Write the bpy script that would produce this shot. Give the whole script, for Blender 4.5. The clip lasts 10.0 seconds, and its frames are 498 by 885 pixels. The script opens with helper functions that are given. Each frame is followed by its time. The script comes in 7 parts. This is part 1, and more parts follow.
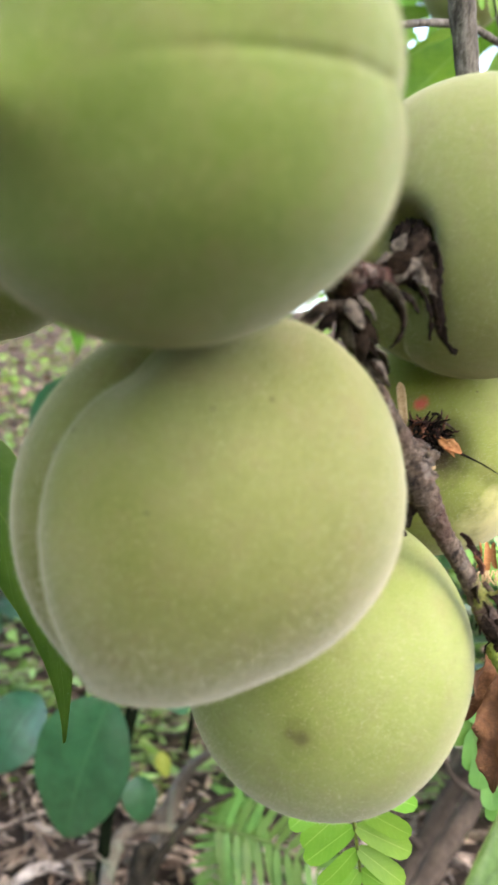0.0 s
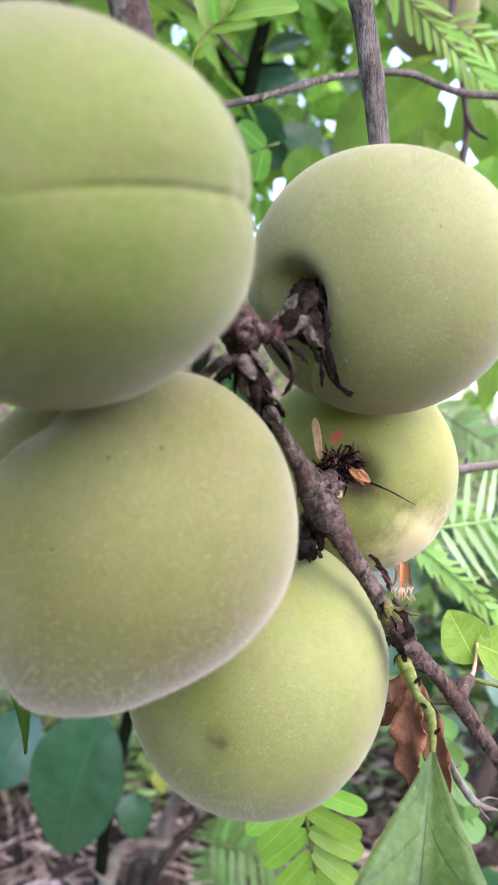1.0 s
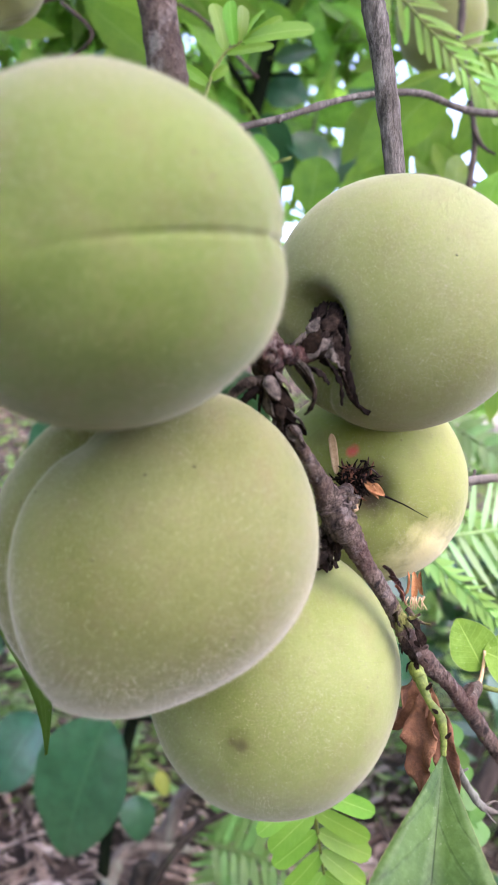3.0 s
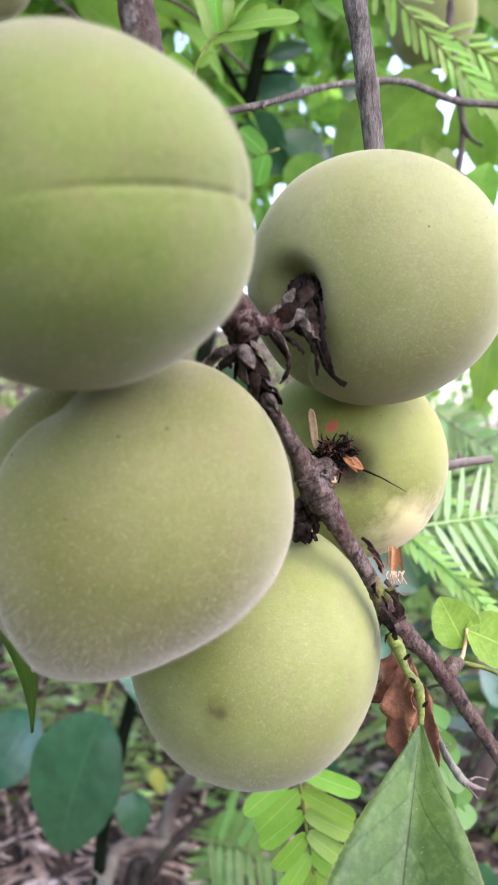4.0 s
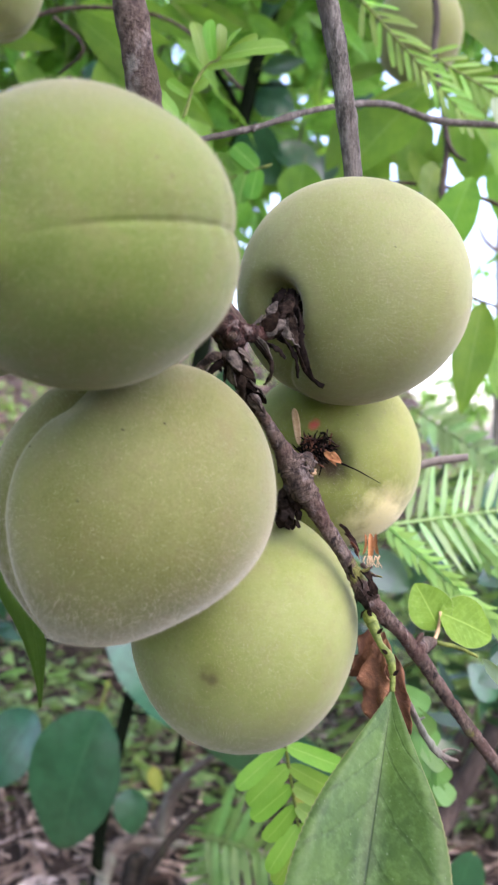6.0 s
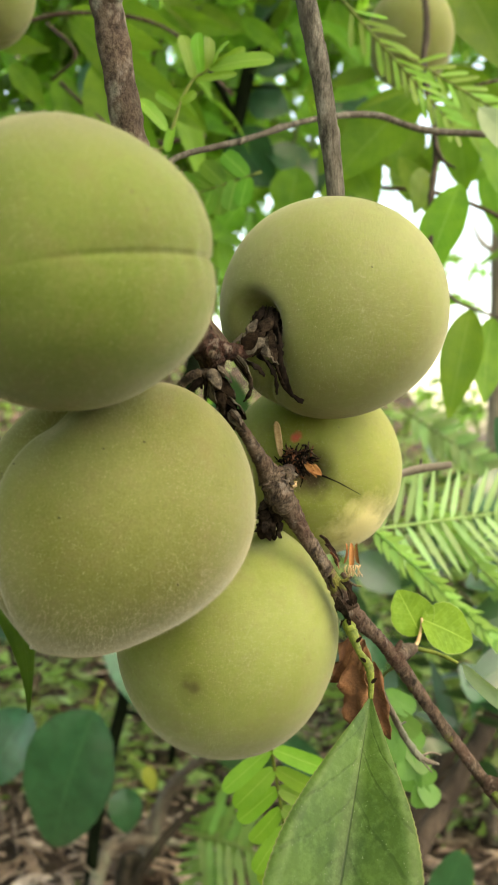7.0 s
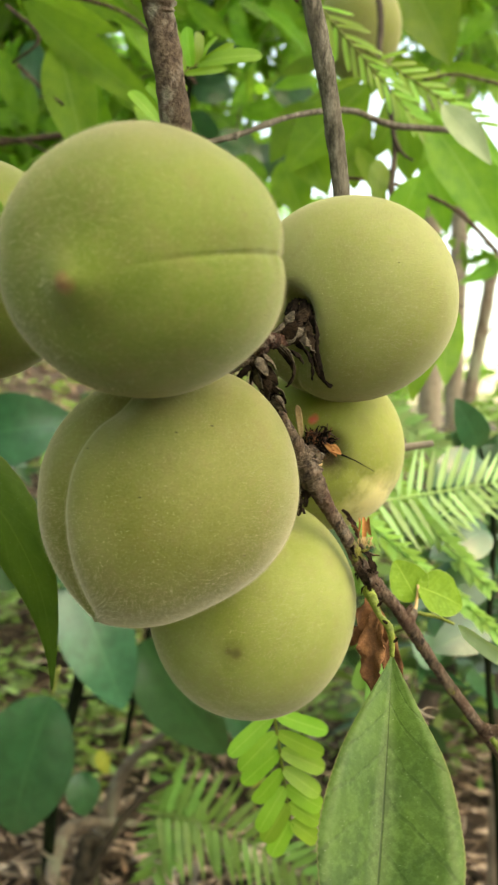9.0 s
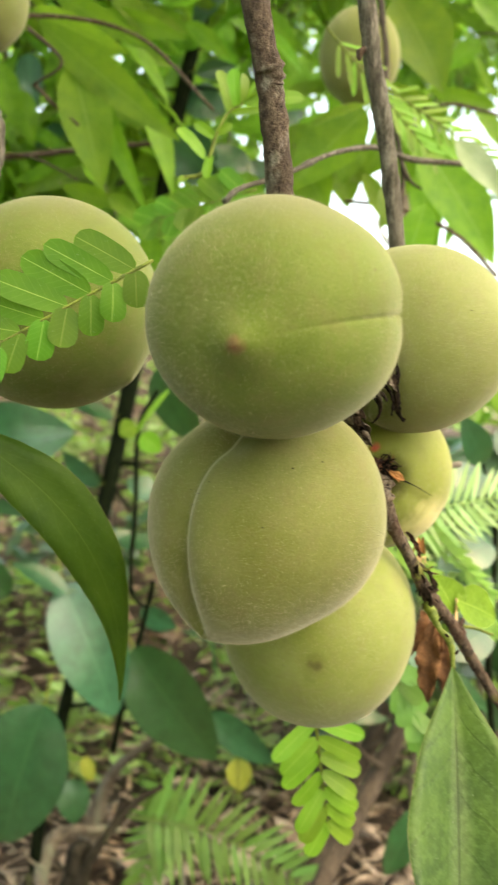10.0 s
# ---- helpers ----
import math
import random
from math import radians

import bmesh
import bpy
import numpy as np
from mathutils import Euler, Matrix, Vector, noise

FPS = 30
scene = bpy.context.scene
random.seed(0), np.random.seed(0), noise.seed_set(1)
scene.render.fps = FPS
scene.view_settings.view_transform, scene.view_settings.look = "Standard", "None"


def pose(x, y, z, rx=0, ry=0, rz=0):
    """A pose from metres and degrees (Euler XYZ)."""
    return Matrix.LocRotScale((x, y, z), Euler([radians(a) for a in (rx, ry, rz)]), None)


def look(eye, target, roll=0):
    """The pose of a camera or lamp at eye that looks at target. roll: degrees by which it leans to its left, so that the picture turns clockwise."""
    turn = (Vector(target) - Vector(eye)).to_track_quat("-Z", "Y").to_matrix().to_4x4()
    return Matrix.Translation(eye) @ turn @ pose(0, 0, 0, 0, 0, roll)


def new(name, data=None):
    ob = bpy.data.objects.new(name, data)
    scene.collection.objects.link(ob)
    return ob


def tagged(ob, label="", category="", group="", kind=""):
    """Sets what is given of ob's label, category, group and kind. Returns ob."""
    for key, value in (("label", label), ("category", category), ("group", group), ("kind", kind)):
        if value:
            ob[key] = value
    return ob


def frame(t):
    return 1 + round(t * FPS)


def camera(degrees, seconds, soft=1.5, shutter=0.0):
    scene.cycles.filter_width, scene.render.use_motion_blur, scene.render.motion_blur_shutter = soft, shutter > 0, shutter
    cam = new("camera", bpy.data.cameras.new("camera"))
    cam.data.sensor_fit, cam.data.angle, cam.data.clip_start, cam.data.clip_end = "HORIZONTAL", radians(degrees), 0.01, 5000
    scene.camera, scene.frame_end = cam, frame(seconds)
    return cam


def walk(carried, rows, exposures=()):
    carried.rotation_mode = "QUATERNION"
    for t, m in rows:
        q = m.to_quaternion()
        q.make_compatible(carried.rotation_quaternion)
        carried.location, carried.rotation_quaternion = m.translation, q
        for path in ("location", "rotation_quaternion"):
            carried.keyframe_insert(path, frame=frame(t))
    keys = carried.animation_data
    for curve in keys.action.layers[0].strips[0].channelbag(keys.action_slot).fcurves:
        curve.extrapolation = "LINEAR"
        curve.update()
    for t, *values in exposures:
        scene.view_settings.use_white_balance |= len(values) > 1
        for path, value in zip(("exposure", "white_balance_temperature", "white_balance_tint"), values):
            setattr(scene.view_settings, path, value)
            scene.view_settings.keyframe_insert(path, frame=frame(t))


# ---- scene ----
cam = camera(36.9, 10.0, shutter=0.4)
cam.data.dof.use_dof = True
cam.data.dof.focus_distance = 0.2
cam.data.dof.aperture_fstop = 28
PATH = [
    (0, (0.052, 0.022, 0.689), (-0.102, 2.013, 0.591), 2.2),
    (0.5, (0.063, 0.011, 0.693), (-0.09, 2.004, 0.626), 1.1),
    (1, (0.071, 0.006, 0.695), (-0.087, 1.998, 0.634), 1.1),
    (1.5, (0.071, 0.008, 0.695), (-0.099, 2.0, 0.633), 1.3),
    (2, (0.071, 0.003, 0.695), (-0.085, 1.996, 0.641), 1.1),
    (2.2, (0.069, 0.002, 0.699), (-0.08, 1.995, 0.635), 1.4),
    (3.3, (0.067, -0.004, 0.696), (-0.099, 1.989, 0.647), 1.6),
    (3.5, (0.07, -0.005, 0.693), (-0.087, 1.988, 0.643), 1.6),
    (4, (0.072, -0.004, 0.691), (-0.086, 1.99, 0.644), 1.4),
    (4.5, (0.072, -0.003, 0.688), (-0.088, 1.989, 0.633), 1.4),
    (5, (0.071, -0.009, 0.692), (-0.092, 1.984, 0.642), 1.4),
    (5.5, (0.072, -0.017, 0.695), (-0.096, 1.976, 0.66), 1.6),
    (6, (0.076, -0.025, 0.689), (-0.075, 1.969, 0.656), 1.4),
    (6.2, (0.078, -0.027, 0.687), (-0.057, 1.968, 0.661), 1.4),
    (7.3, (0.083, -0.032, 0.696), (-0.072, 1.962, 0.654), 1.5),
    (7.5, (0.086, -0.039, 0.697), (-0.086, 1.953, 0.672), 1.5),
    (8, (0.089, -0.045, 0.701), (-0.065, 1.949, 0.678), 1.4),
    (8.5, (0.074, -0.043, 0.696), (-0.02, 1.954, 0.632), 1.0),
    (9, (0.051, -0.045, 0.693), (0.102, 1.953, 0.614), 0.6),
    (9.5, (0.023, -0.053, 0.696), (0.14, 1.943, 0.637), 0.3),
    (9.72, (0.0135, -0.057, 0.702), (0.097, 1.938, 0.640), 0.6),
    (10, (0.014, -0.061, 0.701), (0.161, 1.932, 0.634), 1.0),
]
walk(cam, [(t, look(eye, target, roll)) for t, eye, target, roll in PATH],
     exposures=[(0.0, 3.17, 7450, 15), (0.5, 3.10, 6480, 34), (5.0, 3.10, 6480, 34), (6.2, 2.82, 6600, 28), (7.3, 2.6, 11400, 0), (9.0, 2.72, 11400, 2), (10.0, 2.98, 11300, 4)])

# ---- world and light: a bright overcast day under light tree shade ----
world = bpy.data.worlds.new("sky")
scene.world = world
world.use_nodes = True
sky = world.node_tree.nodes.new("ShaderNodeTexSky")
sky.sky_type, sky.sun_disc = "NISHITA", False
sky.sun_elevation, sky.sun_rotation = radians(62), radians(130)
sky.air_density, sky.dust_density = 1.0, 3.0
world.node_tree.links.new(sky.outputs[0], world.node_tree.nodes["Background"].inputs[0])
world.node_tree.nodes["Background"].inputs[1].default_value = 0.15
sun = new("sun", bpy.data.lights.new("sun", "SUN"))
sun.data.energy, sun.data.angle, sun.data.color = 0.34, radians(90), (1.0, 0.99, 0.96)
sun.matrix_world = look((0.48, -0.40, 1.2), (0, 0, 0))


# ---- materials ----
class Nodes:
    """A material's node tree, with short calls for the few nodes used here."""

    def __init__(self, name):
        self.mat = bpy.data.materials.new(name)
        self.mat.use_nodes = True
        self.tree = self.mat.node_tree
        self.bsdf = self.tree.nodes["Principled BSDF"]
        self.out = self.tree.nodes["Material Output"]

    def add(self, kind, **inputs):
        node = self.tree.nodes.new("ShaderNode" + kind)
        for key, value in inputs.items():
            self.put(node.inputs[key.replace("_", " ")], value)
        return node

    def put(self, socket, value):
        if isinstance(value, bpy.types.NodeSocket):
            self.tree.links.new(value, socket)
        else:
            socket.default_value = value

    def noise(self, vector, scale, detail=4.0, rough=0.55):
        return self.add("TexNoise", Vector=vector, Scale=scale, Detail=detail, Roughness=rough).outputs["Fac"]

    def ramp(self, fac, *stops):
        node = self.add("ValToRGB", Fac=fac)
        ramp = node.color_ramp
        while len(ramp.elements) < len(stops):
            ramp.elements.new(0.5)
        for element, (at, colour) in zip(ramp.elements, stops):
            element.position = at
            element.color = (*colour, 1) if len(colour) == 3 else colour
        return node.outputs["Color"]

    def grey(self, fac, *stops):
        return self.ramp(fac, *[(at, (v, v, v)) for at, v in stops])

    def mix(self, fac, a, b, blend="MIX"):
        node = self.tree.nodes.new("ShaderNodeMix")
        node.data_type, node.blend_type = "RGBA", blend
        for socket, value in ((node.inputs[0], fac), (node.inputs[6], a), (node.inputs[7], b)):
            if isinstance(value, tuple):
                value = (*value, 1)
            self.put(socket, value)
        return node.outputs[2]

    def math(self, op, a, b=0.0, c=0.0):
        node = self.tree.nodes.new("ShaderNodeMath")
        node.operation = op
        for socket, value in zip(node.inputs, (a, b, c)):
            self.put(socket, value)
        return node.outputs[0]

    def bump(self, height, strength, distance):
        node = self.add("Bump", Height=height, Strength=strength, Distance=distance)
        self.put(self.bsdf.inputs["Normal"], node.outputs[0])

    def place(self):
        return self.add("TexCoord").outputs["Object"]

    def set(self, **inputs):
        for key, value in inputs.items():
            if isinstance(value, tuple):
                value = (*value, 1)
            self.put(self.bsdf.inputs[key.replace("_", " ")], value)


def peach_skin(name, green, pale, spots=(), dusk=(0.125, 0.10, 0.042), sheen=0.28):
    """Downy unripe peach skin: mottled green, brownish dusk, pale down, dark specks. spots: (place, radius, colour, weight)."""
    n = Nodes(name)
    p = n.place()
    broad = n.noise(p, 36, 3)
    middle = n.noise(p, 150, 5, 0.65)
    small = n.noise(p, 620, 4, 0.7)
    fine = n.noise(p, 2100, 3, 0.7)
    colour = n.mix(n.grey(broad, (0.3, 0), (0.72, 1)), green, pale)
    colour = n.mix(n.math("MULTIPLY", n.grey(middle, (0.44, 0), (0.72, 1)), 0.40), colour, dusk)
    colour = n.mix(n.math("MULTIPLY", n.grey(middle, (0.26, 1), (0.46, 0)), 0.35), colour, tuple(0.8 * v for v in green))
    colour = n.mix(n.math("MULTIPLY", n.grey(small, (0.50, 0), (0.72, 1)), 0.16), colour, tuple(0.55 * v for v in green))
    colour = n.mix(n.math("MULTIPLY", n.grey(fine, (0.42, 0), (0.75, 1)), 0.12), colour, (0.42, 0.39, 0.22))
    cells = n.add("TexVoronoi", Vector=p, Scale=260.0)
    speck = n.math("LESS_THAN", cells.outputs["Distance"], n.math("MULTIPLY", n.noise(p, 95, 1), 0.16))
    gate = n.grey(n.noise(p, 60, 2), (0.55, 0), (0.62, 1))
    colour = n.mix(n.math("MULTIPLY", n.math("MULTIPLY", speck, gate), 0.7), colour, (0.07, 0.055, 0.03))
    for at, radius, tint, weight in spots:
        away = n.add("VectorMath", Vector=p)
        away.operation = "DISTANCE"
        n.put(away.inputs[1], at)
        edge = n.math("ADD", away.outputs["Value"], n.math("MULTIPLY", n.math("SUBTRACT", middle, 0.5), radius * 1.4))
        fac = n.math("MULTIPLY", n.grey(n.math("DIVIDE", edge, radius), (0.35, 1), (1.0, 0)), weight)
        colour = n.mix(fac, colour, tint)
    n.set(Base_Color=colour, Roughness=0.8, Sheen_Weight=sheen, Sheen_Roughness=0.45, Specular_IOR_Level=0.15,
          Subsurface_Weight=0.12, Subsurface_Scale=0.004)
    n.put(n.bsdf.inputs["Subsurface Radius"], (1.0, 1.0, 0.4))
    n.put(n.bsdf.inputs["Sheen Tint"], (0.92, 0.86, 0.74, 1))
    n.bump(n.math("ADD", n.math("ADD", fine, small), n.math("MULTIPLY", middle, 0.6)), 0.2, 0.0004)
    return n.mat


def plain_noise(name, dark, light, scale, rough=0.8, bump=0.4, depth=0.001, stretch=(1, 1, 1), third=None, random_by=None, gloss=0.3):
    """A rough natural surface of two or three mixed colours."""
    n = Nodes(name)
    mapping = n.add("Mapping", Vector=n.place())
    mapping.inputs["Scale"].default_value = stretch
    p = mapping.outputs[0]
    a, b = n.noise(p, scale, 6, 0.65), n.noise(p, scale * 6, 4, 0.6)
    colour = n.mix(n.grey(a, (0.32, 0), (0.68, 1)), dark, light)
    colour = n.mix(n.math("MULTIPLY", n.grey(b, (0.35, 1), (0.6, 0)), 0.45), colour, tuple(0.45 * v for v in dark))
    if third:
        colour = n.mix(n.grey(n.noise(p, scale * 0.55, 3), (0.56, 0), (0.66, 1)), colour, third)
    if random_by:
        value = n.add("NewGeometry").outputs["Random Per Island"] if random_by == "island" else n.add("ObjectInfo").outputs["Random"]
        shift = n.add("HueSaturation", Color=colour, Value=n.math("ADD", n.math("MULTIPLY", value, 1.1), 0.5),
                      Saturation=n.math("ADD", n.math("MULTIPLY", value, -0.5), 1.2))
        colour = shift.outputs[0]
    n.set(Base_Color=colour, Roughness=rough, Specular_IOR_Level=gloss)
    n.bump(n.math("ADD", a, n.math("MULTIPLY", b, 0.5)), bump, depth)
    return n.mat


def bark_skin(name, dark, mid, pale, red, lichen, scale=1.0, moss=0.62, cracks=0.75, along=0.7):
    """Cracked bark: dark fissures, mid and pale plates, reddish stretches, silvery patches and lichen."""
    n = Nodes(name)
    mapping = n.add("Mapping", Vector=n.place())
    mapping.inputs["Scale"].default_value = (scale, scale, along * scale)
    p = mapping.outputs[0]
    broad, plate, grain = n.noise(p, 120, 4, 0.6), n.noise(p, 480, 6, 0.72), n.noise(p, 1700, 3, 0.7)
    colour = n.ramp(plate, (0.36, dark), (0.50, mid), (0.66, pale))
    colour = n.mix(n.math("MULTIPLY", n.grey(broad, (0.44, 0), (0.60, 1)), 0.65), colour, red)
    colour = n.mix(n.math("MULTIPLY", n.grey(n.noise(p, 260, 5, 0.7), (0.57, 0), (0.66, 1)), 0.55), colour, (0.27, 0.23, 0.20))
    colour = n.mix(n.math("MULTIPLY", n.grey(n.noise(p, 85, 4, 0.6), (moss, 0), (moss + 0.06, 1)), 0.85), colour, lichen)
    cells = n.add("TexVoronoi", Vector=p, Scale=430.0)
    cells.feature = "DISTANCE_TO_EDGE"
    crack = n.grey(cells.outputs["Distance"], (0.0, 1), (0.09, 0))
    colour = n.mix(n.math("MULTIPLY", n.math("MULTIPLY", crack, n.grey(grain, (0.35, 0), (0.6, 1))), cracks), colour, tuple(0.4 * v for v in dark))
    colour = n.mix(n.math("MULTIPLY", n.grey(grain, (0.32, 1), (0.5, 0)), 0.5), colour, dark)
    n.set(Base_Color=colour, Roughness=0.85, Specular_IOR_Level=0.25)
    n.bump(n.math("SUBTRACT", n.math("ADD", plate, n.math("MULTIPLY", grain, 0.4)), n.math("MULTIPLY", crack, 0.6 * cracks)), 1.0, 0.0016)
    return n.mat


def leaf_skin(name, dark, light, rib, rough, through_light, veins=20.0, island=False, vein_mix=0.35, gloss=0.45, rib_width=0.028, mottle=0.0, spread=0.7):
    """A leaf: mottled blade, pale midrib and side veins by its own length and width, and light that shines through."""
    n = Nodes(name)
    uv = n.add("TexCoord").outputs["UV"]
    split = n.add("SeparateXYZ", Vector=uv)
    across = n.math("ABSOLUTE", n.math("SUBTRACT", split.outputs[0], 0.5))
    p = n.place()
    random_value = n.add("NewGeometry").outputs["Random Per Island"] if island else n.add("ObjectInfo").outputs["Random"]
    blotch = n.noise(p, 70, 5, 0.6)
    colour = n.mix(n.grey(blotch, (0.3, 0), (0.7, 1)), dark, light)
    along = n.math("ADD", split.outputs[1], n.math("MULTIPLY", n.noise(p, 130, 2), 0.05))
    wave = n.math("SINE", n.math("MULTIPLY", n.math("SUBTRACT", along, n.math("MULTIPLY", across, 0.45)), veins * 6.2832))
    side = n.math("MULTIPLY", n.grey(wave, (0.90, 0), (1.0, 1)), vein_mix)
    colour = n.mix(side, colour, rib)
    if mottle:
        patch = n.grey(n.noise(p, 420, 5, 0.7), (0.45, 0), (0.68, 1))
        colour = n.mix(n.math("MULTIPLY", patch, mottle), colour, tuple(min(0.5, 1.5 * v + 0.03) for v in light))
        margin = n.grey(across, (0.488, 0), (0.498, 1))
        colour = n.mix(n.math("MULTIPLY", margin, 0.5), colour, (0.34, 0.36, 0.16))
    mid = n.grey(across, (0.3 * rib_width, 1), (rib_width, 0))
    colour = n.mix(n.math("MULTIPLY", mid, 0.8), colour, rib)
    hue = n.add("HueSaturation", Color=colour, Hue=n.math("ADD", n.math("MULTIPLY", random_value, 0.05), 0.475),
                Value=n.math("ADD", n.math("MULTIPLY", random_value, spread), 1 - 0.5 * spread))
    spots = n.grey(n.noise(p, 1300, 2), (0.70, 0), (0.74, 1))
    colour = n.mix(n.math("MULTIPLY", spots, 0.16), hue.outputs[0], (0.55, 0.6, 0.4))
    n.set(Base_Color=colour, Roughness=rough, Specular_IOR_Level=gloss)
    n.bump(n.math("ADD", n.math("MULTIPLY", n.math("ADD", side, mid), -1.0), n.math("MULTIPLY", n.noise(p, 900, 3), 0.4)), 0.3, 0.0006)
    glow = n.add("BsdfTranslucent", Color=n.mix(0.6, colour, (0.30, 0.60, 0.07)))
    both = n.add("MixShader", Fac=through_light)
    n.tree.links.new(n.bsdf.outputs[0], both.inputs[1])
    n.tree.links.new(glow.outputs[0], both.inputs[2])
    n.tree.links.new(both.outputs[0], n.out.inputs[0])
    return n.mat


BARK = bark_skin("peach_bark", (0.012, 0.008, 0.006), (0.092, 0.066, 0.048), (0.25, 0.195, 0.145), (0.086, 0.044, 0.032), (0.17, 0.18, 0.035), cracks=0.10)
LIMB_BARK = bark_skin("limb_bark", (0.017, 0.011, 0.008), (0.080, 0.054, 0.040), (0.19, 0.145, 0.11), (0.066, 0.046, 0.034), (0.20, 0.185, 0.15), 0.8, 0.58, 0.12)
BARK_RED = bark_skin("red_brown_bark", (0.009, 0.005, 0.004), (0.045, 0.021, 0.015), (0.13, 0.075, 0.055), (0.070, 0.022, 0.016), (0.10, 0.075, 0.05), 1.2, 0.66, 0.2)
SCALE_LIGHT = plain_noise("grey_bud_scale", (0.008, 0.006, 0.005), (0.21, 0.175, 0.135), 700, 0.9, 1.0, 0.0008)
BARK_GREY = bark_skin("grey_twig_bark", (0.028, 0.024, 0.018), (0.112, 0.100, 0.080), (0.29, 0.265, 0.225), (0.080, 0.066, 0.050), (0.13, 0.145, 0.10), 0.9, 0.6, 0.15, 0.28)
TRUNK = plain_noise("trunk_bark", (0.07, 0.055, 0.042), (0.22, 0.185, 0.15), 40, 0.9, 0.8, 0.006, (1, 1, 0.3), (0.16, 0.17, 0.13))
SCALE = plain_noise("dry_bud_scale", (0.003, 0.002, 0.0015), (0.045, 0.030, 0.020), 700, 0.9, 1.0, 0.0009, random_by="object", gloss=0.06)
DRY = plain_noise("dry_leaf", (0.10, 0.043, 0.02), (0.25, 0.115, 0.05), 120, 0.8, 0.6, 0.001)
ORANGE_DRY = plain_noise("dry_flower", (0.28, 0.09, 0.025), (0.48, 0.24, 0.09), 500, 0.7, 0.3, 0.0004)
GREEN_STEM = plain_noise("green_stem", (0.055, 0.085, 0.012), (0.21, 0.26, 0.045), 300, 0.6, 0.3, 0.0006)
DARK_STEM = plain_noise("dark_green_stem", (0.003, 0.006, 0.003), (0.011, 0.017, 0.007), 90, 0.85, 0.3, 0.001, gloss=0.06)
# Dried fibre, kept near-black so its colour also gives the hollow's shade.
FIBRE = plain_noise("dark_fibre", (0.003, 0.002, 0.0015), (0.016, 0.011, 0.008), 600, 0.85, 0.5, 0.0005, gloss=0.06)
TRUNK_DARK = plain_noise("dark_bark", (0.025, 0.019, 0.015), (0.095, 0.072, 0.056), 40, 0.9, 0.8, 0.006, (1, 1, 0.3))
STUMP = plain_noise("mossy_bark", (0.010, 0.009, 0.007), (0.060, 0.052, 0.040), 60, 0.95, 0.9, 0.006, (1, 1, 0.4), (0.045, 0.055, 0.028), gloss=0.06)
TRUNK_PALE = plain_noise("pale_bark", (0.13, 0.11, 0.09), (0.31, 0.27, 0.225), 30, 0.9, 0.6, 0.006, (1, 1, 0.3))
LITTER = plain_noise("leaf_litter", (0.06, 0.035, 0.024), (0.50, 0.385, 0.30), 60, 0.9, 0.4, 0.002, random_by="island")
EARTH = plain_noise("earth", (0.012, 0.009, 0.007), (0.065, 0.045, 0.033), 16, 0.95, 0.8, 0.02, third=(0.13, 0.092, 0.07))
PEACH_LEAF = leaf_skin("peach_leaf", (0.058, 0.170, 0.016), (0.16, 0.31, 0.030), (0.20, 0.34, 0.08), 0.45, 0.45, 15, gloss=0.2)
HERO_LEAF = leaf_skin("serrate_leaf", (0.014, 0.064, 0.012), (0.050, 0.142, 0.024), (0.006, 0.030, 0.006), 0.5, 0.12, 7, vein_mix=0.34, gloss=0.24, rib_width=0.011, mottle=0.5)
LONG_LEAF = leaf_skin("long_leaf", (0.024, 0.096, 0.010), (0.052, 0.150, 0.016), (0.085, 0.20, 0.03), 0.5, 0.25, 9, vein_mix=0.25, gloss=0.2, rib_width=0.02, mottle=0.2)
CITRUS_LEAF = leaf_skin("glossy_dark_leaf", (0.007, 0.050, 0.022), (0.018, 0.095, 0.042), (0.026, 0.105, 0.046), 0.30, 0.07, 12, gloss=0.62, vein_mix=0.2)
SPRIG_LEAF = leaf_skin("sprig_leaflet", (0.105, 0.25, 0.018), (0.18, 0.35, 0.038), (0.32, 0.45, 0.10), 0.5, 0.4, 8, vein_mix=0.15)
SPRIG_GREEN = leaf_skin("green_leaflet", (0.032, 0.115, 0.008), (0.075, 0.185, 0.016), (0.26, 0.38, 0.09), 0.5, 0.35, 8, vein_mix=0.15, gloss=0.2)
# Darker copy of the fern leaflet, with shade put into its colour.
FERN_SHADED = leaf_skin("shaded_fern_leaflet", (0.050, 0.125, 0.026), (0.105, 0.215, 0.050), (0.10, 0.19, 0.05), 0.5, 0.3, 10, vein_mix=0.15)
FERN_LEAF = leaf_skin("fern_leaflet", (0.25, 0.43, 0.17), (0.39, 0.57, 0.28), (0.32, 0.48, 0.18), 0.5, 0.45, 10, vein_mix=0.15)
YELLOW_LEAF = leaf_skin("yellowed_leaf", (0.24, 0.25, 0.04), (0.34, 0.33, 0.07), (0.55, 0.5, 0.15), 0.5, 0.3, 8)
YOUNG_LEAF = leaf_skin("young_leaf", (0.062, 0.108, 0.008), (0.112, 0.170, 0.014), (0.17, 0.24, 0.04), 0.6, 0.16, 9, vein_mix=0.3, gloss=0.15, mottle=0.3)
BUSH_LEAF = leaf_skin("bush_leaf", (0.026, 0.10, 0.016), (0.165, 0.36, 0.045), (0.19, 0.34, 0.09), 0.45, 0.46, 14, island=True, vein_mix=0.2, spread=1.45, gloss=0.25)
HERB_LEAF = leaf_skin("herb_leaf", (0.09, 0.18, 0.05), (0.25, 0.35, 0.13), (0.30, 0.40, 0.18), 0.5, 0.35, 8, island=True, vein_mix=0.2, spread=1.0)


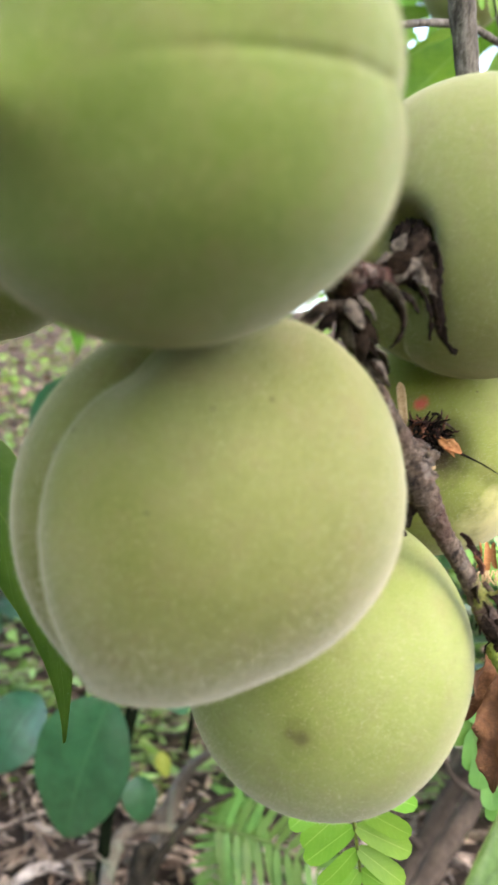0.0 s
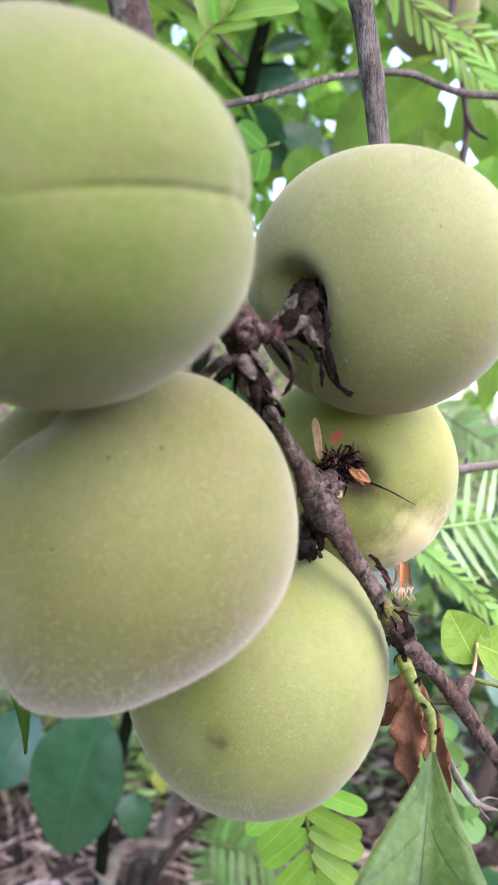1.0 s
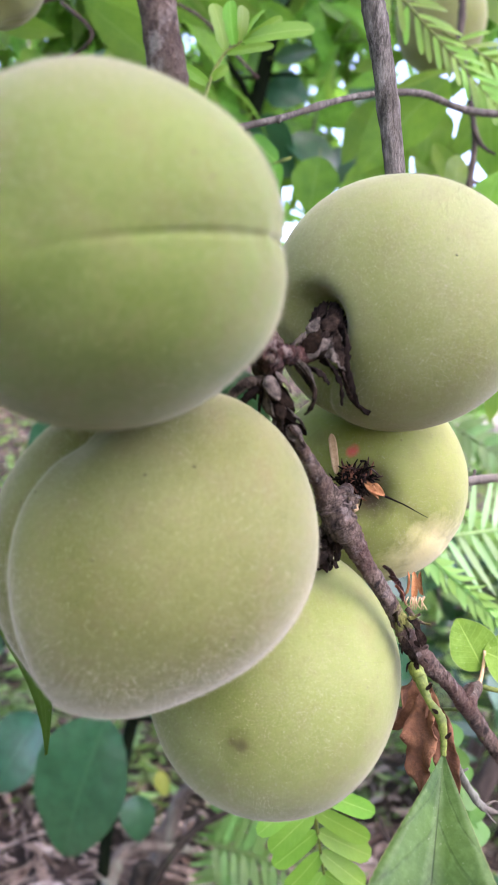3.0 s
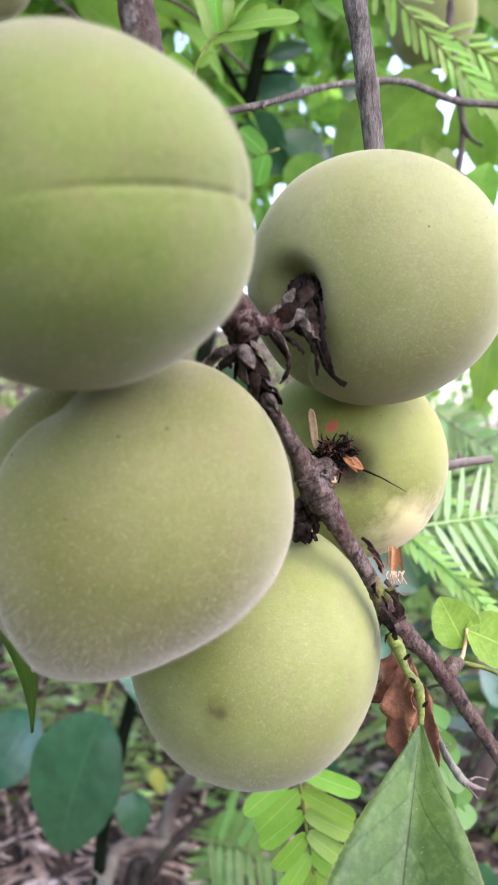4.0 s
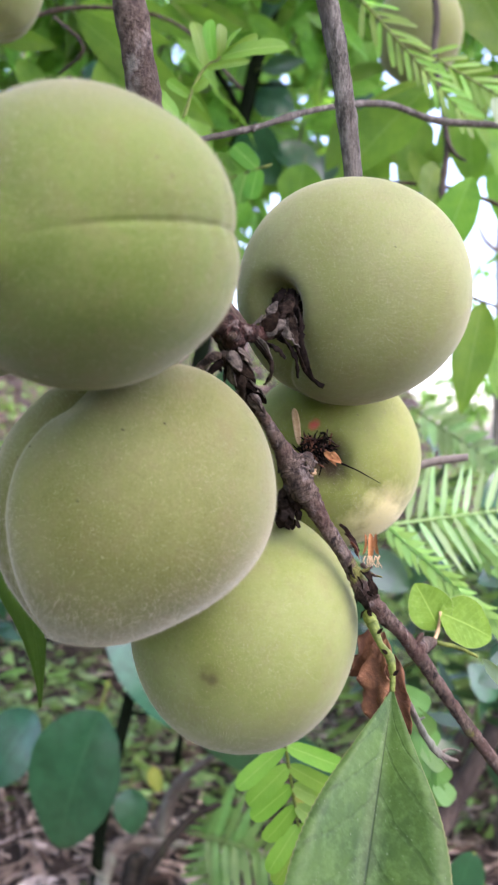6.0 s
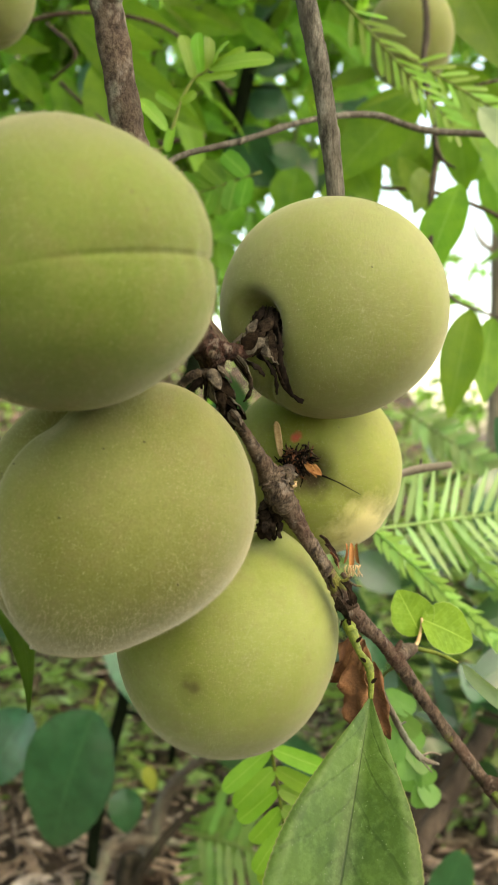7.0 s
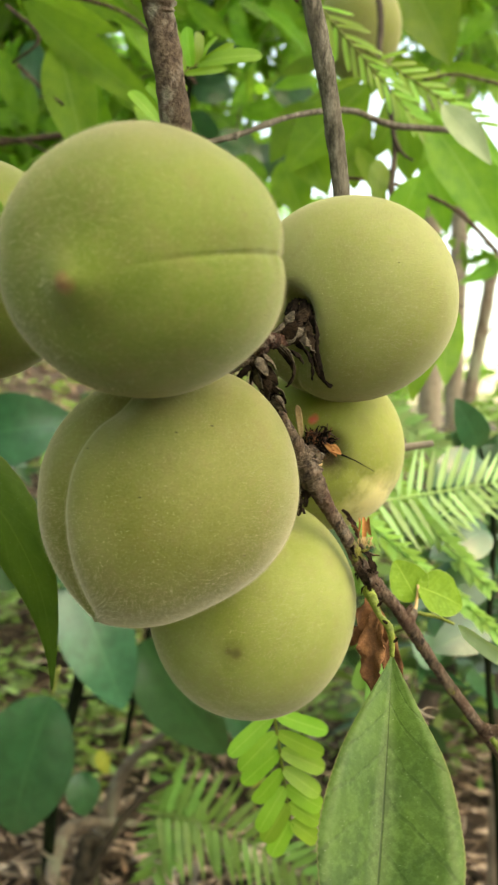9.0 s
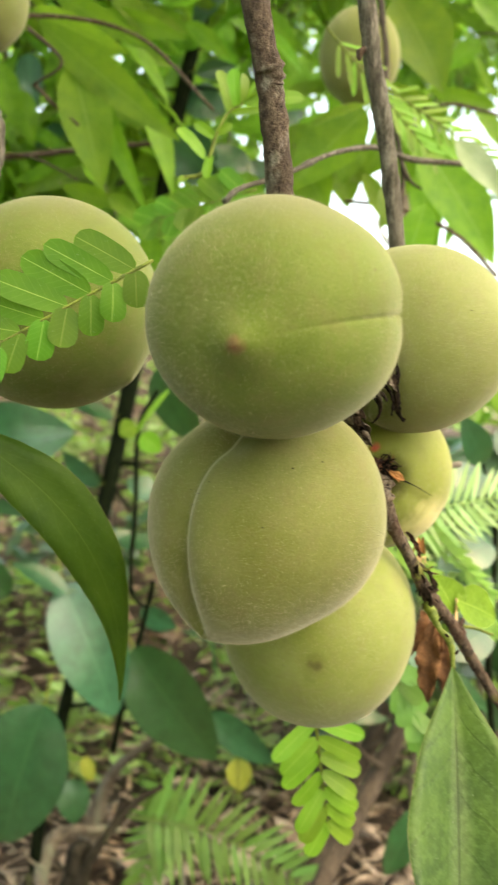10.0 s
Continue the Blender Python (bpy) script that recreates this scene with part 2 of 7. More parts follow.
# ---- mesh helpers ----
class Geo:
    """Vertices, faces and a UV for each vertex, gathered for one mesh."""

    def __init__(self):
        self.v, self.f, self.uv = [], [], []

    def add(self, verts, faces, uvs=None):
        k = len(self.v)
        self.v.extend(verts)
        self.f.extend([tuple(i + k for i in face) for face in faces])
        self.uv.extend(uvs or [(0.5, 0.5)] * len(verts))

    def mesh(self, name, origin):
        me = bpy.data.meshes.new(name)
        me.from_pydata([tuple(Vector(p) - origin) for p in self.v], [], self.f)
        layer = me.uv_layers.new(name="UVMap")
        loops = np.empty(len(me.loops), dtype=np.int32)
        me.loops.foreach_get("vertex_index", loops)
        layer.data.foreach_set("uv", np.asarray(self.uv, dtype=np.float32)[loops].ravel())
        me.polygons.foreach_set("use_smooth", np.ones(len(me.polygons), dtype=bool))
        me.update()
        return me


ORIGIN = {}


def thing(name, at, label, category, group="", kind="", geo=None, material=None):
    """A top-level thing with its base or middle at a place: a mesh, or an Empty for parts."""
    at = Vector(at)
    data = None
    if geo:
        data = geo.mesh(name, at)
        data.materials.append(material)
    ob = new(name, data)
    ob.location = at
    ORIGIN[ob.name] = at
    return tagged(ob, label, category, group, kind)


def part(name, geo, material, parent, label="", kind=""):
    """One mesh object under a thing or under a part, its points given in the world."""
    at = ORIGIN[parent.name]
    me = geo.mesh(name, at)
    me.materials.append(material)
    ob = new(name, me)
    ob.parent = parent
    ORIGIN[ob.name] = at
    return tagged(ob, label, kind=kind)


def smooth_line(points, steps):
    """A curve through the points."""
    p = [Vector(q) for q in points]
    p = [2 * p[0] - p[1]] + p + [2 * p[-1] - p[-2]]
    out = []
    for i in range(1, len(p) - 2):
        for k in range(steps):
            t = k / steps
            a, b, c, d = p[i - 1], p[i], p[i + 1], p[i + 2]
            out.append(0.5 * (2 * b + (c - a) * t + (2 * a - 5 * b + 4 * c - d) * t * t + (3 * b - a - 3 * c + d) * t ** 3))
    return out + [p[-2]]


def tube(points, radii, sides=10, steps=8, rough=0.12, knots=0.0, geo=None):
    """A tapered, uneven stem along a curve; knots swells it here and there."""
    line = smooth_line(points, steps)
    n = len(line)
    geo = geo or Geo()
    verts, faces = [], []
    side = Vector((0.3, -1, 0.2))
    for i, c in enumerate(line):
        ahead = (line[min(i + 1, n - 1)] - line[max(i - 1, 0)]).normalized()
        side = (side - ahead * side.dot(ahead)).normalized()
        up = ahead.cross(side)
        f = i / (n - 1) * (len(radii) - 1)
        k = min(int(f), len(radii) - 2)
        r = radii[k] + (radii[k + 1] - radii[k]) * (f - k)
        r *= 1 + knots * max(0.0, noise.noise(c * 130)) ** 1.5
        for j in range(sides):
            a = 2 * math.pi * j / sides
            d = side * math.cos(a) + up * math.sin(a)
            verts.append(c + d * r * (1 + rough * (noise.noise((c + d * r) * (0.6 / max(r, 1e-4))) + 0.5 * noise.noise((c + d * r) * (1.4 / max(r, 1e-4))))))
    for i in range(n - 1):
        for j in range(sides):
            a, b = i * sides + j, i * sides + (j + 1) % sides
            faces.append((a, b, b + sides, a + sides))
    faces.append(tuple(range(sides))[::-1])
    faces.append(tuple((n - 1) * sides + j for j in range(sides)))
    geo.add(verts, faces)
    return geo


def outline(shape, v):
    """Half width of a leaf, from base (0) to tip (1)."""
    if shape == "lance":
        return max(0.0, math.sin(math.pi * v ** 0.85)) ** 0.9 * (1 - 0.15 * v)
    if shape == "ovate":
        return max(0.0, math.sin(math.pi * v ** 0.75)) ** 0.7
    if shape == "hero":
        return max(0.0, math.sin(math.pi * v ** 1.3)) ** 0.84
    if shape == "drawn":
        return max(0.0, math.sin(math.pi * v ** 0.72)) ** 1.25
    if shape == "long":
        return max(0.0, math.sin(math.pi * v ** 0.62)) ** 0.8
    return max(0.0, 1 - (2 * v - 1) ** 4) ** 0.55 * (0.8 + 0.25 * v)


def blade(base, tip, width, roll=0.0, bend=0.05, fold=0.15, shape="lance", rows=12, teeth=0.0, ripple=0.0, cols=2, geo=None, thick=0.0, face=None, sweep=0.0):
    """One leaf blade from base to tip. sweep curves it sideways; roll turns it about its length; bend arches it; fold lifts the halves; teeth saw the edge."""
    base, tip = Vector(base), Vector(tip)
    along = tip - base
    length = along.length
    ahead = along.normalized()
    face = Vector(face or (0.05, -1, 0.3))
    face = (face - ahead * face.dot(ahead)).normalized()
    face = Matrix.Rotation(radians(roll), 3, ahead) @ face
    side = ahead.cross(face)
    geo = geo or Geo()
    verts, faces, uvs = [], [], []
    m = 2 * cols + 1
    ph = (base.x * 37 + base.z * 91) % 6.28
    for i in range(rows + 1):
        v = 0.5 - 0.5 * math.cos(math.pi * i / rows) if shape in ("oblong", "ovate") else i / rows
        half = outline(shape, v) * width / 2 + length * 0.004
        mid = base + along * v + face * (bend * length * 4 * v * (1 - v)) + side * (sweep * length * 4 * v * (1 - v))
        for j in range(m):
            u = (j - cols) / cols
            w = half
            if teeth and abs(u) == 1:
                w *= 1 + teeth * (1 if i % 2 else -1)
            lift = fold * abs(u) * half + ripple * half * abs(u) * math.sin(v * 19 + ph + 2 * u)
            verts.append(mid + side * (u * w) + face * lift)
            uvs.append((0.5 + 0.5 * u, v))
    for i in range(rows):
        for j in range(m - 1):
            a = i * m + j
            faces.append((a, a + 1, a + m + 1, a + m))
    geo.add(verts, faces, uvs)
    if thick:
        low = [p - face * thick for p in verts]
        k = len(verts)
        rim = [j for j in range(m)] + [i * m + m - 1 for i in range(1, rows + 1)] + [rows * m + j for j in range(m - 2, -1, -1)] + [i * m for i in range(rows - 1, 0, -1)]
        k0 = len(geo.v) - k
        geo.add(low, [tuple(reversed(f)) for f in faces], uvs)
        for a, b in zip(rim, rim[1:] + rim[:1]):
            geo.f.append((k0 + b, k0 + a, k0 + k + a, k0 + k + b))
    return geo


def stalked(leaf_ob, base, joint, radius, material):
    """A leaf's stalk, as a piece of the leaf."""
    base, joint = Vector(base), Vector(joint)
    part("petiole", tube([joint, (base + joint) / 2 + Vector((0, 0, 0.003)), base], [radius * 1.2, radius, radius * 0.8], 5, 3), material, leaf_ob)


# ---- ground ----
def ground_height(x, y):
    return 0.37 * min(max(y - 1.8, 0.0), 3.8) * min(1.0, max(0.3, 1.0 - (x - 0.1 * y))) + 0.02 * noise.noise(Vector((x * 1.7, y * 1.7, 0))) + 0.008 * noise.noise(Vector((x * 9, y * 9, 3)))


def build_ground():
    g = Geo()
    xs = [-400, -60, -15] + [-5 + 0.1 * i for i in range(101)] + [15, 60, 400]
    ys = [-400, -60, -15, -4] + [-2 + 0.1 * i for i in range(101)] + [15, 60, 400]
    verts = [(x, y, ground_height(x, y)) for y in ys for x in xs]
    w = len(xs)
    faces = [(j * w + i, j * w + i + 1, (j + 1) * w + i + 1, (j + 1) * w + i) for j in range(len(ys) - 1) for i in range(w - 1)]
    g.add(verts, faces)
    thing("ground", (0, 0, 0), "brown forest earth strewn with dead leaves", "ground", kind="structure", geo=g, material=EARTH)


def scatter_litter():
    rng = random.Random(4)
    g = Geo()
    for _ in range(15000):
        y = 0.4 + 5.0 * rng.random() ** 1.5
        x = (rng.random() - 0.5) * (1.0 + 1.1 * y)
        if rng.random() < 0.3:
            x, y = rng.gauss(0, 2.2), rng.gauss(1, 2.2)
        a, size = rng.random() * 6.28, rng.uniform(0.02, 0.095)
        z = ground_height(x, y) + rng.uniform(0.004, 0.03)
        d = Vector((math.cos(a), math.sin(a), rng.uniform(-0.3, 0.3))) * size
        c = Vector((x, y, z))
        blade(c - d / 2, c + d / 2, size * rng.choice((0.09, 0.18, 0.28, 0.36, 0.45)), 60 + rng.random() * 60, rng.uniform(-0.15, 0.15), rng.uniform(-0.3, 0.5), "lance", 4, geo=g, cols=1)
    for _ in range(1700):
        y = 0.4 + 3.5 * rng.random() ** 1.4
        x = (rng.random() - 0.5) * (1.0 + 1.1 * y)
        a, size = rng.random() * 6.28, rng.uniform(0.05, 0.2)
        c = Vector((x, y, ground_height(x, y) + rng.uniform(0.008, 0.04)))
        d = Vector((math.cos(a), math.sin(a), rng.uniform(-0.25, 0.25))) * size / 2
        tube([c - d, c + Vector((0, 0, 0.006)), c + d], [rng.choice((0.0009, 0.0013, 0.0022)), 0.0009], 4, 2, geo=g)
    thing("leaf_litter", (0, 1, 0), "dry brown leaves and thin twigs lying on the ground", "leaf litter", kind="stuff", geo=g, material=LITTER)


def scatter_herbs():
    rng = random.Random(9)
    g = Geo()
    for _ in range(2600):
        y = 1.25 + 4.0 * rng.random() ** 1.3
        x = (rng.random() - 0.5) * (1.0 + 1.2 * y)
        if rng.random() < 0.3:
            x, y = rng.gauss(0, 2.4), rng.gauss(1.5, 2.2)
            if y < 1.25 and abs(x) < 0.8:
                continue
        root = Vector((x, y, ground_height(x, y)))
        scale = rng.uniform(0.6, 1.5)
        for _ in range(rng.randint(4, 9)):
            a = rng.random() * 6.28
            h, out, size = rng.uniform(0.01, 0.13) * scale, rng.uniform(0.01, 0.07) * scale, rng.uniform(0.018, 0.05) * scale
            b = root + Vector((math.cos(a) * out * 0.4, math.sin(a) * out * 0.4, h))
            t = b + Vector((math.cos(a), math.sin(a), rng.uniform(-0.4, 0.5))) * size
            blade(b, t, size * rng.uniform(0.3, 0.6), 90 + rng.uniform(-40, 40), 0.08, 0.2, "ovate", 4, geo=g, cols=1)
    thing("ground_herbs", (0, 1.5, 0), "small green herbs growing through the leaf litter", "herbs", kind="stuff", geo=g, material=HERB_LEAF)


# ---- leafy masses ----
def leaf_mass(ob, at, spread, count, leaf, rng, drop, material, flat=False):
    """Twigs and many separate narrow leaves round a place, as two joined parts."""
    g, tw = Geo(), Geo()
    for _ in range(max(3, count // 11)):
        c = at + Vector([(rng.uniform(-1, 1) if flat else rng.gauss(0, 0.42)) * s for s in spread])
        d = Vector((rng.gauss(0, 1), rng.gauss(0, 0.8), rng.gauss(0.1, 0.5))).normalized() * rng.uniform(0.10, 0.24)
        tube([c - d / 2, c + Vector((0, 0, 0.012)), c + d / 2], [0.0022, 0.0011], 4, 3, geo=tw)
        for k in range(11):
            p = c + d * (k / 10 - 0.5)
            size = leaf * rng.uniform(0.6, 1.25)
            way = Vector((rng.gauss(0, 0.7), rng.gauss(0, 0.7), -drop + rng.gauss(0, 0.45))).normalized()
            blade(p, p + way * size, size * rng.uniform(0.2, 0.34), rng.uniform(-80, 80), rng.uniform(-0.1, 0.12), rng.uniform(0.05, 0.4), "lance", 5, geo=g, cols=1)
    part("twig", tw, BARK_GREY, ob, kind="stuff")
    part("crown", g, material, ob, kind="stuff")


def hang_bough(at, spread, count, leaf, seed, label, drop=0.5):
    """A leafy bough that comes down from the crown overhead."""
    rng = random.Random(seed)
    at = Vector(at)
    top = Vector((at.x * 0.8 + rng.uniform(-0.1, 0.1), at.y + 0.1, at.z + 0.6 + 0.5 * at.y))
    ob = thing("leafy_bough", top, label, "bough", "leafy boughs")
    part("limb", tube([top, (top + at) / 2 + Vector((rng.uniform(-0.06, 0.06), 0.05, 0)), at], [0.008, 0.006, 0.003], 8, 6), TRUNK, ob)
    leaf_mass(ob, at, spread, count, leaf, rng, drop, BUSH_LEAF)


def bush(at, spread, count, leaf, seed, label, material):
    """A shrub standing on the ground."""
    rng = random.Random(seed)
    at = Vector(at)
    root = Vector((at.x, at.y, ground_height(at.x, at.y) - 0.01))
    at.z += root.z
    ob = thing("bush", root, label, "bush", "bushes")
    part("stem", tube([root, (root + at) / 2, at], [0.010, 0.008, 0.004], 8, 6), TRUNK, ob)
    leaf_mass(ob, at, spread, count, leaf, rng, 0.1, material)


def build_foliage():
    rng = random.Random(21)
    rows = []
    for y, z0, z1, n in ((0.98, 1.06, 1.4, 5), (1.15, 1.0, 1.55, 6), (1.6, 1.0, 1.9, 7), (2.4, 1.0, 2.4, 8)):
        for i in range(n):
            x = (i + 0.5 + rng.uniform(-0.3, 0.3) - n / 2) * (0.35 + 0.55 * y) * 2 / n
            rows.append((x, y + rng.uniform(-0.1, 0.1), rng.uniform(z0, z1)))
    for k, (x, y, z) in enumerate(rows):
        if 0.06 < x / y < 0.46:
            z = max(z, 1.02 + 0.44 * y)
        hang_bough((x, y, z), (0.16 + 0.16 * y, 0.2, 0.12 + 0.11 * y), int(190 + 60 * y), 0.075 + 0.012 * y, 100 + k, "leafy green bough with narrow hanging leaves")
    for k, (x, y, z) in enumerate(((-0.25, 1.0, 1.10), (-0.42, 1.3, 1.12), (-0.35, 1.8, 1.25), (-0.75, 1.9, 1.3), (-0.12, 1.5, 1.3), (0.33, 1.7, 1.80), (0.08, 1.6, 1.68))):
        hang_bough((x, y, z), (0.26, 0.2, 0.2), 330, 0.10, 160 + k, "dense green bough with narrow hanging leaves")
    # Out-of-view shrubs, added to block light from the left of the fruit.
    for k, (x, y, z) in enumerate(((-0.62, 0.25, 0.75), (-0.60, -0.15, 0.70), (-0.80, 0.05, 0.95))):
        bush((x, y, z), (0.22, 0.4, 0.6), 1000, 0.12, 400 + k, "unseen tall leafy shrub added to shade the fruit's left side", BUSH_LEAF)
    for k in range(12):
        a = radians(40 + 100 * k / 11)
        r = rng.uniform(5, 7.5)
        bush((math.cos(a) * r, math.sin(a) * r, rng.uniform(0.35, 0.6)), (1.1, 0.5, 0.35), 420, 0.16, 300 + k, "distant green shrub in bright light", BUSH_LEAF)
    for k, (x, y, z, s) in enumerate(((0.42, 1.25, 0.30, 0.30), (0.62, 1.5, 0.40, 0.4), (0.30, 1.7, 0.26, 0.3), (0.85, 2.0, 0.45, 0.5), (-0.75, 1.9, 0.22, 0.4), (0.1, 2.6, 0.2, 0.5), (0.55, 2.6, 0.35, 0.5), (-0.4, 2.9, 0.2, 0.5))):
        bush((x, y, z), (s, 0.25, s * 0.6), 300, 0.07, 400 + k, "low bright green undergrowth shrub", HERB_LEAF)
    # Shrubs in the dark leaf colour, which stands in for background shade.
    for k, (x, y, z) in enumerate(((0.42, 0.95, 0.48), (0.58, 1.25, 0.58), (0.34, 1.35, 0.40), (-0.62, 1.45, 0.38), (-0.30, 2.1, 0.25))):
        bush((x, y, z), (0.26, 0.18, 0.22), 170, 0.085, 440 + k, "shaded shrub with dark glossy leaves", CITRUS_LEAF)


def build_tree():
    """The peach tree that bears the branch, added out of view: its trunk stands behind the viewer, its limbs and crown
    reach overhead.
    """
    root = Vector((0.75, -1.1, 0.0))
    ob = thing("peach_tree", root, "unseen brown-barked peach tree, its added leafy crown shading the fruit", "tree")
    part("trunk", tube([root, (0.66, -0.95, 0.6), (0.5, -0.7, 1.2), (0.35, -0.4, 1.55)], [0.06, 0.05, 0.045, 0.035], 14, 8, 0.2, 0.2), TRUNK, ob)
    part("limb", tube([(0.35, -0.4, 1.55), (0.18, -0.1, 1.62), (0.02, 0.12, 1.50), (-0.1, 0.5, 1.62), (-0.2, 1.2, 1.9)], [0.034, 0.026, 0.02, 0.016, 0.01], 12, 8, 0.2, 0.2), TRUNK, ob)
    part("limb", tube([(0.35, -0.4, 1.55), (0.5, 0.1, 1.75), (0.6, 0.8, 1.95)], [0.03, 0.02, 0.01], 12, 8, 0.2, 0.2), TRUNK, ob)
    rng = random.Random(77)
    # Flat leaf layer above the view, put there to shade the fruit.
    leaf_mass(ob, Vector((-0.12, 0.05, 1.75)), (0.75, 0.75, 0.14), 4600, 0.10, rng, 0.15, BUSH_LEAF, True)
    # Unseen shrubs round the viewer, added to limit side and back light.
    for k, (x, y, z) in enumerate(((-0.9, -0.9, 0.6), (-0.2, -1.7, 0.5), (0.6, -1.8, 0.5), (-1.1, 0.0, 0.8), (1.5, -0.2, 0.3))):
        bush((x, y, z), (0.5, 0.4, 0.4), 420, 0.1, 500 + k, "unseen leafy shrub added to close the thicket around", BUSH_LEAF)


# ---- peaches ----
DOWN = plain_noise("peach_down", (0.33, 0.31, 0.20), (0.46, 0.44, 0.31), 400, 0.9, 0.0)


def peach(at, radii, tip, seam, skin, label, cavity=(0.35, 0.24), ends=0.8, seam_depth=0.05, point=0.09, lean=0.0, step=0.0, crease=0.035, fade=0.0, flat=(), valley=0.16, lobes=0.0, curve=0.0, stalk=False, specks=(), hairs=12000, group="peaches on the branch"):
    """A downy peach: tip is the way its pointed end looks, seam the side its groove runs down, cavity the stem hollow's depth and width."""
    at = Vector(at)
    z = Vector(tip).normalized()
    x = Vector(seam)
    x = (x - z * x.dot(z)).normalized()
    turn = Matrix((x, z.cross(x), z)).transposed()
    seed = at * 50

    def radius(theta, phi):
        phi -= curve * (theta - 1.0)
        s = abs((phi + math.pi) % (2 * math.pi) - math.pi) * math.sin(theta)
        near = (0.5 + 0.5 * math.cos(phi)) ** 3
        a = math.pi - theta
        r = 1 + point * math.exp(-(theta / 0.15) ** 2) + 0.03 * math.exp(-(theta / 0.5) ** 2)
        r -= cavity[0] * math.exp(-(a / cavity[1]) ** 3) + 0.05 * math.exp(-(a / 0.6) ** 2)
        r -= near * step * (0.5 + 0.5 * math.tanh(math.sin(phi) * math.sin(theta) / (0.03 + 0.012 * max(0.0, math.sin(theta)) ** 4))) * math.exp(-(s / 0.45) ** 2) * max(0.0, math.sin(theta)) ** 0.5
        r -= lean * (0.5 - 0.5 * math.cos(phi)) * math.exp(-((theta - 0.85) / 0.5) ** 2)
        r -= 0.3 * point * math.exp(-((theta - 0.36) / 0.2) ** 2)
        r += near * (0.022 * math.exp(-(s / 0.5) ** 2) + lobes * math.exp(-((s - 0.55) / 0.3) ** 2))
        env = (max(math.sin(theta), 0.0) ** 0.3) * max(0.0, 1 - 0.7 * ends + 0.8 * ends * abs(math.cos(theta)) ** 2)
        if fade:
            env *= 1 / (1 + math.exp(-(theta - fade) / 0.13)) * (0.75 + 0.5 * noise.noise(Vector((theta * 6, 1, 0))))
        r -= near * env * seam_depth * (math.exp(-(s / crease) ** 2) * 0.42 + math.exp(-(s / valley) ** 2) * 0.65)
        phi += curve * (theta - 1.0)
        d = Vector((math.sin(theta) * math.cos(phi), math.sin(theta) * math.sin(phi), math.cos(theta)))
        for way, depth, reach in flat:
            r -= depth * math.exp(-((turn @ d).angle(Vector(way)) / reach) ** 2)
        return d, r * (1 + 0.018 * noise.noise(d * 1.3 + seed))

    def spot(theta, phi):
        d, r = radius(theta, phi)
        q = turn @ (d * r)
        return at + Vector([q[k] * radii[k] for k in range(3)])

    rings, sides = 88, 132
    g = Geo()
    verts = [spot(1e-4, 0)]
    for i in range(1, rings):
        for j in range(sides):
            jj = j / sides
            verts.append(spot(math.pi * i / rings, 2 * math.pi * (jj - 0.125 * math.sin(2 * math.pi * jj))))
    verts.append(spot(math.pi - 1e-4, 0))
    faces = [(0, 1 + j, 1 + (j + 1) % sides) for j in range(sides)]
    for i in range(rings - 2):
        for j in range(sides):
            a, b = 1 + i * sides + j, 1 + i * sides + (j + 1) % sides
            faces.append((a, a + sides, b + sides, b))
    last = len(verts) - 1
    faces += [(1 + (rings - 2) * sides + (j + 1) % sides, 1 + (rings - 2) * sides + j, last) for j in range(sides)]
    g.add(verts, faces)
    ob = thing("peach", at, label, "peach", group, geo=g, material=skin)
    for way in specks:
        d = turn.transposed() @ Vector([way[k] / radii[k] for k in range(3)])
        p = spot(math.acos(max(-1, min(1, d.normalized().z))), math.atan2(d.y, d.x))
        out = (p - at).normalized()
        run = out.cross(Vector((0.3, 0.5, 0.8))).normalized() * 0.00028
        part("speck", tube([p - run, p + out * 0.00008, p + run], [0.00010, 0.00016, 0.00008], 5, 3), FIBRE, ob)
    if stalk:
        foot, out = spot(math.pi - 0.02, 0), -z
        part("stalk", tube([foot + z * 0.002, foot + out * 0.008, foot + out * 0.02 + Vector((0, 0.004, 0.006))], [0.0022, 0.002, 0.0026], 8, 4), BARK, ob)
    if hairs:
        rng = np.random.default_rng(int(abs(at.x * 1e5)))
        pts = np.array([tuple(v) for v in verts])
        quads = np.array([f for f in faces if len(f) == 4])
        a, b, c, d = (pts[quads[:, k]] for k in range(4))
        flats = np.cross(c - a, d - b)
        area = np.linalg.norm(flats, axis=1)
        mid = (a + c) * 18
        patch = np.array([noise.noise(Vector(v)) for v in mid])
        weight = area * np.clip(0.55 + 1.6 * patch, 0.12, 1.4)
        pick = rng.choice(len(quads), hairs, p=weight / weight.sum())
        u, w = rng.random((hairs, 1)), rng.random((hairs, 1))
        foot = (a[pick] * (1 - u) + b[pick] * u) * (1 - w) + (d[pick] * (1 - u) + c[pick] * u) * w
        out = flats[pick] / area[pick][:, None]
        out *= np.sign((out * (foot - np.array(at))).sum(1, keepdims=True))
        way = out + rng.normal(0, 0.45, (hairs, 3))
        way *= rng.uniform(0.00035, 0.00095, (hairs, 1)) / np.linalg.norm(way, axis=1, keepdims=True)
        wide = np.cross(way, out + np.array((0.013, 0.021, 0.034)))
        wide *= 0.000019 / np.linalg.norm(wide, axis=1, keepdims=True)
        tips = np.stack((foot - wide, foot + wide, foot + way), 1).reshape(-1, 3)
        h = Geo()
        h.add(tips.tolist(), np.arange(3 * hairs).reshape(-1, 3).tolist())
        part("down", h, DOWN, ob, kind="stuff")
    return ob


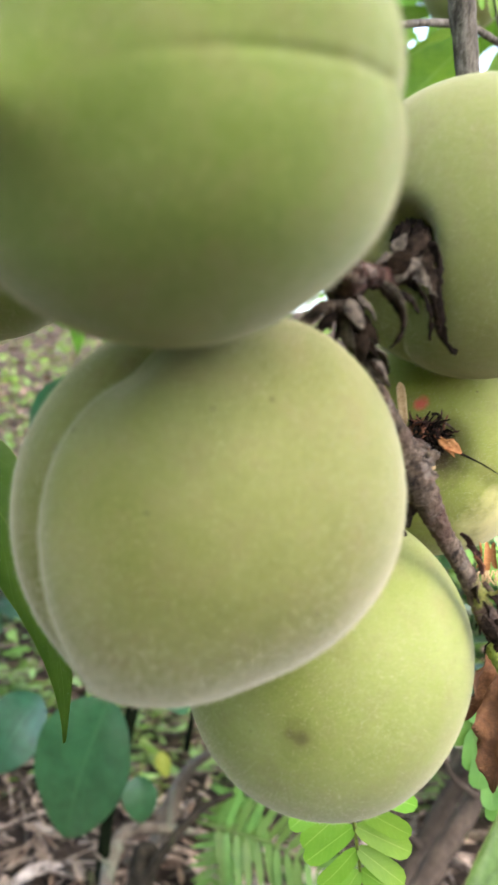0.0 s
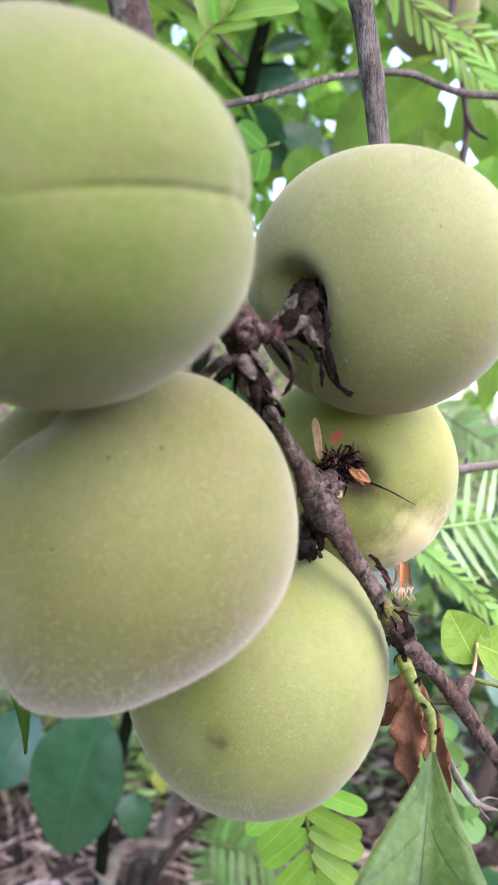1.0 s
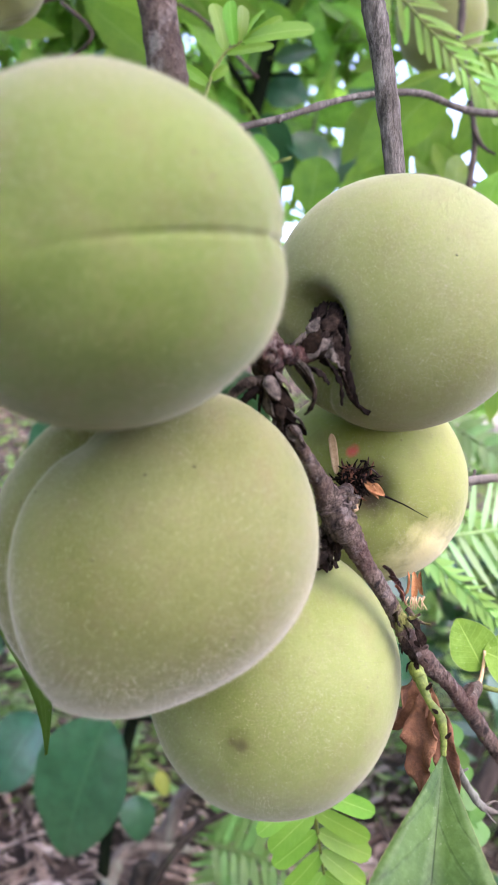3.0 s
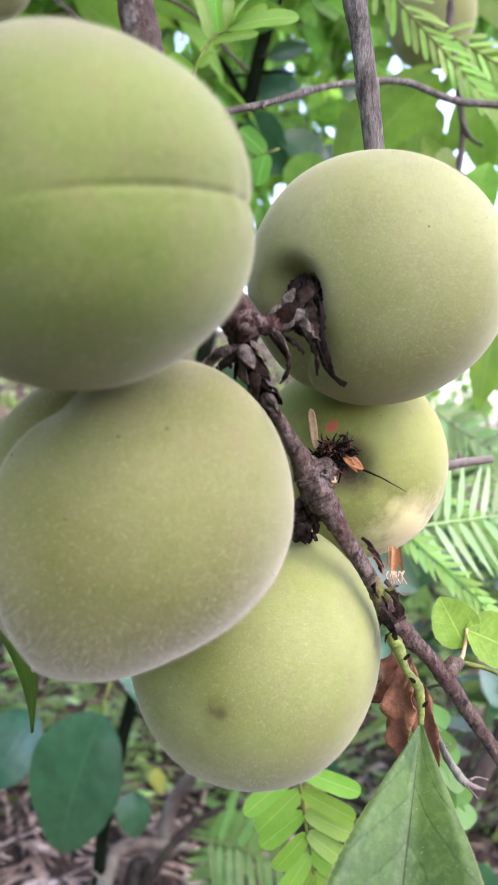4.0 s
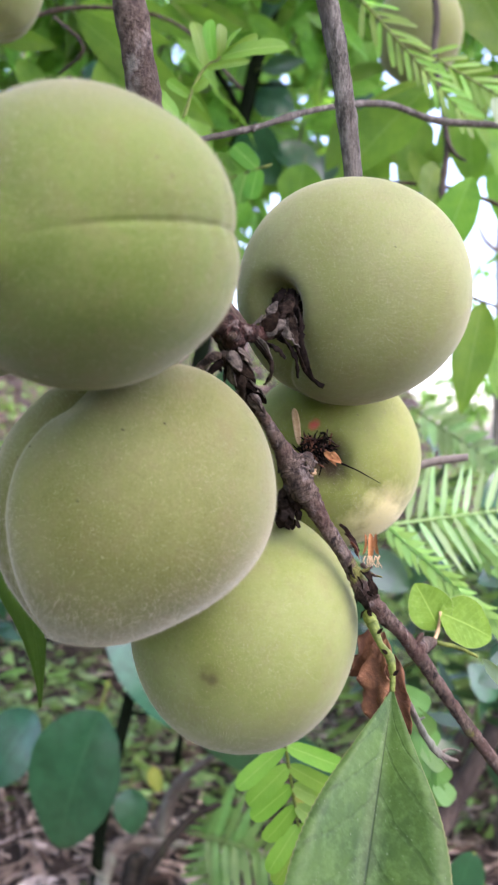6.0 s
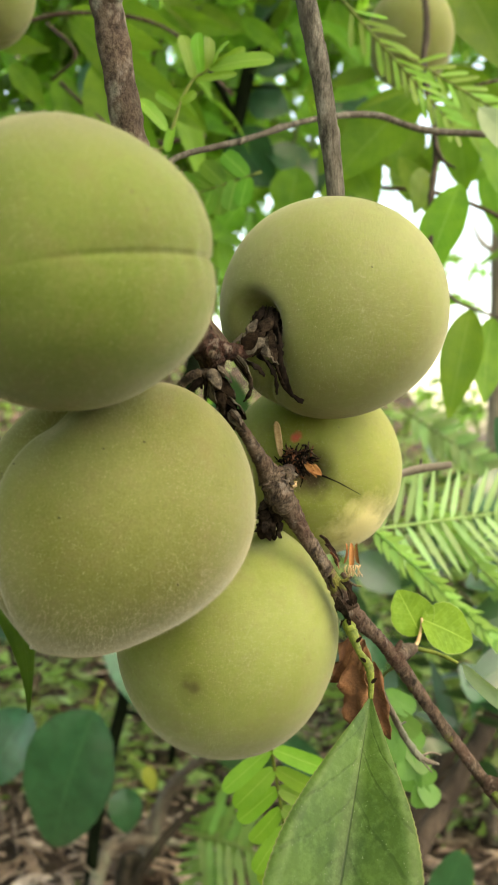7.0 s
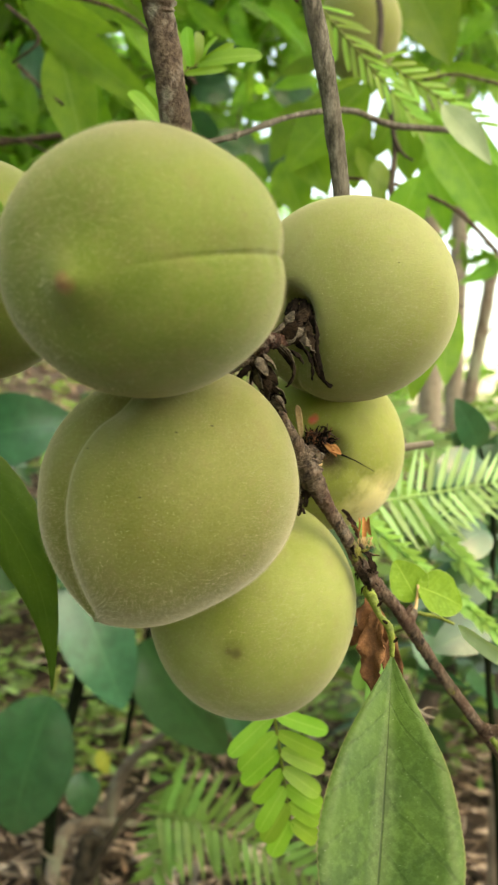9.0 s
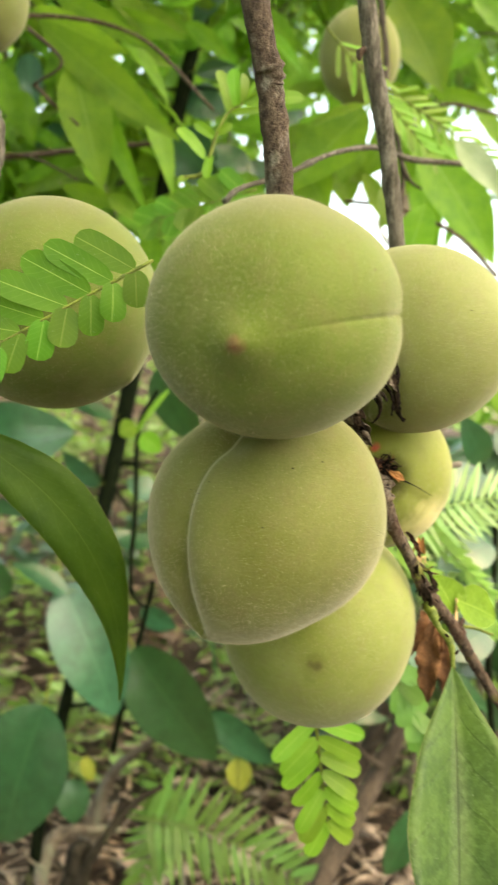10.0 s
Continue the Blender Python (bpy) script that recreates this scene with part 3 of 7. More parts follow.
SPOT = (0.05, 0.04, 0.014)
skin_a = peach_skin("peach_skin_smooth", (0.076, 0.116, 0.014), (0.120, 0.158, 0.036), [((-0.0158, -0.0262, -0.0085), 0.0075, (0.085, 0.125, 0.012), 0.6), ((-0.0107, -0.0287, -0.0088), 0.0026, (0.20, 0.085, 0.055), 0.9), ((0.004, -0.012, 0.027), 0.021, (0.145, 0.135, 0.062), 0.6)])
skin_b = peach_skin("peach_skin_downy", (0.088, 0.101, 0.017), (0.134, 0.146, 0.046), dusk=(0.120, 0.092, 0.040), sheen=0.42)
skin_d = peach_skin("peach_skin_pale", (0.152, 0.177, 0.048), (0.208, 0.230, 0.094))
skin_c = peach_skin("peach_skin_spotted", (0.136, 0.171, 0.033), (0.202, 0.238, 0.08), [((-0.0063, -0.0335, -0.0057), 0.0055, SPOT, 0.3), ((-0.0055, -0.0335, -0.0060), 0.0022, SPOT, 0.6), ((-0.0078, -0.0335, -0.0054), 0.0016, SPOT, 0.5)])
# The first, cream spot paints a sun fleck; the red fleck is skin colour.
skin_e = peach_skin("peach_skin_sun_fleck", (0.150, 0.185, 0.030), (0.230, 0.255, 0.072),
                    [((0.016, -0.017, -0.019), 0.015, (0.62, 0.54, 0.27), 0.7), ((-0.0060, -0.0275, 0.0105), 0.0026, (0.66, 0.04, 0.08), 0.95), ((-0.002, -0.0215, 0.000), 0.0105, (0.07, 0.04, 0.025), 0.9)])

peach((0.0324, 0.1160, 0.7241), (0.0298, 0.0295, 0.0283), (-0.34, -0.91, -0.28), (0.9, -0.3, 0.1), skin_a,
      "smooth green unripe peach with a deep seam and brown-tipped point", seam_depth=0.060, crease=0.020, fade=0.68, ends=0.1, point=0.08, valley=0.13, lobes=0.03, curve=-0.12, hairs=42000)
peach((0.0350, 0.1533, 0.6702), (0.0345, 0.0335, 0.0350), (-0.49, -0.29, -0.82), (-0.53, -0.65, 0.545), skin_b,
      "large downy green peach with a creased pointed end", seam_depth=0.18, crease=0.06, ends=1.0, point=0.018, lean=0.125, step=0.068, flat=(((-0.30, -0.62, 0.73), 0.085, 0.20), ((-0.40, -0.77, 0.49), 0.03, 0.16), ((0.74, 0.0, -0.67), 0.088, 0.48), ((-0.1, -0.75, -0.66), -0.03, 0.4), ((0.62, -0.1, 0.77), -0.085, 0.55)), specks=((0.019, -0.0243, -0.0102), (-0.021, -0.026, 0.012), (-0.0235, -0.024, 0.009), (-0.019, -0.028, 0.016), (-0.024, -0.022, 0.013), (0.004, -0.030, 0.019), (0.012, -0.026, 0.020), (-0.004, -0.034, 0.004)), hairs=64000)
peach((0.0588, 0.1998, 0.6298), (0.0341, 0.0340, 0.0365), (-0.15, 0.30, -0.94), (0.3, 0.9, 0), skin_c,
      "downy green peach with a small brown bruise", seam_depth=0.022, cavity=(0.05, 0.22), hairs=40000)
peach((0.0878, 0.1881, 0.7283), (0.0329, 0.0305, 0.0313), (0.69, 0.68, 0.25), (-0.30, 0.20, -0.93), skin_d,
      "round green peach with a deep stem hollow turned to the twig", cavity=(0.62, 0.22), seam_depth=0.06, flat=(((-0.67, -0.56, -0.49), 0.20, 0.21), ((-0.66, -0.40, -0.64), 0.27, 0.27)), specks=((0.0082, -0.0271, 0.0057),), hairs=40000)
peach((0.0842, 0.2270, 0.6808), (0.0298, 0.0300, 0.0300), (0.10, 0.985, 0.02), (0.8, -0.3, -0.5), skin_e,
      "yellow-green peach with a red fleck beside its dried stem hollow", cavity=(0.28, 0.24), seam_depth=0.03, crease=0.08, hairs=26000)
peach((-0.0372, 0.2099, 0.7400), (0.0386, 0.0370, 0.0366), (0.70, -0.2, -0.68), (-0.5, 0.8, -0.3), skin_a,
      "green unripe peach hanging behind a compound leaf", cavity=(0.4, 0.28), seam_depth=0.02, point=0.03, stalk=True, hairs=22000)
peach((0.1690, 0.668, 1.0540), (0.0392, 0.039, 0.046), (-0.2, 0.1, -0.97), (0.8, 0.6, 0), skin_d,
      "small pale green peach among the far leaves", stalk=True, hairs=0, group="far peaches")
peach((-0.1286, 0.4291, 0.9648), (0.034, 0.034, 0.036), (0.1, -0.1, -0.98), (0.8, 0.6, 0), skin_d,
      "green peach half hidden by narrow leaves", stalk=True, hairs=0, group="far peaches")

def pinnate(ob, base, tip, pairs, length, width, leaf_mat, stem_mat, thick, angle, sag, shape, first, roll, shrink, fold, upper=1.0):
    """A compound leaf or fern frond: a rachis and paired leaflets, each a part."""
    base, tip = Vector(base), Vector(tip)
    mid = (base + tip) / 2 + Vector((0, 0, sag * 2))
    line = smooth_line([base, mid, tip], 20)
    part("rachis", tube([base, mid, tip], [thick, thick * 0.8, thick * 0.35], 6, 8), stem_mat, ob)
    rng = random.Random(int(abs(base.x * 9e4) + abs(base.z * 7e4)))
    face0 = Vector((0.05, -1, 0.25))
    for i in range(pairs):
        f = first + (0.97 - first) * i / max(1, pairs - 1)
        k = min(int(f * (len(line) - 1)), len(line) - 2)
        p = line[k].lerp(line[k + 1], f * (len(line) - 1) - k)
        ahead = (line[k + 1] - line[k]).normalized()
        face = (face0 - ahead * face0.dot(ahead)).normalized()
        face = Matrix.Rotation(radians(roll), 3, ahead) @ face
        side = ahead.cross(face)
        size = length * (1 - shrink * f) * (0.75 + 0.5 * min(f * 3, 0.5)) * rng.uniform(0.92, 1.06)
        a = radians(angle * (1 - 0.45 * f) + rng.uniform(-5, 5))
        for s in (-1, 1):
            way = ahead * math.cos(a) + side * (s * math.sin(a)) + face * rng.uniform(-0.12, 0.15)
            part("leaflet", blade(p, p + way.normalized() * size * (upper if s > 0 else 1.0), width * rng.uniform(0.9, 1.08), roll + rng.uniform(-14, 14), rng.uniform(-0.02, 0.06), fold, shape, 8, geo=Geo(), cols=1), leaf_mat, ob)


RUST = plain_noise("rust_fibre", (0.12, 0.04, 0.02), (0.26, 0.11, 0.06), 500, 0.85, 0.3, 0.0004)
STRAW = plain_noise("straw", (0.36, 0.23, 0.11), (0.60, 0.44, 0.25), 500, 0.8, 0.3, 0.0004)
# Whitish green: the sky's sheen on a leaf put into its base colour.
HERB_SKY_SHEEN = leaf_skin("sky_sheen_leaf", (0.26, 0.36, 0.20), (0.40, 0.50, 0.30), (0.30, 0.40, 0.24), 0.5, 0.08, 8)


def scale_cone(parent, start, end, r0, r1, rings, per, size, seed, tilt, kinds=(SCALE,)):
    """Dry pointed scales that overlap along a spur, each a part."""
    rng = random.Random(seed)
    start, end = Vector(start), Vector(end)
    axis = (end - start).normalized()
    a0 = axis.orthogonal().normalized()
    for i in range(rings):
        f = i / max(1, rings - 1)
        c, r = start.lerp(end, f * 0.85), r0 + (r1 - r0) * f
        for k in range(per):
            out = Matrix.Rotation((k + 0.5 * (i % 2)) * 2 * math.pi / per + rng.uniform(-0.25, 0.25), 3, axis) @ a0
            b = c + out * r * rng.uniform(0.75, 1.0)
            way = (axis + out * rng.uniform(0.1, 2 * tilt) + a0 * rng.uniform(-0.2, 0.2)).normalized()
            long = size * rng.uniform(0.6, 1.1)
            g = blade(b, b + way * long, long * rng.uniform(0.5, 0.85), rng.uniform(-20, 20), rng.uniform(0.02, 0.16), rng.uniform(-0.5, 0.1), "ovate", 6, ripple=0.2, thick=0.0002, face=out)
            part("bud_scale", g, kinds[rng.randrange(len(kinds))], parent)


def ribbon(points, widths, flat=0.28, twist=1.5, start=0.0, rough=0.6):
    """A dried, twisted and crumpled strip with an uneven edge."""
    line = smooth_line(points, 9)
    n, sides = len(line), 10
    geo = Geo()
    verts, faces = [], []
    side = Vector((0.8, -0.5, 0.2))
    for i, c in enumerate(line):
        ahead = (line[min(i + 1, n - 1)] - line[max(i - 1, 0)]).normalized()
        side = (side - ahead * side.dot(ahead)).normalized()
        f = i / (n - 1)
        turned = Matrix.Rotation(start + twist * f, 3, ahead) @ side
        up = ahead.cross(turned)
        k = f * (len(widths) - 1)
        k0 = min(int(k), len(widths) - 2)
        w = 0.5 * (widths[k0] + (widths[k0 + 1] - widths[k0]) * (k - k0))
        for j in range(sides):
            a = 2 * math.pi * j / sides
            cup = 0.5 * flat * w * math.cos(2 * a)
            q = c + turned * (w * math.cos(a)) + up * (flat * w * math.sin(a) + cup)
            verts.append(q + (turned + up) * (rough * w * noise.noise(q * 900)))
    for i in range(n - 1):
        for j in range(sides):
            a, b = i * sides + j, i * sides + (j + 1) % sides
            faces.append((a, b, b + sides, a + sides))
    faces += [tuple(range(sides))[::-1], tuple((n - 1) * sides + j for j in range(sides))]
    geo.add(verts, faces)
    return geo


# ---- the fruiting branch ----
NODE = Vector((0.058, 0.160, 0.712))
branch = thing("peach_branch", NODE, "rough brown peach branch bearing fruit, scales and leaves", "branch")
part("limb", tube([(0.02, 0.12, 1.50), (0.0, 0.122, 1.2), (0.004, 0.125, 0.96), (0.012, 0.128, 0.885), (0.0225, 0.1335, 0.835), (0.0324, 0.1410, 0.7916), (0.0385, 0.150, 0.757), (0.049, 0.158, 0.727), NODE],
     [0.009, 0.006, 0.0044, 0.0041, 0.0039, 0.0037, 0.0036, 0.0037, 0.0042], 18, 18, 0.16, 0.35), LIMB_BARK, branch)
part("limb", tube([(0.0529, 0.3000, 1.1200), (0.0677, 0.2200, 0.9047), (0.0743, 0.2130, 0.8539), (0.0779, 0.2150, 0.8323), (0.0830, 0.2170, 0.8104), (0.0866, 0.2190, 0.7900), (0.0896, 0.2200, 0.7691), (0.0914, 0.2220, 0.7462)], [0.0056, 0.0037, 0.0033, 0.0033, 0.0032, 0.0032, 0.0031, 0.0029], 14, 12, 0.14, 0.2), BARK_GREY, branch, "grey-brown upright limb")
part("limb", tube([(0.0555, 0.1580, 0.7144), (0.0572, 0.1560, 0.7105), (0.0587, 0.1540, 0.7049), (0.0601, 0.1560, 0.7004), (0.0631, 0.1610, 0.6957), (0.0671, 0.1670, 0.6892), (0.0714, 0.1730, 0.6816), (0.0739, 0.1770, 0.6761), (0.0771, 0.1800, 0.6713), (0.0820, 0.1830, 0.6631), (0.0873, 0.1860, 0.6550), (0.0936, 0.1890, 0.6438), (0.0981, 0.1920, 0.6380), (0.1052, 0.1970, 0.6307), (0.1125, 0.2030, 0.6212), (0.1237, 0.2100, 0.6050), (0.1368, 0.2160, 0.5876), (0.1523, 0.2220, 0.5671), (0.1744, 0.2300, 0.5370)], [0.0034, 0.0032, 0.0024, 0.0018, 0.0014, 0.0016, 0.0028, 0.0036, 0.0031, 0.0021, 0.0020, 0.0023, 0.0026, 0.0019, 0.0022, 0.0019, 0.0020, 0.0020, 0.0022], 20, 26, 0.2, 0.15), BARK, branch, "thin rough brown fruiting limb with green patches")
part("spur", tube([(0.0722, 0.1760, 0.6786), (0.0750, 0.1830, 0.6803), (0.0771, 0.1920, 0.6817)], [0.0027, 0.0022, 0.0015], 14, 10, 0.25, 0.4), BARK, branch)
part("spur", tube([(0.0740, 0.1780, 0.6744), (0.0725, 0.1840, 0.6697), (0.0715, 0.1900, 0.6639), (0.0715, 0.1970, 0.6593)], [0.0023, 0.0021, 0.0019, 0.0015], 14, 10, 0.25, 0.4), BARK, branch)
part("knot", tube([(0.0312, 0.1401, 0.7968), (0.0327, 0.1402, 0.7930), (0.0330, 0.1414, 0.7892)], [0.0030, 0.0043, 0.0030], 14, 8, 0.3, 0.6), LIMB_BARK, branch, "dark swollen knot")
part("bud", tube([(0.0745, 0.2135, 0.8370), (0.0722, 0.2120, 0.8345), (0.0722, 0.2120, 0.8318)], [0.0010, 0.0014, 0.0006], 10, 6, 0.3, 0.4), BARK, branch)
part("side_shoot", tube([(0.1102, 0.2000, 0.6246), (0.1158, 0.2180, 0.6212), (0.1212, 0.2330, 0.6182)], [0.0024, 0.0026, 0.0016], 10, 8, 0.3, 0.4), BARK, branch, "pale stub with a small leafy shoot")
part("leaf", blade((0.1250, 0.2440, 0.6200), (0.1170, 0.2490, 0.6350), 0.0165, 5, 0.06, 0.2, "ovate", 12, 0, 0.06, 2), YOUNG_LEAF, branch, "small rounded yellow-green leaf")
part("leaf", blade((0.1250, 0.2440, 0.6260), (0.1450, 0.2500, 0.6160), 0.0185, -15, 0.06, 0.2, "ovate", 12, 0, 0.06, 2), YOUNG_LEAF, branch, "small rounded yellow-green leaf")
part("petiole", tube([(0.1205, 0.2320, 0.6183), (0.1228, 0.2370, 0.6190), (0.1246, 0.2420, 0.6214), (0.1254, 0.2440, 0.6262)], [0.0009, 0.0007, 0.0006, 0.0005], 6, 6, 0.12, 0), STRAW, branch, "pale leaf stalk")
part("petiole", tube([(0.1213, 0.2340, 0.6180), (0.1294, 0.2320, 0.6169), (0.1351, 0.2280, 0.6153)], [0.0009, 0.0008, 0.0006], 6, 6, 0.12, 0), GREEN_STEM, branch)
part("leaf", blade((0.1366, 0.2280, 0.6149), (0.1648, 0.1900, 0.6023), 0.0062, 50, 0.05, 0.5, "long", 12, 0, 0.06, 2), HERB_SKY_SHEEN, branch, "narrow folded leaf with sky sheen in its colour")
part("green_shoot", tube([(0.0949, 0.1900, 0.6372), (0.0962, 0.1870, 0.6354), (0.0980, 0.1850, 0.6307), (0.1009, 0.1820, 0.6268), (0.1015, 0.1810, 0.6222), (0.1013, 0.1800, 0.6187)], [0.0016, 0.0017, 0.0010, 0.0013, 0.0009, 0.0007], 10, 8, 0.3, 0.7), GREEN_STEM, branch, "knobbly green shoot")
part("leaf_scar", blade((0.0955, 0.1860, 0.6370), (0.0951, 0.1860, 0.6393), 0.0010, 0, 0.05, 0.15, "ovate", 6, 0, 0.06, 1), SCALE, branch)
part("leaf_scar", blade((0.0971, 0.1830, 0.6335), (0.0987, 0.1830, 0.6352), 0.0010, 0, 0.05, 0.15, "ovate", 6, 0, 0.06, 1), SCALE, branch)
part("leaf_scar", blade((0.0998, 0.1800, 0.6289), (0.0981, 0.1800, 0.6301), 0.0010, 0, 0.05, 0.15, "ovate", 6, 0, 0.06, 1), SCALE, branch)
part("leaf_scar", blade((0.1012, 0.1780, 0.6237), (0.1027, 0.1780, 0.6254), 0.0010, 0, 0.05, 0.15, "ovate", 6, 0, 0.06, 1), SCALE, branch)
part("leaf", blade((0.1013, 0.1800, 0.6190), (0.0830, 0.1180, 0.5513), 0.0362, 2, 0.02, 0.60, "hero", 110, 0.006, 0.05, 4, thick=0.0003), HERO_LEAF, branch, "large serrated mid-green leaf hanging from the shoot")
part("leaf", blade((0.1008, 0.1990, 0.6300), (0.1000, 0.2010, 0.5985), 0.0088, 30, 0.10, 0.75, "lance", 22, 0.05, 0.6, 3, thick=0.0003), DRY, branch, "curled dry brown leaf")
part("leaf", blade((0.0975, 0.2030, 0.6320), (0.0905, 0.2060, 0.6140), 0.0110, -35, 0.12, 0.6, "ovate", 16, 0.02, 0.36, 3, thick=0.0003), DRY, branch, "torn piece of a dry brown leaf")
part("leaf", blade((0.1010, 0.1960, 0.6290), (0.1030, 0.2000, 0.6150), 0.0045, 20, 0.10, 0.6, "lance", 14, 0.0, 0.3, 2, thick=0.0003), DRY, branch, "torn piece of a dry brown leaf")
part("leaf", blade((0.1040, 0.2000, 0.6230), (0.1100, 0.2030, 0.5980), 0.0062, 25, 0.14, 0.70, "ovate", 18, 0.03, 0.55, 3, thick=0.0003), DRY, branch, "curled dry brown leaf")
part("bud_scale", blade((0.0904, 0.1865, 0.6492), (0.0932, 0.1860, 0.6450), 0.0025, -70, 0.12, 0.5, "lance", 7, 0, 0.2, 1, thick=0.0003), SCALE, branch)
part("bud_scale", blade((0.0924, 0.1859, 0.6504), (0.0959, 0.1860, 0.6462), 0.0025, -39, 0.12, 0.5, "lance", 7, 0, 0.2, 1, thick=0.0003), SCALE, branch)
part("bud_scale", blade((0.0945, 0.1853, 0.6480), (0.0970, 0.1860, 0.6428), 0.0025, -8, 0.12, 0.5, "lance", 7, 0, 0.2, 1, thick=0.0003), SCALE, branch)
part("bud_scale", blade((0.0915, 0.1847, 0.6459), (0.0937, 0.1860, 0.6406), 0.0025, 23, 0.12, 0.5, "lance", 7, 0, 0.2, 1, thick=0.0003), SCALE, branch)
part("bud_scale", blade((0.0936, 0.1841, 0.6438), (0.0958, 0.1860, 0.6387), 0.0025, 54, 0.12, 0.5, "lance", 7, 0, 0.2, 1, thick=0.0003), SCALE, branch)
part("bud_scale", blade((0.0896, 0.1835, 0.6525), (0.0911, 0.1860, 0.6480), 0.0025, 85, 0.12, 0.5, "lance", 7, 0, 0.2, 1, thick=0.0003), SCALE, branch)
part("dry_stamen", blade((0.0948, 0.2060, 0.6582), (0.0942, 0.2060, 0.6515), 0.0018, -60, 0.06, 0.6, "oblong", 8, 0, 0.06, 2), ORANGE_DRY, branch)
part("dry_stamen", blade((0.0965, 0.2060, 0.6583), (0.0967, 0.2060, 0.6506), 0.0018, -5, 0.06, 0.6, "oblong", 8, 0, 0.06, 2), ORANGE_DRY, branch)
part("dry_stamen", blade((0.0984, 0.2060, 0.6583), (0.0993, 0.2060, 0.6517), 0.0017, 55, 0.06, 0.6, "oblong", 8, 0, 0.06, 2), ORANGE_DRY, branch)
part("bud_scale", tube([(0.0933, 0.1930, 0.6509), (0.0958, 0.1900, 0.6487), (0.0986, 0.1880, 0.6484)], [0.0008, 0.0005, 0.0002], 8, 6, 0.12, 0), BARK, branch)
part("stub", tube([(0.1420, 0.2135, 0.5817), (0.1458, 0.2110, 0.5824), (0.1492, 0.2090, 0.5851)], [0.0023, 0.0020, 0.0013], 8, 6, 0.3, 0.4), BARK, branch)
part("bud", tube([(0.1443, 0.2120, 0.5792), (0.1469, 0.2100, 0.5755), (0.1479, 0.2090, 0.5698)], [0.0011, 0.0013, 0.0007], 8, 6, 0.12, 0), GREEN_STEM, branch)
part("leaf", blade((-0.0748, 0.2000, 0.6990), (-0.0130, 0.2250, 0.5915), 0.0226, -12, 0.08, 0.2, "drawn", 30, 0.01, 0.09, 2, thick=0.0003, sweep=-0.15), LONG_LEAF, branch, "long green leaf with a drawn-out tip")
part("limb", tube([(-0.0826, 0.2400, 0.8498), (-0.0712, 0.2400, 0.8270), (-0.0645, 0.2350, 0.8093), (-0.0641, 0.2300, 0.7920), (-0.0657, 0.2250, 0.7700)], [0.0043, 0.0043, 0.0046, 0.0037, 0.0027], 10, 8, 0.25, 0.4), BARK_GREY, branch, "dark knotty limb beside a peach")
shrub = thing("shrub", (0.2521, 0.5000, 0.4105), "dark green broad-leaved shrub half hidden behind a fern", "shrub")
part("stem", tube([(0.2882, 0.5600, 0.1989), (0.2541, 0.5000, 0.4106), (0.2377, 0.4800, 0.5184), (0.2359, 0.4700, 0.6175), (0.2252, 0.4700, 0.6706)], [0.0036, 0.0028, 0.0023, 0.0019, 0.0011], 8, 6, 0.12, 0.3), DARK_STEM, shrub)
part("leaf", blade((0.2323, 0.4700, 0.6136), (0.1859, 0.4500, 0.5969), 0.0315, 10, 0.08, 0.15, "ovate", 12, 0, 0.06, 2), CITRUS_LEAF, shrub)
part("leaf", blade((0.2342, 0.4700, 0.5869), (0.1831, 0.4500, 0.5672), 0.0345, -15, 0.08, 0.15, "ovate", 12, 0, 0.06, 2), CITRUS_LEAF, shrub)
part("leaf", blade((0.2272, 0.4700, 0.6630), (0.1846, 0.4500, 0.6449), 0.0300, 20, 0.08, 0.15, "ovate", 12, 0, 0.06, 2), CITRUS_LEAF, shrub)
part("leaf", blade((0.2341, 0.4700, 0.5487), (0.1876, 0.4500, 0.5341), 0.0300, 5, 0.08, 0.15, "ovate", 12, 0, 0.06, 2), CITRUS_LEAF, shrub)
part("leaf", blade((0.2252, 0.4700, 0.6706), (0.2011, 0.4500, 0.7042), 0.0224, -20, 0.08, 0.15, "ovate", 12, 0, 0.06, 2), CITRUS_LEAF, shrub)
twig = thing("bare_twig", (0.0275, 0.2600, 0.7937), "thin grey-brown bare twig crossing behind the peaches", "twig")
part("stem", tube([(0.0250, 0.2500, 0.7894), (0.0318, 0.2550, 0.7970), (0.0522, 0.2730, 0.8092), (0.0809, 0.3100, 0.8328), (0.1117, 0.3450, 0.8493), (0.1426, 0.3850, 0.8577), (0.1938, 0.4200, 0.8687)], [0.0013, 0.0012, 0.0012, 0.0013, 0.0016, 0.0017, 0.0020], 8, 6, 0.12, 0.6), BARK_GREY, twig)
part("bud", tube([(0.0522, 0.2730, 0.8092), (0.0522, 0.2710, 0.8068)], [0.0009, 0.0005], 8, 6, 0.12, 0), BARK_GREY, twig)
twig = thing("bare_twig", (0.1231, 0.3000, 0.6753), "short broken grey twig behind the fruit", "twig")
part("stem", tube([(0.0910, 0.2240, 0.7476), (0.0901, 0.2700, 0.7135), (0.0904, 0.3000, 0.6696), (0.1206, 0.3000, 0.6747), (0.1315, 0.2980, 0.6777), (0.1444, 0.2950, 0.6800)], [0.0009, 0.0014, 0.0019, 0.0018, 0.0020, 0.0015], 8, 6, 0.12, 0.3), TRUNK_PALE, twig)
part("stub", tube([(0.1315, 0.2980, 0.6777), (0.1323, 0.3000, 0.6819)], [0.0010, 0.0006], 8, 6, 0.12, 0), BARK_GREY, twig)
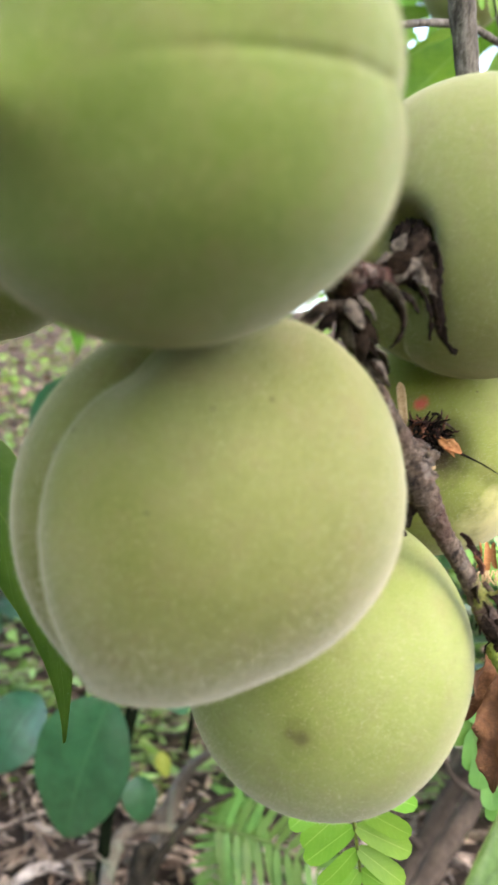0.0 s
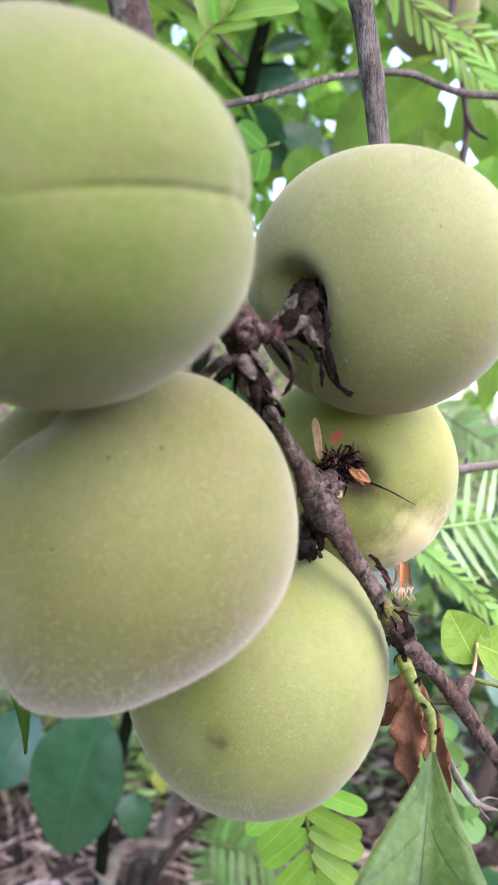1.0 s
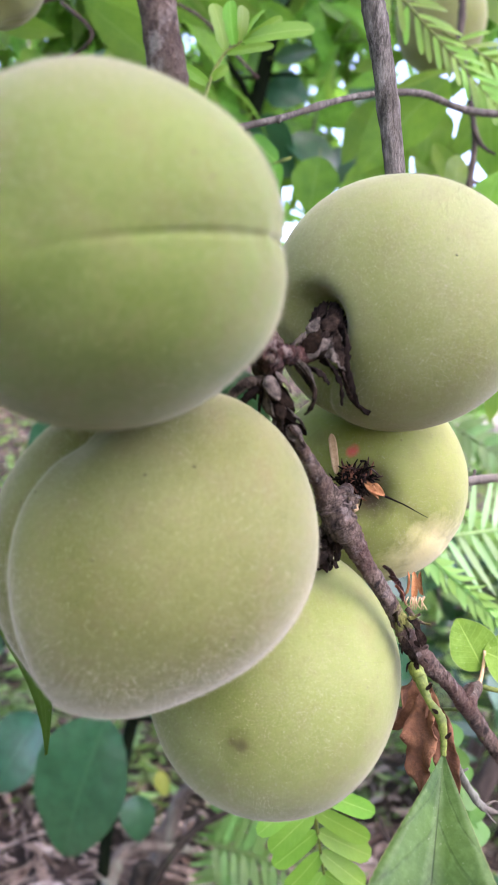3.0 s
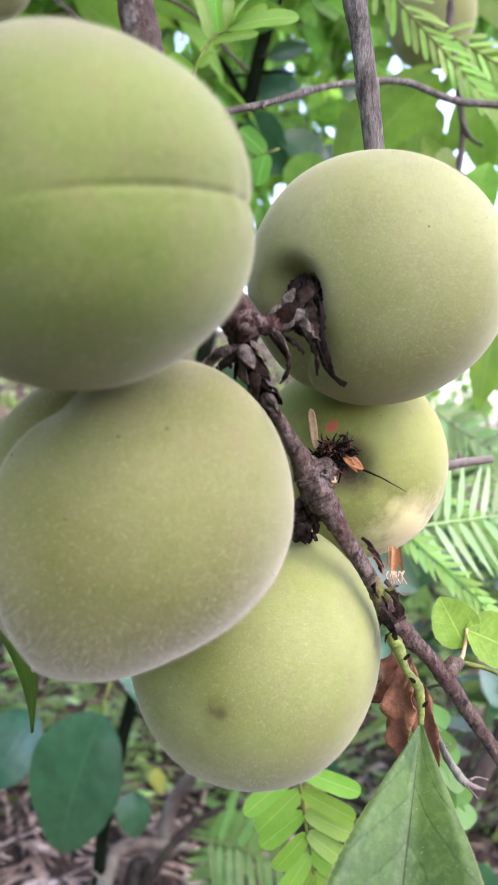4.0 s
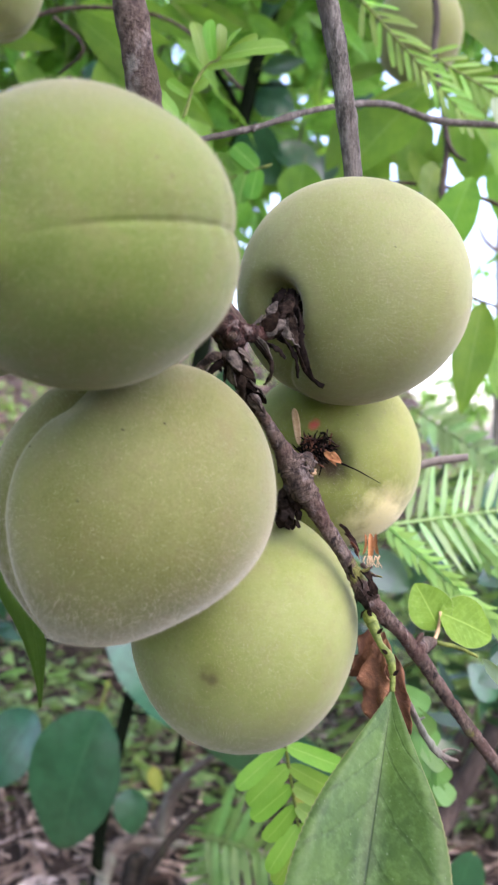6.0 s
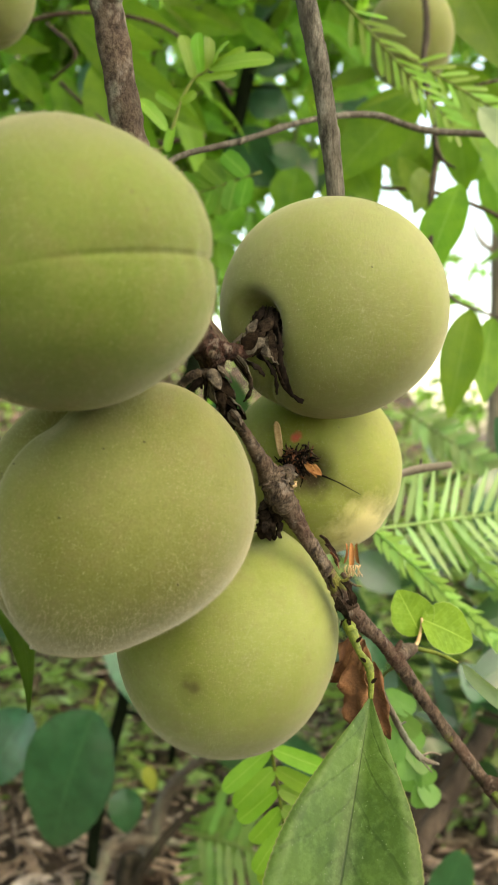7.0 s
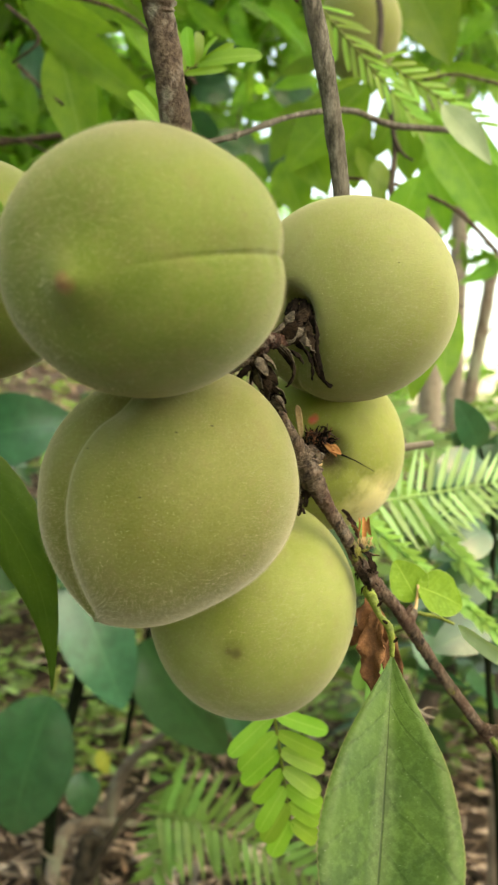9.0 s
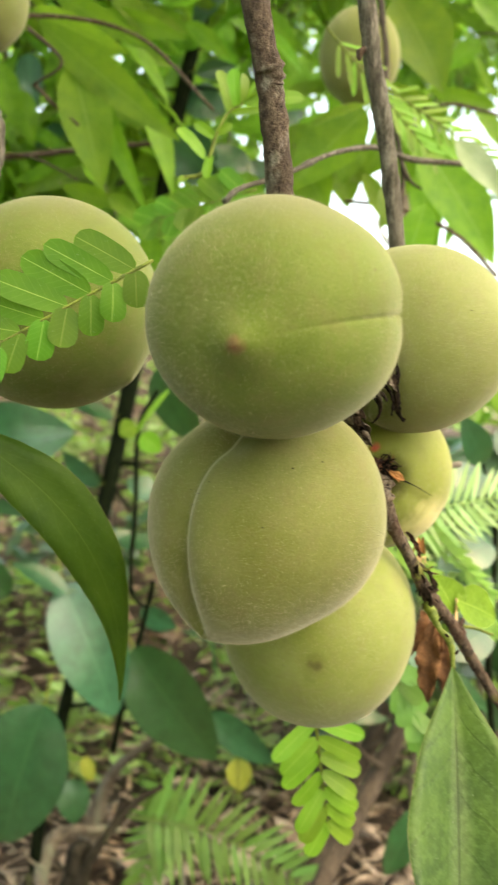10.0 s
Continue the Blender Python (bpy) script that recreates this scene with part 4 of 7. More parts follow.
twig = thing("dead_twig", (0.1181, 0.2500, 0.5852), "dead pale twig ending in a frayed tip", "twig")
part("stem", tube([(0.1039, 0.2100, 0.6189), (0.1105, 0.2220, 0.6036), (0.1186, 0.2350, 0.5870), (0.1256, 0.2400, 0.5770), (0.1330, 0.2450, 0.5727)], [0.0007, 0.0010, 0.0012, 0.0013, 0.0005], 10, 6, 0.35, 0.5), TRUNK, twig)
part("frayed_tip", tube([(0.1256, 0.2400, 0.5770), (0.1294, 0.2410, 0.5785), (0.1333, 0.2420, 0.5774)], [0.0007, 0.0003, 0.0003], 6, 6, 0.12, 0), TRUNK, twig)
part("frayed_tip", tube([(0.1237, 0.2390, 0.5790), (0.1273, 0.2400, 0.5746), (0.1300, 0.2410, 0.5714)], [0.0007, 0.0003, 0.0003], 6, 6, 0.12, 0), TRUNK, twig)
part("frayed_tip", tube([(0.1161, 0.2320, 0.5909), (0.1189, 0.2320, 0.5927)], [0.0007, 0.0003], 6, 6, 0.12, 0), TRUNK, twig)
twig = thing("dark_twig", (0.1575, 0.4700, 0.9589), "upright dark brown twig holding a far peach", "twig")
part("stem", tube([(0.1701, 0.6000, 1.0916), (0.1660, 0.5700, 1.0460), (0.1660, 0.5500, 0.9990), (0.1620, 0.5300, 0.9600), (0.1660, 0.5100, 0.9180), (0.1660, 0.4900, 0.8820), (0.1620, 0.4800, 0.8520), (0.1610, 0.4700, 0.8260), (0.1590, 0.4600, 0.8050), (0.1630, 0.4600, 0.7940)], [0.0030, 0.0028, 0.0027, 0.0025, 0.0022, 0.0020, 0.0022, 0.0018, 0.0017, 0.0013], 8, 8, 0.25, 0.6), TRUNK_DARK, twig)
part("side_twig", tube([(0.1650, 0.4900, 0.8900), (0.1700, 0.4850, 0.8770), (0.1770, 0.4800, 0.8700)], [0.0018, 0.0013, 0.0008], 8, 6, 0.25, 0.4), TRUNK_DARK, twig)
twig = thing("leafy_twig", (0.1626, 0.4600, 0.7918), "thin brown twig with hanging green leaves against the bright sky", "twig")
part("stem", tube([(0.1610, 0.4600, 0.7990), (0.1680, 0.4600, 0.7870), (0.1770, 0.4600, 0.7780), (0.1890, 0.4600, 0.7730), (0.2090, 0.4600, 0.7660)], [0.0013, 0.0012, 0.0011, 0.0010, 0.0009], 8, 6, 0.2, 0.3), BARK_GREY, twig)
part("leaf", blade((0.1860, 0.4600, 0.7740), (0.1720, 0.4500, 0.7020), 0.0270, 12, 0.06, 0.20, "lance", 14, 0, 0.08, 2), PEACH_LEAF, twig)
part("leaf", blade((0.2000, 0.4600, 0.7690), (0.1940, 0.4500, 0.7120), 0.0260, -15, -0.05, 0.20, "lance", 14, 0, 0.08, 2), PEACH_LEAF, twig)
part("leaf", blade((0.1810, 0.4800, 0.8600), (0.1540, 0.4600, 0.7840), 0.0300, 18, 0.05, 0.20, "lance", 14, 0, 0.08, 2), PEACH_LEAF, twig)
part("leaf", blade((0.1620, 0.5200, 0.8840), (0.1550, 0.5100, 0.8480), 0.0210, -20, 0.05, 0.20, "lance", 14, 0, 0.08, 2), PEACH_LEAF, twig)
part("leaf", blade((0.1490, 0.5500, 0.9030), (0.1710, 0.5400, 0.8540), 0.0170, 10, 0.08, 0.20, "lance", 14, 0, 0.08, 2), PEACH_LEAF, twig)
part("leaf", blade((0.1740, 0.4000, 0.8760), (0.2010, 0.3900, 0.8380), 0.0170, 20, 0.08, 0.20, "lance", 14, 0, 0.08, 2), HERB_SKY_SHEEN, twig)
sapling = thing("thorny_sapling", (-0.1642, 1.0000, 0.1661), "dark-stemmed thorny sapling with broad glossy leaves", "sapling")
part("stem", tube([(0.0427, 0.9500, 1.3134), (0.0107, 0.9500, 1.2087), (-0.0160, 0.9500, 1.0929), (-0.0313, 0.9500, 1.0069), (-0.0503, 0.9500, 0.8643), (-0.0763, 0.9500, 0.7206), (-0.1026, 0.9500, 0.5913), (-0.1297, 0.9500, 0.4537), (-0.1480, 0.9600, 0.3426), (-0.1830, 0.9800, 0.1842), (-0.2010, 1.0000, 0.0843), (-0.2080, 1.0200, -0.0954)], [0.0097, 0.0097, 0.0098, 0.0098, 0.0106, 0.0114, 0.0106, 0.0091, 0.0085, 0.0087, 0.0089, 0.0091], 10, 8, 0.12, 0.1), DARK_STEM, sapling, "dark green stem")
part("side_stem", tube([(-0.0206, 0.9500, 1.1001), (-0.0400, 0.9400, 1.1354), (-0.0826, 0.9200, 1.1744), (-0.1507, 0.9000, 1.2025), (-0.1923, 0.9000, 1.2345)], [0.0053, 0.0044, 0.0036, 0.0032, 0.0028], 8, 6, 0.12, 0), DARK_STEM, sapling)
part("thorn", tube([(-0.0904, 0.9500, 0.6385), (-0.0558, 0.9400, 0.6366), (-0.0240, 0.9300, 0.6421)], [0.0030, 0.0019, 0.0006], 6, 6, 0.12, 0), DARK_STEM, sapling)
part("thorn", tube([(-0.1088, 0.9500, 0.6102), (-0.1137, 0.9400, 0.6298), (-0.1125, 0.9400, 0.6524)], [0.0030, 0.0019, 0.0006], 6, 6, 0.12, 0), DARK_STEM, sapling)
part("thorn", tube([(-0.0032, 0.9500, 1.1379), (0.0267, 0.9400, 1.1336), (0.0605, 0.9300, 1.1266)], [0.0030, 0.0019, 0.0006], 6, 6, 0.12, 0), DARK_STEM, sapling)
part("thorn", tube([(-0.0031, 0.9500, 1.1342), (-0.0255, 0.9500, 1.1346), (-0.0493, 0.9500, 1.1342)], [0.0030, 0.0019, 0.0006], 6, 6, 0.12, 0), DARK_STEM, sapling)
part("thorn", tube([(-0.0839, 0.9500, 0.7280), (-0.0679, 0.9400, 0.7116)], [0.0030, 0.0006], 6, 6, 0.12, 0), DARK_STEM, sapling)
part("thorn", tube([(-0.0903, 0.9500, 0.6370), (-0.0640, 0.9500, 0.6328), (-0.0427, 0.9500, 0.6239)], [0.0030, 0.0019, 0.0006], 6, 6, 0.12, 0), DARK_STEM, sapling)
stalked(part("leaf", blade((-0.2633, 0.8500, 0.6612), (-0.1295, 0.8500, 0.6801), 0.0865, 8, 0.06, 0.22, "ovate", 14, 0, 0.03, 2), CITRUS_LEAF, sapling), (-0.2633, 0.8500, 0.6612), (-0.2833, 0.8620, 0.6643), 0.0016, GREEN_STEM)
stalked(part("leaf", blade((-0.0926, 0.9300, 0.6962), (-0.1454, 0.9300, 0.7130), 0.0252, 30, 0.06, 0.22, "ovate", 14, 0, 0.03, 2), CITRUS_LEAF, sapling), (-0.0926, 0.9300, 0.6962), (-0.0847, 0.9420, 0.6996), 0.0006, GREEN_STEM)
stalked(part("leaf", blade((-0.1093, 0.9300, 0.6083), (-0.1565, 0.9300, 0.6522), 0.0282, -35, 0.06, 0.22, "ovate", 14, 0, 0.03, 2), CITRUS_LEAF, sapling), (-0.1093, 0.9300, 0.6083), (-0.1022, 0.9420, 0.6077), 0.0006, GREEN_STEM)
stalked(part("leaf", blade((-0.1532, 0.9200, 0.4796), (-0.0842, 0.9200, 0.3050), 0.0947, -15, 0.06, 0.22, "ovate", 14, 0, 0.03, 2), CITRUS_LEAF, sapling), (-0.1532, 0.9200, 0.4796), (-0.1635, 0.9320, 0.5118), 0.0017, GREEN_STEM)
stalked(part("leaf", blade((-0.0632, 0.9400, 0.3888), (0.0499, 0.9400, 0.2353), 0.0977, 18, 0.06, 0.22, "ovate", 14, 0, 0.03, 2), CITRUS_LEAF, sapling), (-0.0632, 0.9400, 0.3888), (-0.0802, 0.9520, 0.4179), 0.0018, GREEN_STEM)
stalked(part("leaf", blade((-0.1640, 0.8600, 0.3440), (-0.2130, 0.8600, 0.1730), 0.1200, 12, 0.06, 0.22, "ovate", 14, 0, 0.03, 2), CITRUS_LEAF, sapling), (-0.1640, 0.8600, 0.3440), (-0.1574, 0.8720, 0.3782), 0.0019, GREEN_STEM)
stalked(part("leaf", blade((-0.1454, 0.9000, 0.4717), (-0.2135, 0.9000, 0.5107), 0.0331, 40, 0.06, 0.22, "ovate", 14, 0, 0.03, 2), CITRUS_LEAF, sapling), (-0.1454, 0.9000, 0.4717), (-0.1352, 0.9120, 0.4719), 0.0006, GREEN_STEM)
stalked(part("leaf", blade((-0.1420, 0.9400, 0.2120), (-0.1370, 0.9300, 0.1560), 0.0460, 0, 0.06, 0.15, "ovate", 14, 0, 0.03, 2), CITRUS_LEAF, sapling), (-0.1420, 0.9400, 0.2120), (-0.1440, 0.9550, 0.2220), 0.0012, GREEN_STEM)
stalked(part("leaf", blade((-0.0326, 0.9200, 0.7649), (0.0203, 0.9200, 0.6663), 0.0591, 35, 0.06, 0.22, "ovate", 14, 0, 0.03, 2), CITRUS_LEAF, sapling), (-0.0326, 0.9200, 0.7649), (-0.0405, 0.9320, 0.7857), 0.0011, GREEN_STEM)
stalked(part("leaf", blade((0.0456, 1.1000, 0.2359), (0.1490, 1.1000, 0.1529), 0.0518, 20, 0.06, 0.22, "ovate", 14, 0, 0.03, 2), CITRUS_LEAF, sapling), (0.0456, 1.1000, 0.2359), (0.0301, 1.1120, 0.2544), 0.0009, GREEN_STEM)
stalked(part("leaf", blade((-0.2217, 0.9000, 0.4659), (-0.2570, 0.9000, 0.5235), 0.0429, 0, 0.06, 0.22, "ovate", 14, 0, 0.03, 2), CITRUS_LEAF, sapling), (-0.2217, 0.9000, 0.4659), (-0.2164, 0.9120, 0.4633), 0.0008, GREEN_STEM)
stalked(part("leaf", blade((-0.1986, 0.9000, 1.1481), (-0.1897, 0.9000, 1.0773), 0.0337, 10, 0.06, 0.22, "ovate", 14, 0, 0.03, 2), CITRUS_LEAF, sapling), (-0.1986, 0.9000, 1.1481), (-0.1999, 0.9120, 1.1647), 0.0006, GREEN_STEM)
stalked(part("leaf", blade((-0.0149, 0.9200, 1.0669), (0.0357, 0.9200, 1.0004), 0.0673, 35, 0.06, 0.22, "ovate", 14, 0, 0.03, 2), CITRUS_LEAF, sapling), (-0.0149, 0.9200, 1.0669), (-0.0225, 0.9320, 1.0829), 0.0012, GREEN_STEM)
stalked(part("leaf", blade((0.0291, 0.9200, 1.0494), (0.0888, 0.9200, 0.9953), 0.0573, -20, 0.06, 0.22, "ovate", 14, 0, 0.03, 2), CITRUS_LEAF, sapling), (0.0291, 0.9200, 1.0494), (0.0201, 0.9320, 1.0635), 0.0010, GREEN_STEM)
stalked(part("leaf", blade((0.0079, 0.9300, 1.1479), (0.0629, 0.9300, 1.1594), 0.0251, 30, 0.06, 0.22, "lance", 14, 0, 0.03, 2), CITRUS_LEAF, sapling), (0.0079, 0.9300, 1.1479), (-0.0004, 0.9420, 1.1522), 0.0006, GREEN_STEM)
stalked(part("leaf", blade((-0.1432, 0.9500, 1.0746), (-0.2000, 0.9500, 1.0501), 0.0490, 20, 0.06, 0.22, "ovate", 14, 0, 0.03, 2), CITRUS_LEAF, sapling), (-0.1432, 0.9500, 1.0746), (-0.1347, 0.9620, 1.0843), 0.0009, GREEN_STEM)
stalked(part("leaf", blade((0.0430, 0.9300, 1.2510), (0.0071, 0.9300, 1.2021), 0.0441, 30, 0.06, 0.22, "ovate", 14, 0, 0.03, 2), CITRUS_LEAF, sapling), (0.0430, 0.9300, 1.2510), (0.0484, 0.9420, 1.2643), 0.0008, GREEN_STEM)
stalked(part("leaf", blade((-0.0035, 0.9800, 1.1357), (0.0509, 0.9800, 1.1192), 0.0542, 10, 0.06, 0.22, "ovate", 14, 0, 0.03, 2), CITRUS_LEAF, sapling), (-0.0035, 0.9800, 1.1357), (-0.0116, 0.9920, 1.1441), 0.0010, GREEN_STEM)
stalked(part("leaf", blade((0.0666, 0.9500, 1.0108), (0.1271, 0.9500, 1.0358), 0.0455, 10, 0.06, 0.22, "ovate", 14, 0, 0.03, 2), CITRUS_LEAF, sapling), (0.0666, 0.9500, 1.0108), (0.0575, 0.9620, 1.0131), 0.0008, GREEN_STEM)
stalked(part("leaf", blade((0.1069, 1.0000, 1.1454), (0.1637, 1.0000, 1.1088), 0.0557, 0, 0.06, 0.22, "ovate", 14, 0, 0.03, 2), CITRUS_LEAF, sapling), (0.1069, 1.0000, 1.1454), (0.0984, 1.0120, 1.1569), 0.0010, GREEN_STEM)
part("side_stem", tube([(-0.1464, 0.9600, 0.3036), (-0.1044, 0.9400, 0.3125), (-0.0622, 0.9400, 0.3066)], [0.0027, 0.0023, 0.0019], 6, 6, 0.12, 0), DARK_STEM, sapling)
stalked(part("leaf", blade((-0.2960, 1.0000, 0.2830), (-0.3560, 0.9900, 0.1760), 0.0900, 15, 0.06, 0.15, "ovate", 14, 0, 0.03, 2), CITRUS_LEAF, sapling), (-0.2960, 1.0000, 0.2830), (-0.2920, 1.0200, 0.2990), 0.0012, GREEN_STEM)
sapling = thing("thin_sapling", (-0.0581, 0.9000, 0.4732), "thin dark twiggy sapling stem", "sapling")
part("stem", tube([(-0.0303, 0.8500, 0.7330), (-0.0527, 0.8500, 0.6848), (-0.0572, 0.8700, 0.5862), (-0.0640, 0.9000, 0.4805), (-0.0420, 0.9000, 0.4512)], [0.0031, 0.0034, 0.0035, 0.0029, 0.0022], 6, 6, 0.12, 0), DARK_STEM, sapling)
part("stem", tube([(-0.0352, 0.9000, 0.4879), (-0.0536, 0.9500, 0.4073), (-0.0835, 1.0000, 0.2791), (-0.0999, 1.0500, 0.1995)], [0.0033, 0.0038, 0.0040, 0.0051], 6, 6, 0.12, 0), DARK_STEM, sapling)
part("side_twig", tube([(-0.0831, 0.8500, 0.6159), (-0.0598, 0.8600, 0.5805)], [0.0014, 0.0014], 5, 6, 0.12, 0), DARK_STEM, sapling)
part("leaf", blade((-0.0530, 0.8000, 0.6888), (-0.0708, 0.8000, 0.6789), 0.0290, 20, 0.05, 0.15, "ovate", 8, 0, 0.06, 2), SPRIG_LEAF, sapling)
part("leaf", blade((-0.0464, 0.8000, 0.6793), (-0.0237, 0.8000, 0.6602), 0.0259, 20, 0.05, 0.15, "ovate", 8, 0, 0.06, 2), SPRIG_LEAF, sapling)
part("leaf", blade((-0.0150, 0.8000, 0.7315), (-0.0528, 0.8000, 0.6792), 0.0078, 20, 0.05, 0.15, "ovate", 8, 0, 0.06, 2), SPRIG_LEAF, sapling)
part("leaf", blade((-0.0301, 0.9000, 0.5376), (-0.0876, 0.9000, 0.5373), 0.0275, 30, 0.05, 0.15, "ovate", 8, 0, 0.06, 2), CITRUS_LEAF, sapling)
part("leaf", blade((-0.0574, 1.0000, 0.4252), (-0.0074, 1.0000, 0.3991), 0.0354, 30, 0.05, 0.15, "ovate", 8, 0, 0.06, 2), CITRUS_LEAF, sapling)
part("leaf", blade((-0.0408, 0.9500, 0.5919), (-0.0750, 0.9500, 0.6144), 0.0456, 30, 0.05, 0.15, "ovate", 8, 0, 0.06, 2), CITRUS_LEAF, sapling)
sprig = thing("compound_leaf", (0.0685, 0.2680, 0.5795), "bright yellow-green compound leaf with paired oblong leaflets", "compound leaf")
pinnate(sprig, (0.0685, 0.2680, 0.5795), (0.0803, 0.2850, 0.5071), 7, 0.0270, 0.0086, SPRIG_LEAF, GREEN_STEM, 0.0009, 62, 0.0000, "oblong", 0.22, 0, 0.25, 0.12, 1)
part("stalk", tube([(0.0681, 0.2680, 0.5743), (0.0607, 0.2750, 0.6083), (0.0629, 0.2620, 0.6618), (0.0715, 0.2360, 0.7242)], [0.0008, 0.0008, 0.0007, 0.0007], 6, 6, 0.12, 0), GREEN_STEM, sprig)
sprig = thing("compound_leaf", (0.0061, 0.1280, 0.7401), "green compound leaf with browned leaflet edges", "compound leaf")
pinnate(sprig, (0.0030, 0.1300, 0.7402), (-0.0400, 0.1200, 0.7130), 8, 0.0108, 0.0074, SPRIG_GREEN, GREEN_STEM, 0.0005, 66, 0.0000, "oblong", 0.10, -10, 0.05, 0.12, 1.75)
sprig = thing("compound_leaf", (0.0517, 0.4200, 0.8471), "light green compound leaf with overlapping leaflets", "compound leaf")
pinnate(sprig, (0.0517, 0.4200, 0.8471), (-0.0151, 0.4200, 0.8243), 9, 0.0223, 0.0122, SPRIG_GREEN, GREEN_STEM, 0.0007, 70, 0.0000, "oblong", 0.12, 0, 0.35, 0.12, 1)
sprig = thing("compound_leaf", (0.0181, 0.3000, 0.8196), "young pinnate leaf on a bent stalk", "compound leaf")
part("rachis", tube([(0.0050, 0.3000, 0.8140), (0.0160, 0.3000, 0.8170), (0.0200, 0.3000, 0.8270), (0.0230, 0.3000, 0.8370), (0.0280, 0.3000, 0.8460), (0.0350, 0.3000, 0.8510)], [0.0009, 0.0011, 0.0009, 0.0008, 0.0007, 0.0005], 8, 6, 0.15, 0.2), GREEN_STEM, sprig)
part("leaflet", blade((0.0280, 0.3000, 0.8470), (0.0230, 0.2980, 0.8650), 0.0075, 20, 0.08, 0.2, "oblong", 10, 0, 0.05, 2), SPRIG_LEAF, sprig)
part("leaflet", blade((0.0320, 0.3000, 0.8490), (0.0300, 0.2980, 0.8660), 0.0066, -25, 0.08, 0.2, "oblong", 10, 0, 0.05, 2), SPRIG_LEAF, sprig)
part("leaflet", blade((0.0340, 0.3000, 0.8500), (0.0350, 0.2980, 0.8640), 0.0055, 30, 0.08, 0.2, "oblong", 10, 0, 0.05, 2), SPRIG_LEAF, sprig)
part("leaflet", blade((0.0360, 0.3000, 0.8510), (0.0440, 0.2980, 0.8620), 0.0045, -40, 0.08, 0.2, "oblong", 10, 0, 0.05, 2), SPRIG_LEAF, sprig)
part("leaflet", blade((0.0360, 0.3000, 0.8510), (0.0510, 0.2980, 0.8590), 0.0042, 40, 0.08, 0.2, "oblong", 10, 0, 0.05, 2), SPRIG_LEAF, sprig)
part("leaflet", blade((0.0350, 0.3000, 0.8510), (0.0640, 0.2980, 0.8540), 0.0068, 15, 0.08, 0.2, "oblong", 10, 0, 0.05, 2), SPRIG_LEAF, sprig)
part("leaflet", blade((0.0290, 0.3000, 0.8460), (0.0480, 0.2980, 0.8480), 0.0034, 30, 0.08, 0.2, "oblong", 10, 0, 0.05, 2), SPRIG_LEAF, sprig)
part("leaflet", blade((0.0170, 0.3000, 0.8240), (0.0040, 0.2980, 0.8370), 0.0070, 10, 0.08, 0.2, "oblong", 10, 0, 0.05, 2), SPRIG_LEAF, sprig)
part("leaflet", blade((0.0220, 0.3000, 0.8340), (0.0120, 0.2980, 0.8400), 0.0050, -30, 0.08, 0.2, "oblong", 10, 0, 0.05, 2), SPRIG_LEAF, sprig)
part("leaflet", blade((0.0200, 0.3000, 0.8260), (0.0180, 0.2980, 0.8140), 0.0052, 20, 0.08, 0.2, "oblong", 10, 0, 0.05, 2), SPRIG_LEAF, sprig)
part("leaflet", blade((0.0230, 0.3000, 0.8360), (0.0300, 0.2980, 0.8400), 0.0040, 30, 0.08, 0.2, "oblong", 10, 0, 0.05, 2), SPRIG_LEAF, sprig)
part("leaflet", blade((0.0090, 0.3000, 0.8150), (0.0050, 0.2980, 0.8120), 0.0040, 10, 0.08, 0.2, "oblong", 10, 0, 0.05, 2), SPRIG_LEAF, sprig)
sprig = thing("compound_leaf", (0.0943, 0.4200, 0.9513), "narrow feathery bright green compound leaf", "compound leaf")
pinnate(sprig, (0.0943, 0.4200, 0.9513), (0.1655, 0.4200, 0.8722), 13, 0.0250, 0.0034, SPRIG_LEAF, GREEN_STEM, 0.0009, 42, 0.0000, "oblong", 0.12, 0, 0.35, 0.12, 1)
sprig = thing("compound_leaf", (0.1452, 0.4400, 0.9189), "narrow feathery bright green compound leaf", "compound leaf")
pinnate(sprig, (0.1352, 0.4400, 0.9259), (0.2113, 0.4400, 0.8804), 11, 0.0230, 0.0034, SPRIG_LEAF, GREEN_STEM, 0.0009, 46, 0.0000, "oblong", 0.12, 0, 0.35, 0.12, 1)
sprig = thing("compound_leaf", (0.1196, 0.3300, 0.5747), "pale green compound leaf behind the branch", "compound leaf")
pinnate(sprig, (0.1196, 0.3300, 0.5747), (0.1414, 0.3300, 0.5246), 6, 0.0194, 0.0105, FERN_SHADED, GREEN_STEM, 0.0007, 35, 0.0000, "oblong", 0.12, 0, 0.35, 0.12, 1)
part("stalk", tube([(0.1196, 0.3300, 0.5719), (0.1147, 0.2600, 0.6002), (0.1125, 0.2040, 0.6213)], [0.0007, 0.0006, 0.0005], 6, 6, 0.12, 0), GREEN_STEM, sprig)
fern = thing("fern_frond", (0.1203, 0.4000, 0.6371), "pale green fern frond with narrow finger-like leaflets", "fern")
pinnate(fern, (0.1203, 0.4000, 0.6371), (0.2458, 0.4600, 0.6494), 17, 0.0389, 0.0035, FERN_LEAF, FERN_LEAF, 0.0010, 74, 0.0000, "long", 0.06, 0, 0.25, 0.12, 1)
fern = thing("fern_frond", (0.1202, 0.4000, 0.6394), "pale green fern frond seen nearly edge-on", "fern")
pinnate(fern, (0.1202, 0.4000, 0.6394), (0.1993, 0.3600, 0.5734), 18, 0.0187, 0.0062, FERN_LEAF, FERN_LEAF, 0.0012, 55, 0.0000, "long", 0.05, 65, 0.35, 0.12, 1)
fern = thing("fern_frond", (0.1556, 0.4600, 0.6506), "pale green fern frond seen nearly edge-on", "fern")
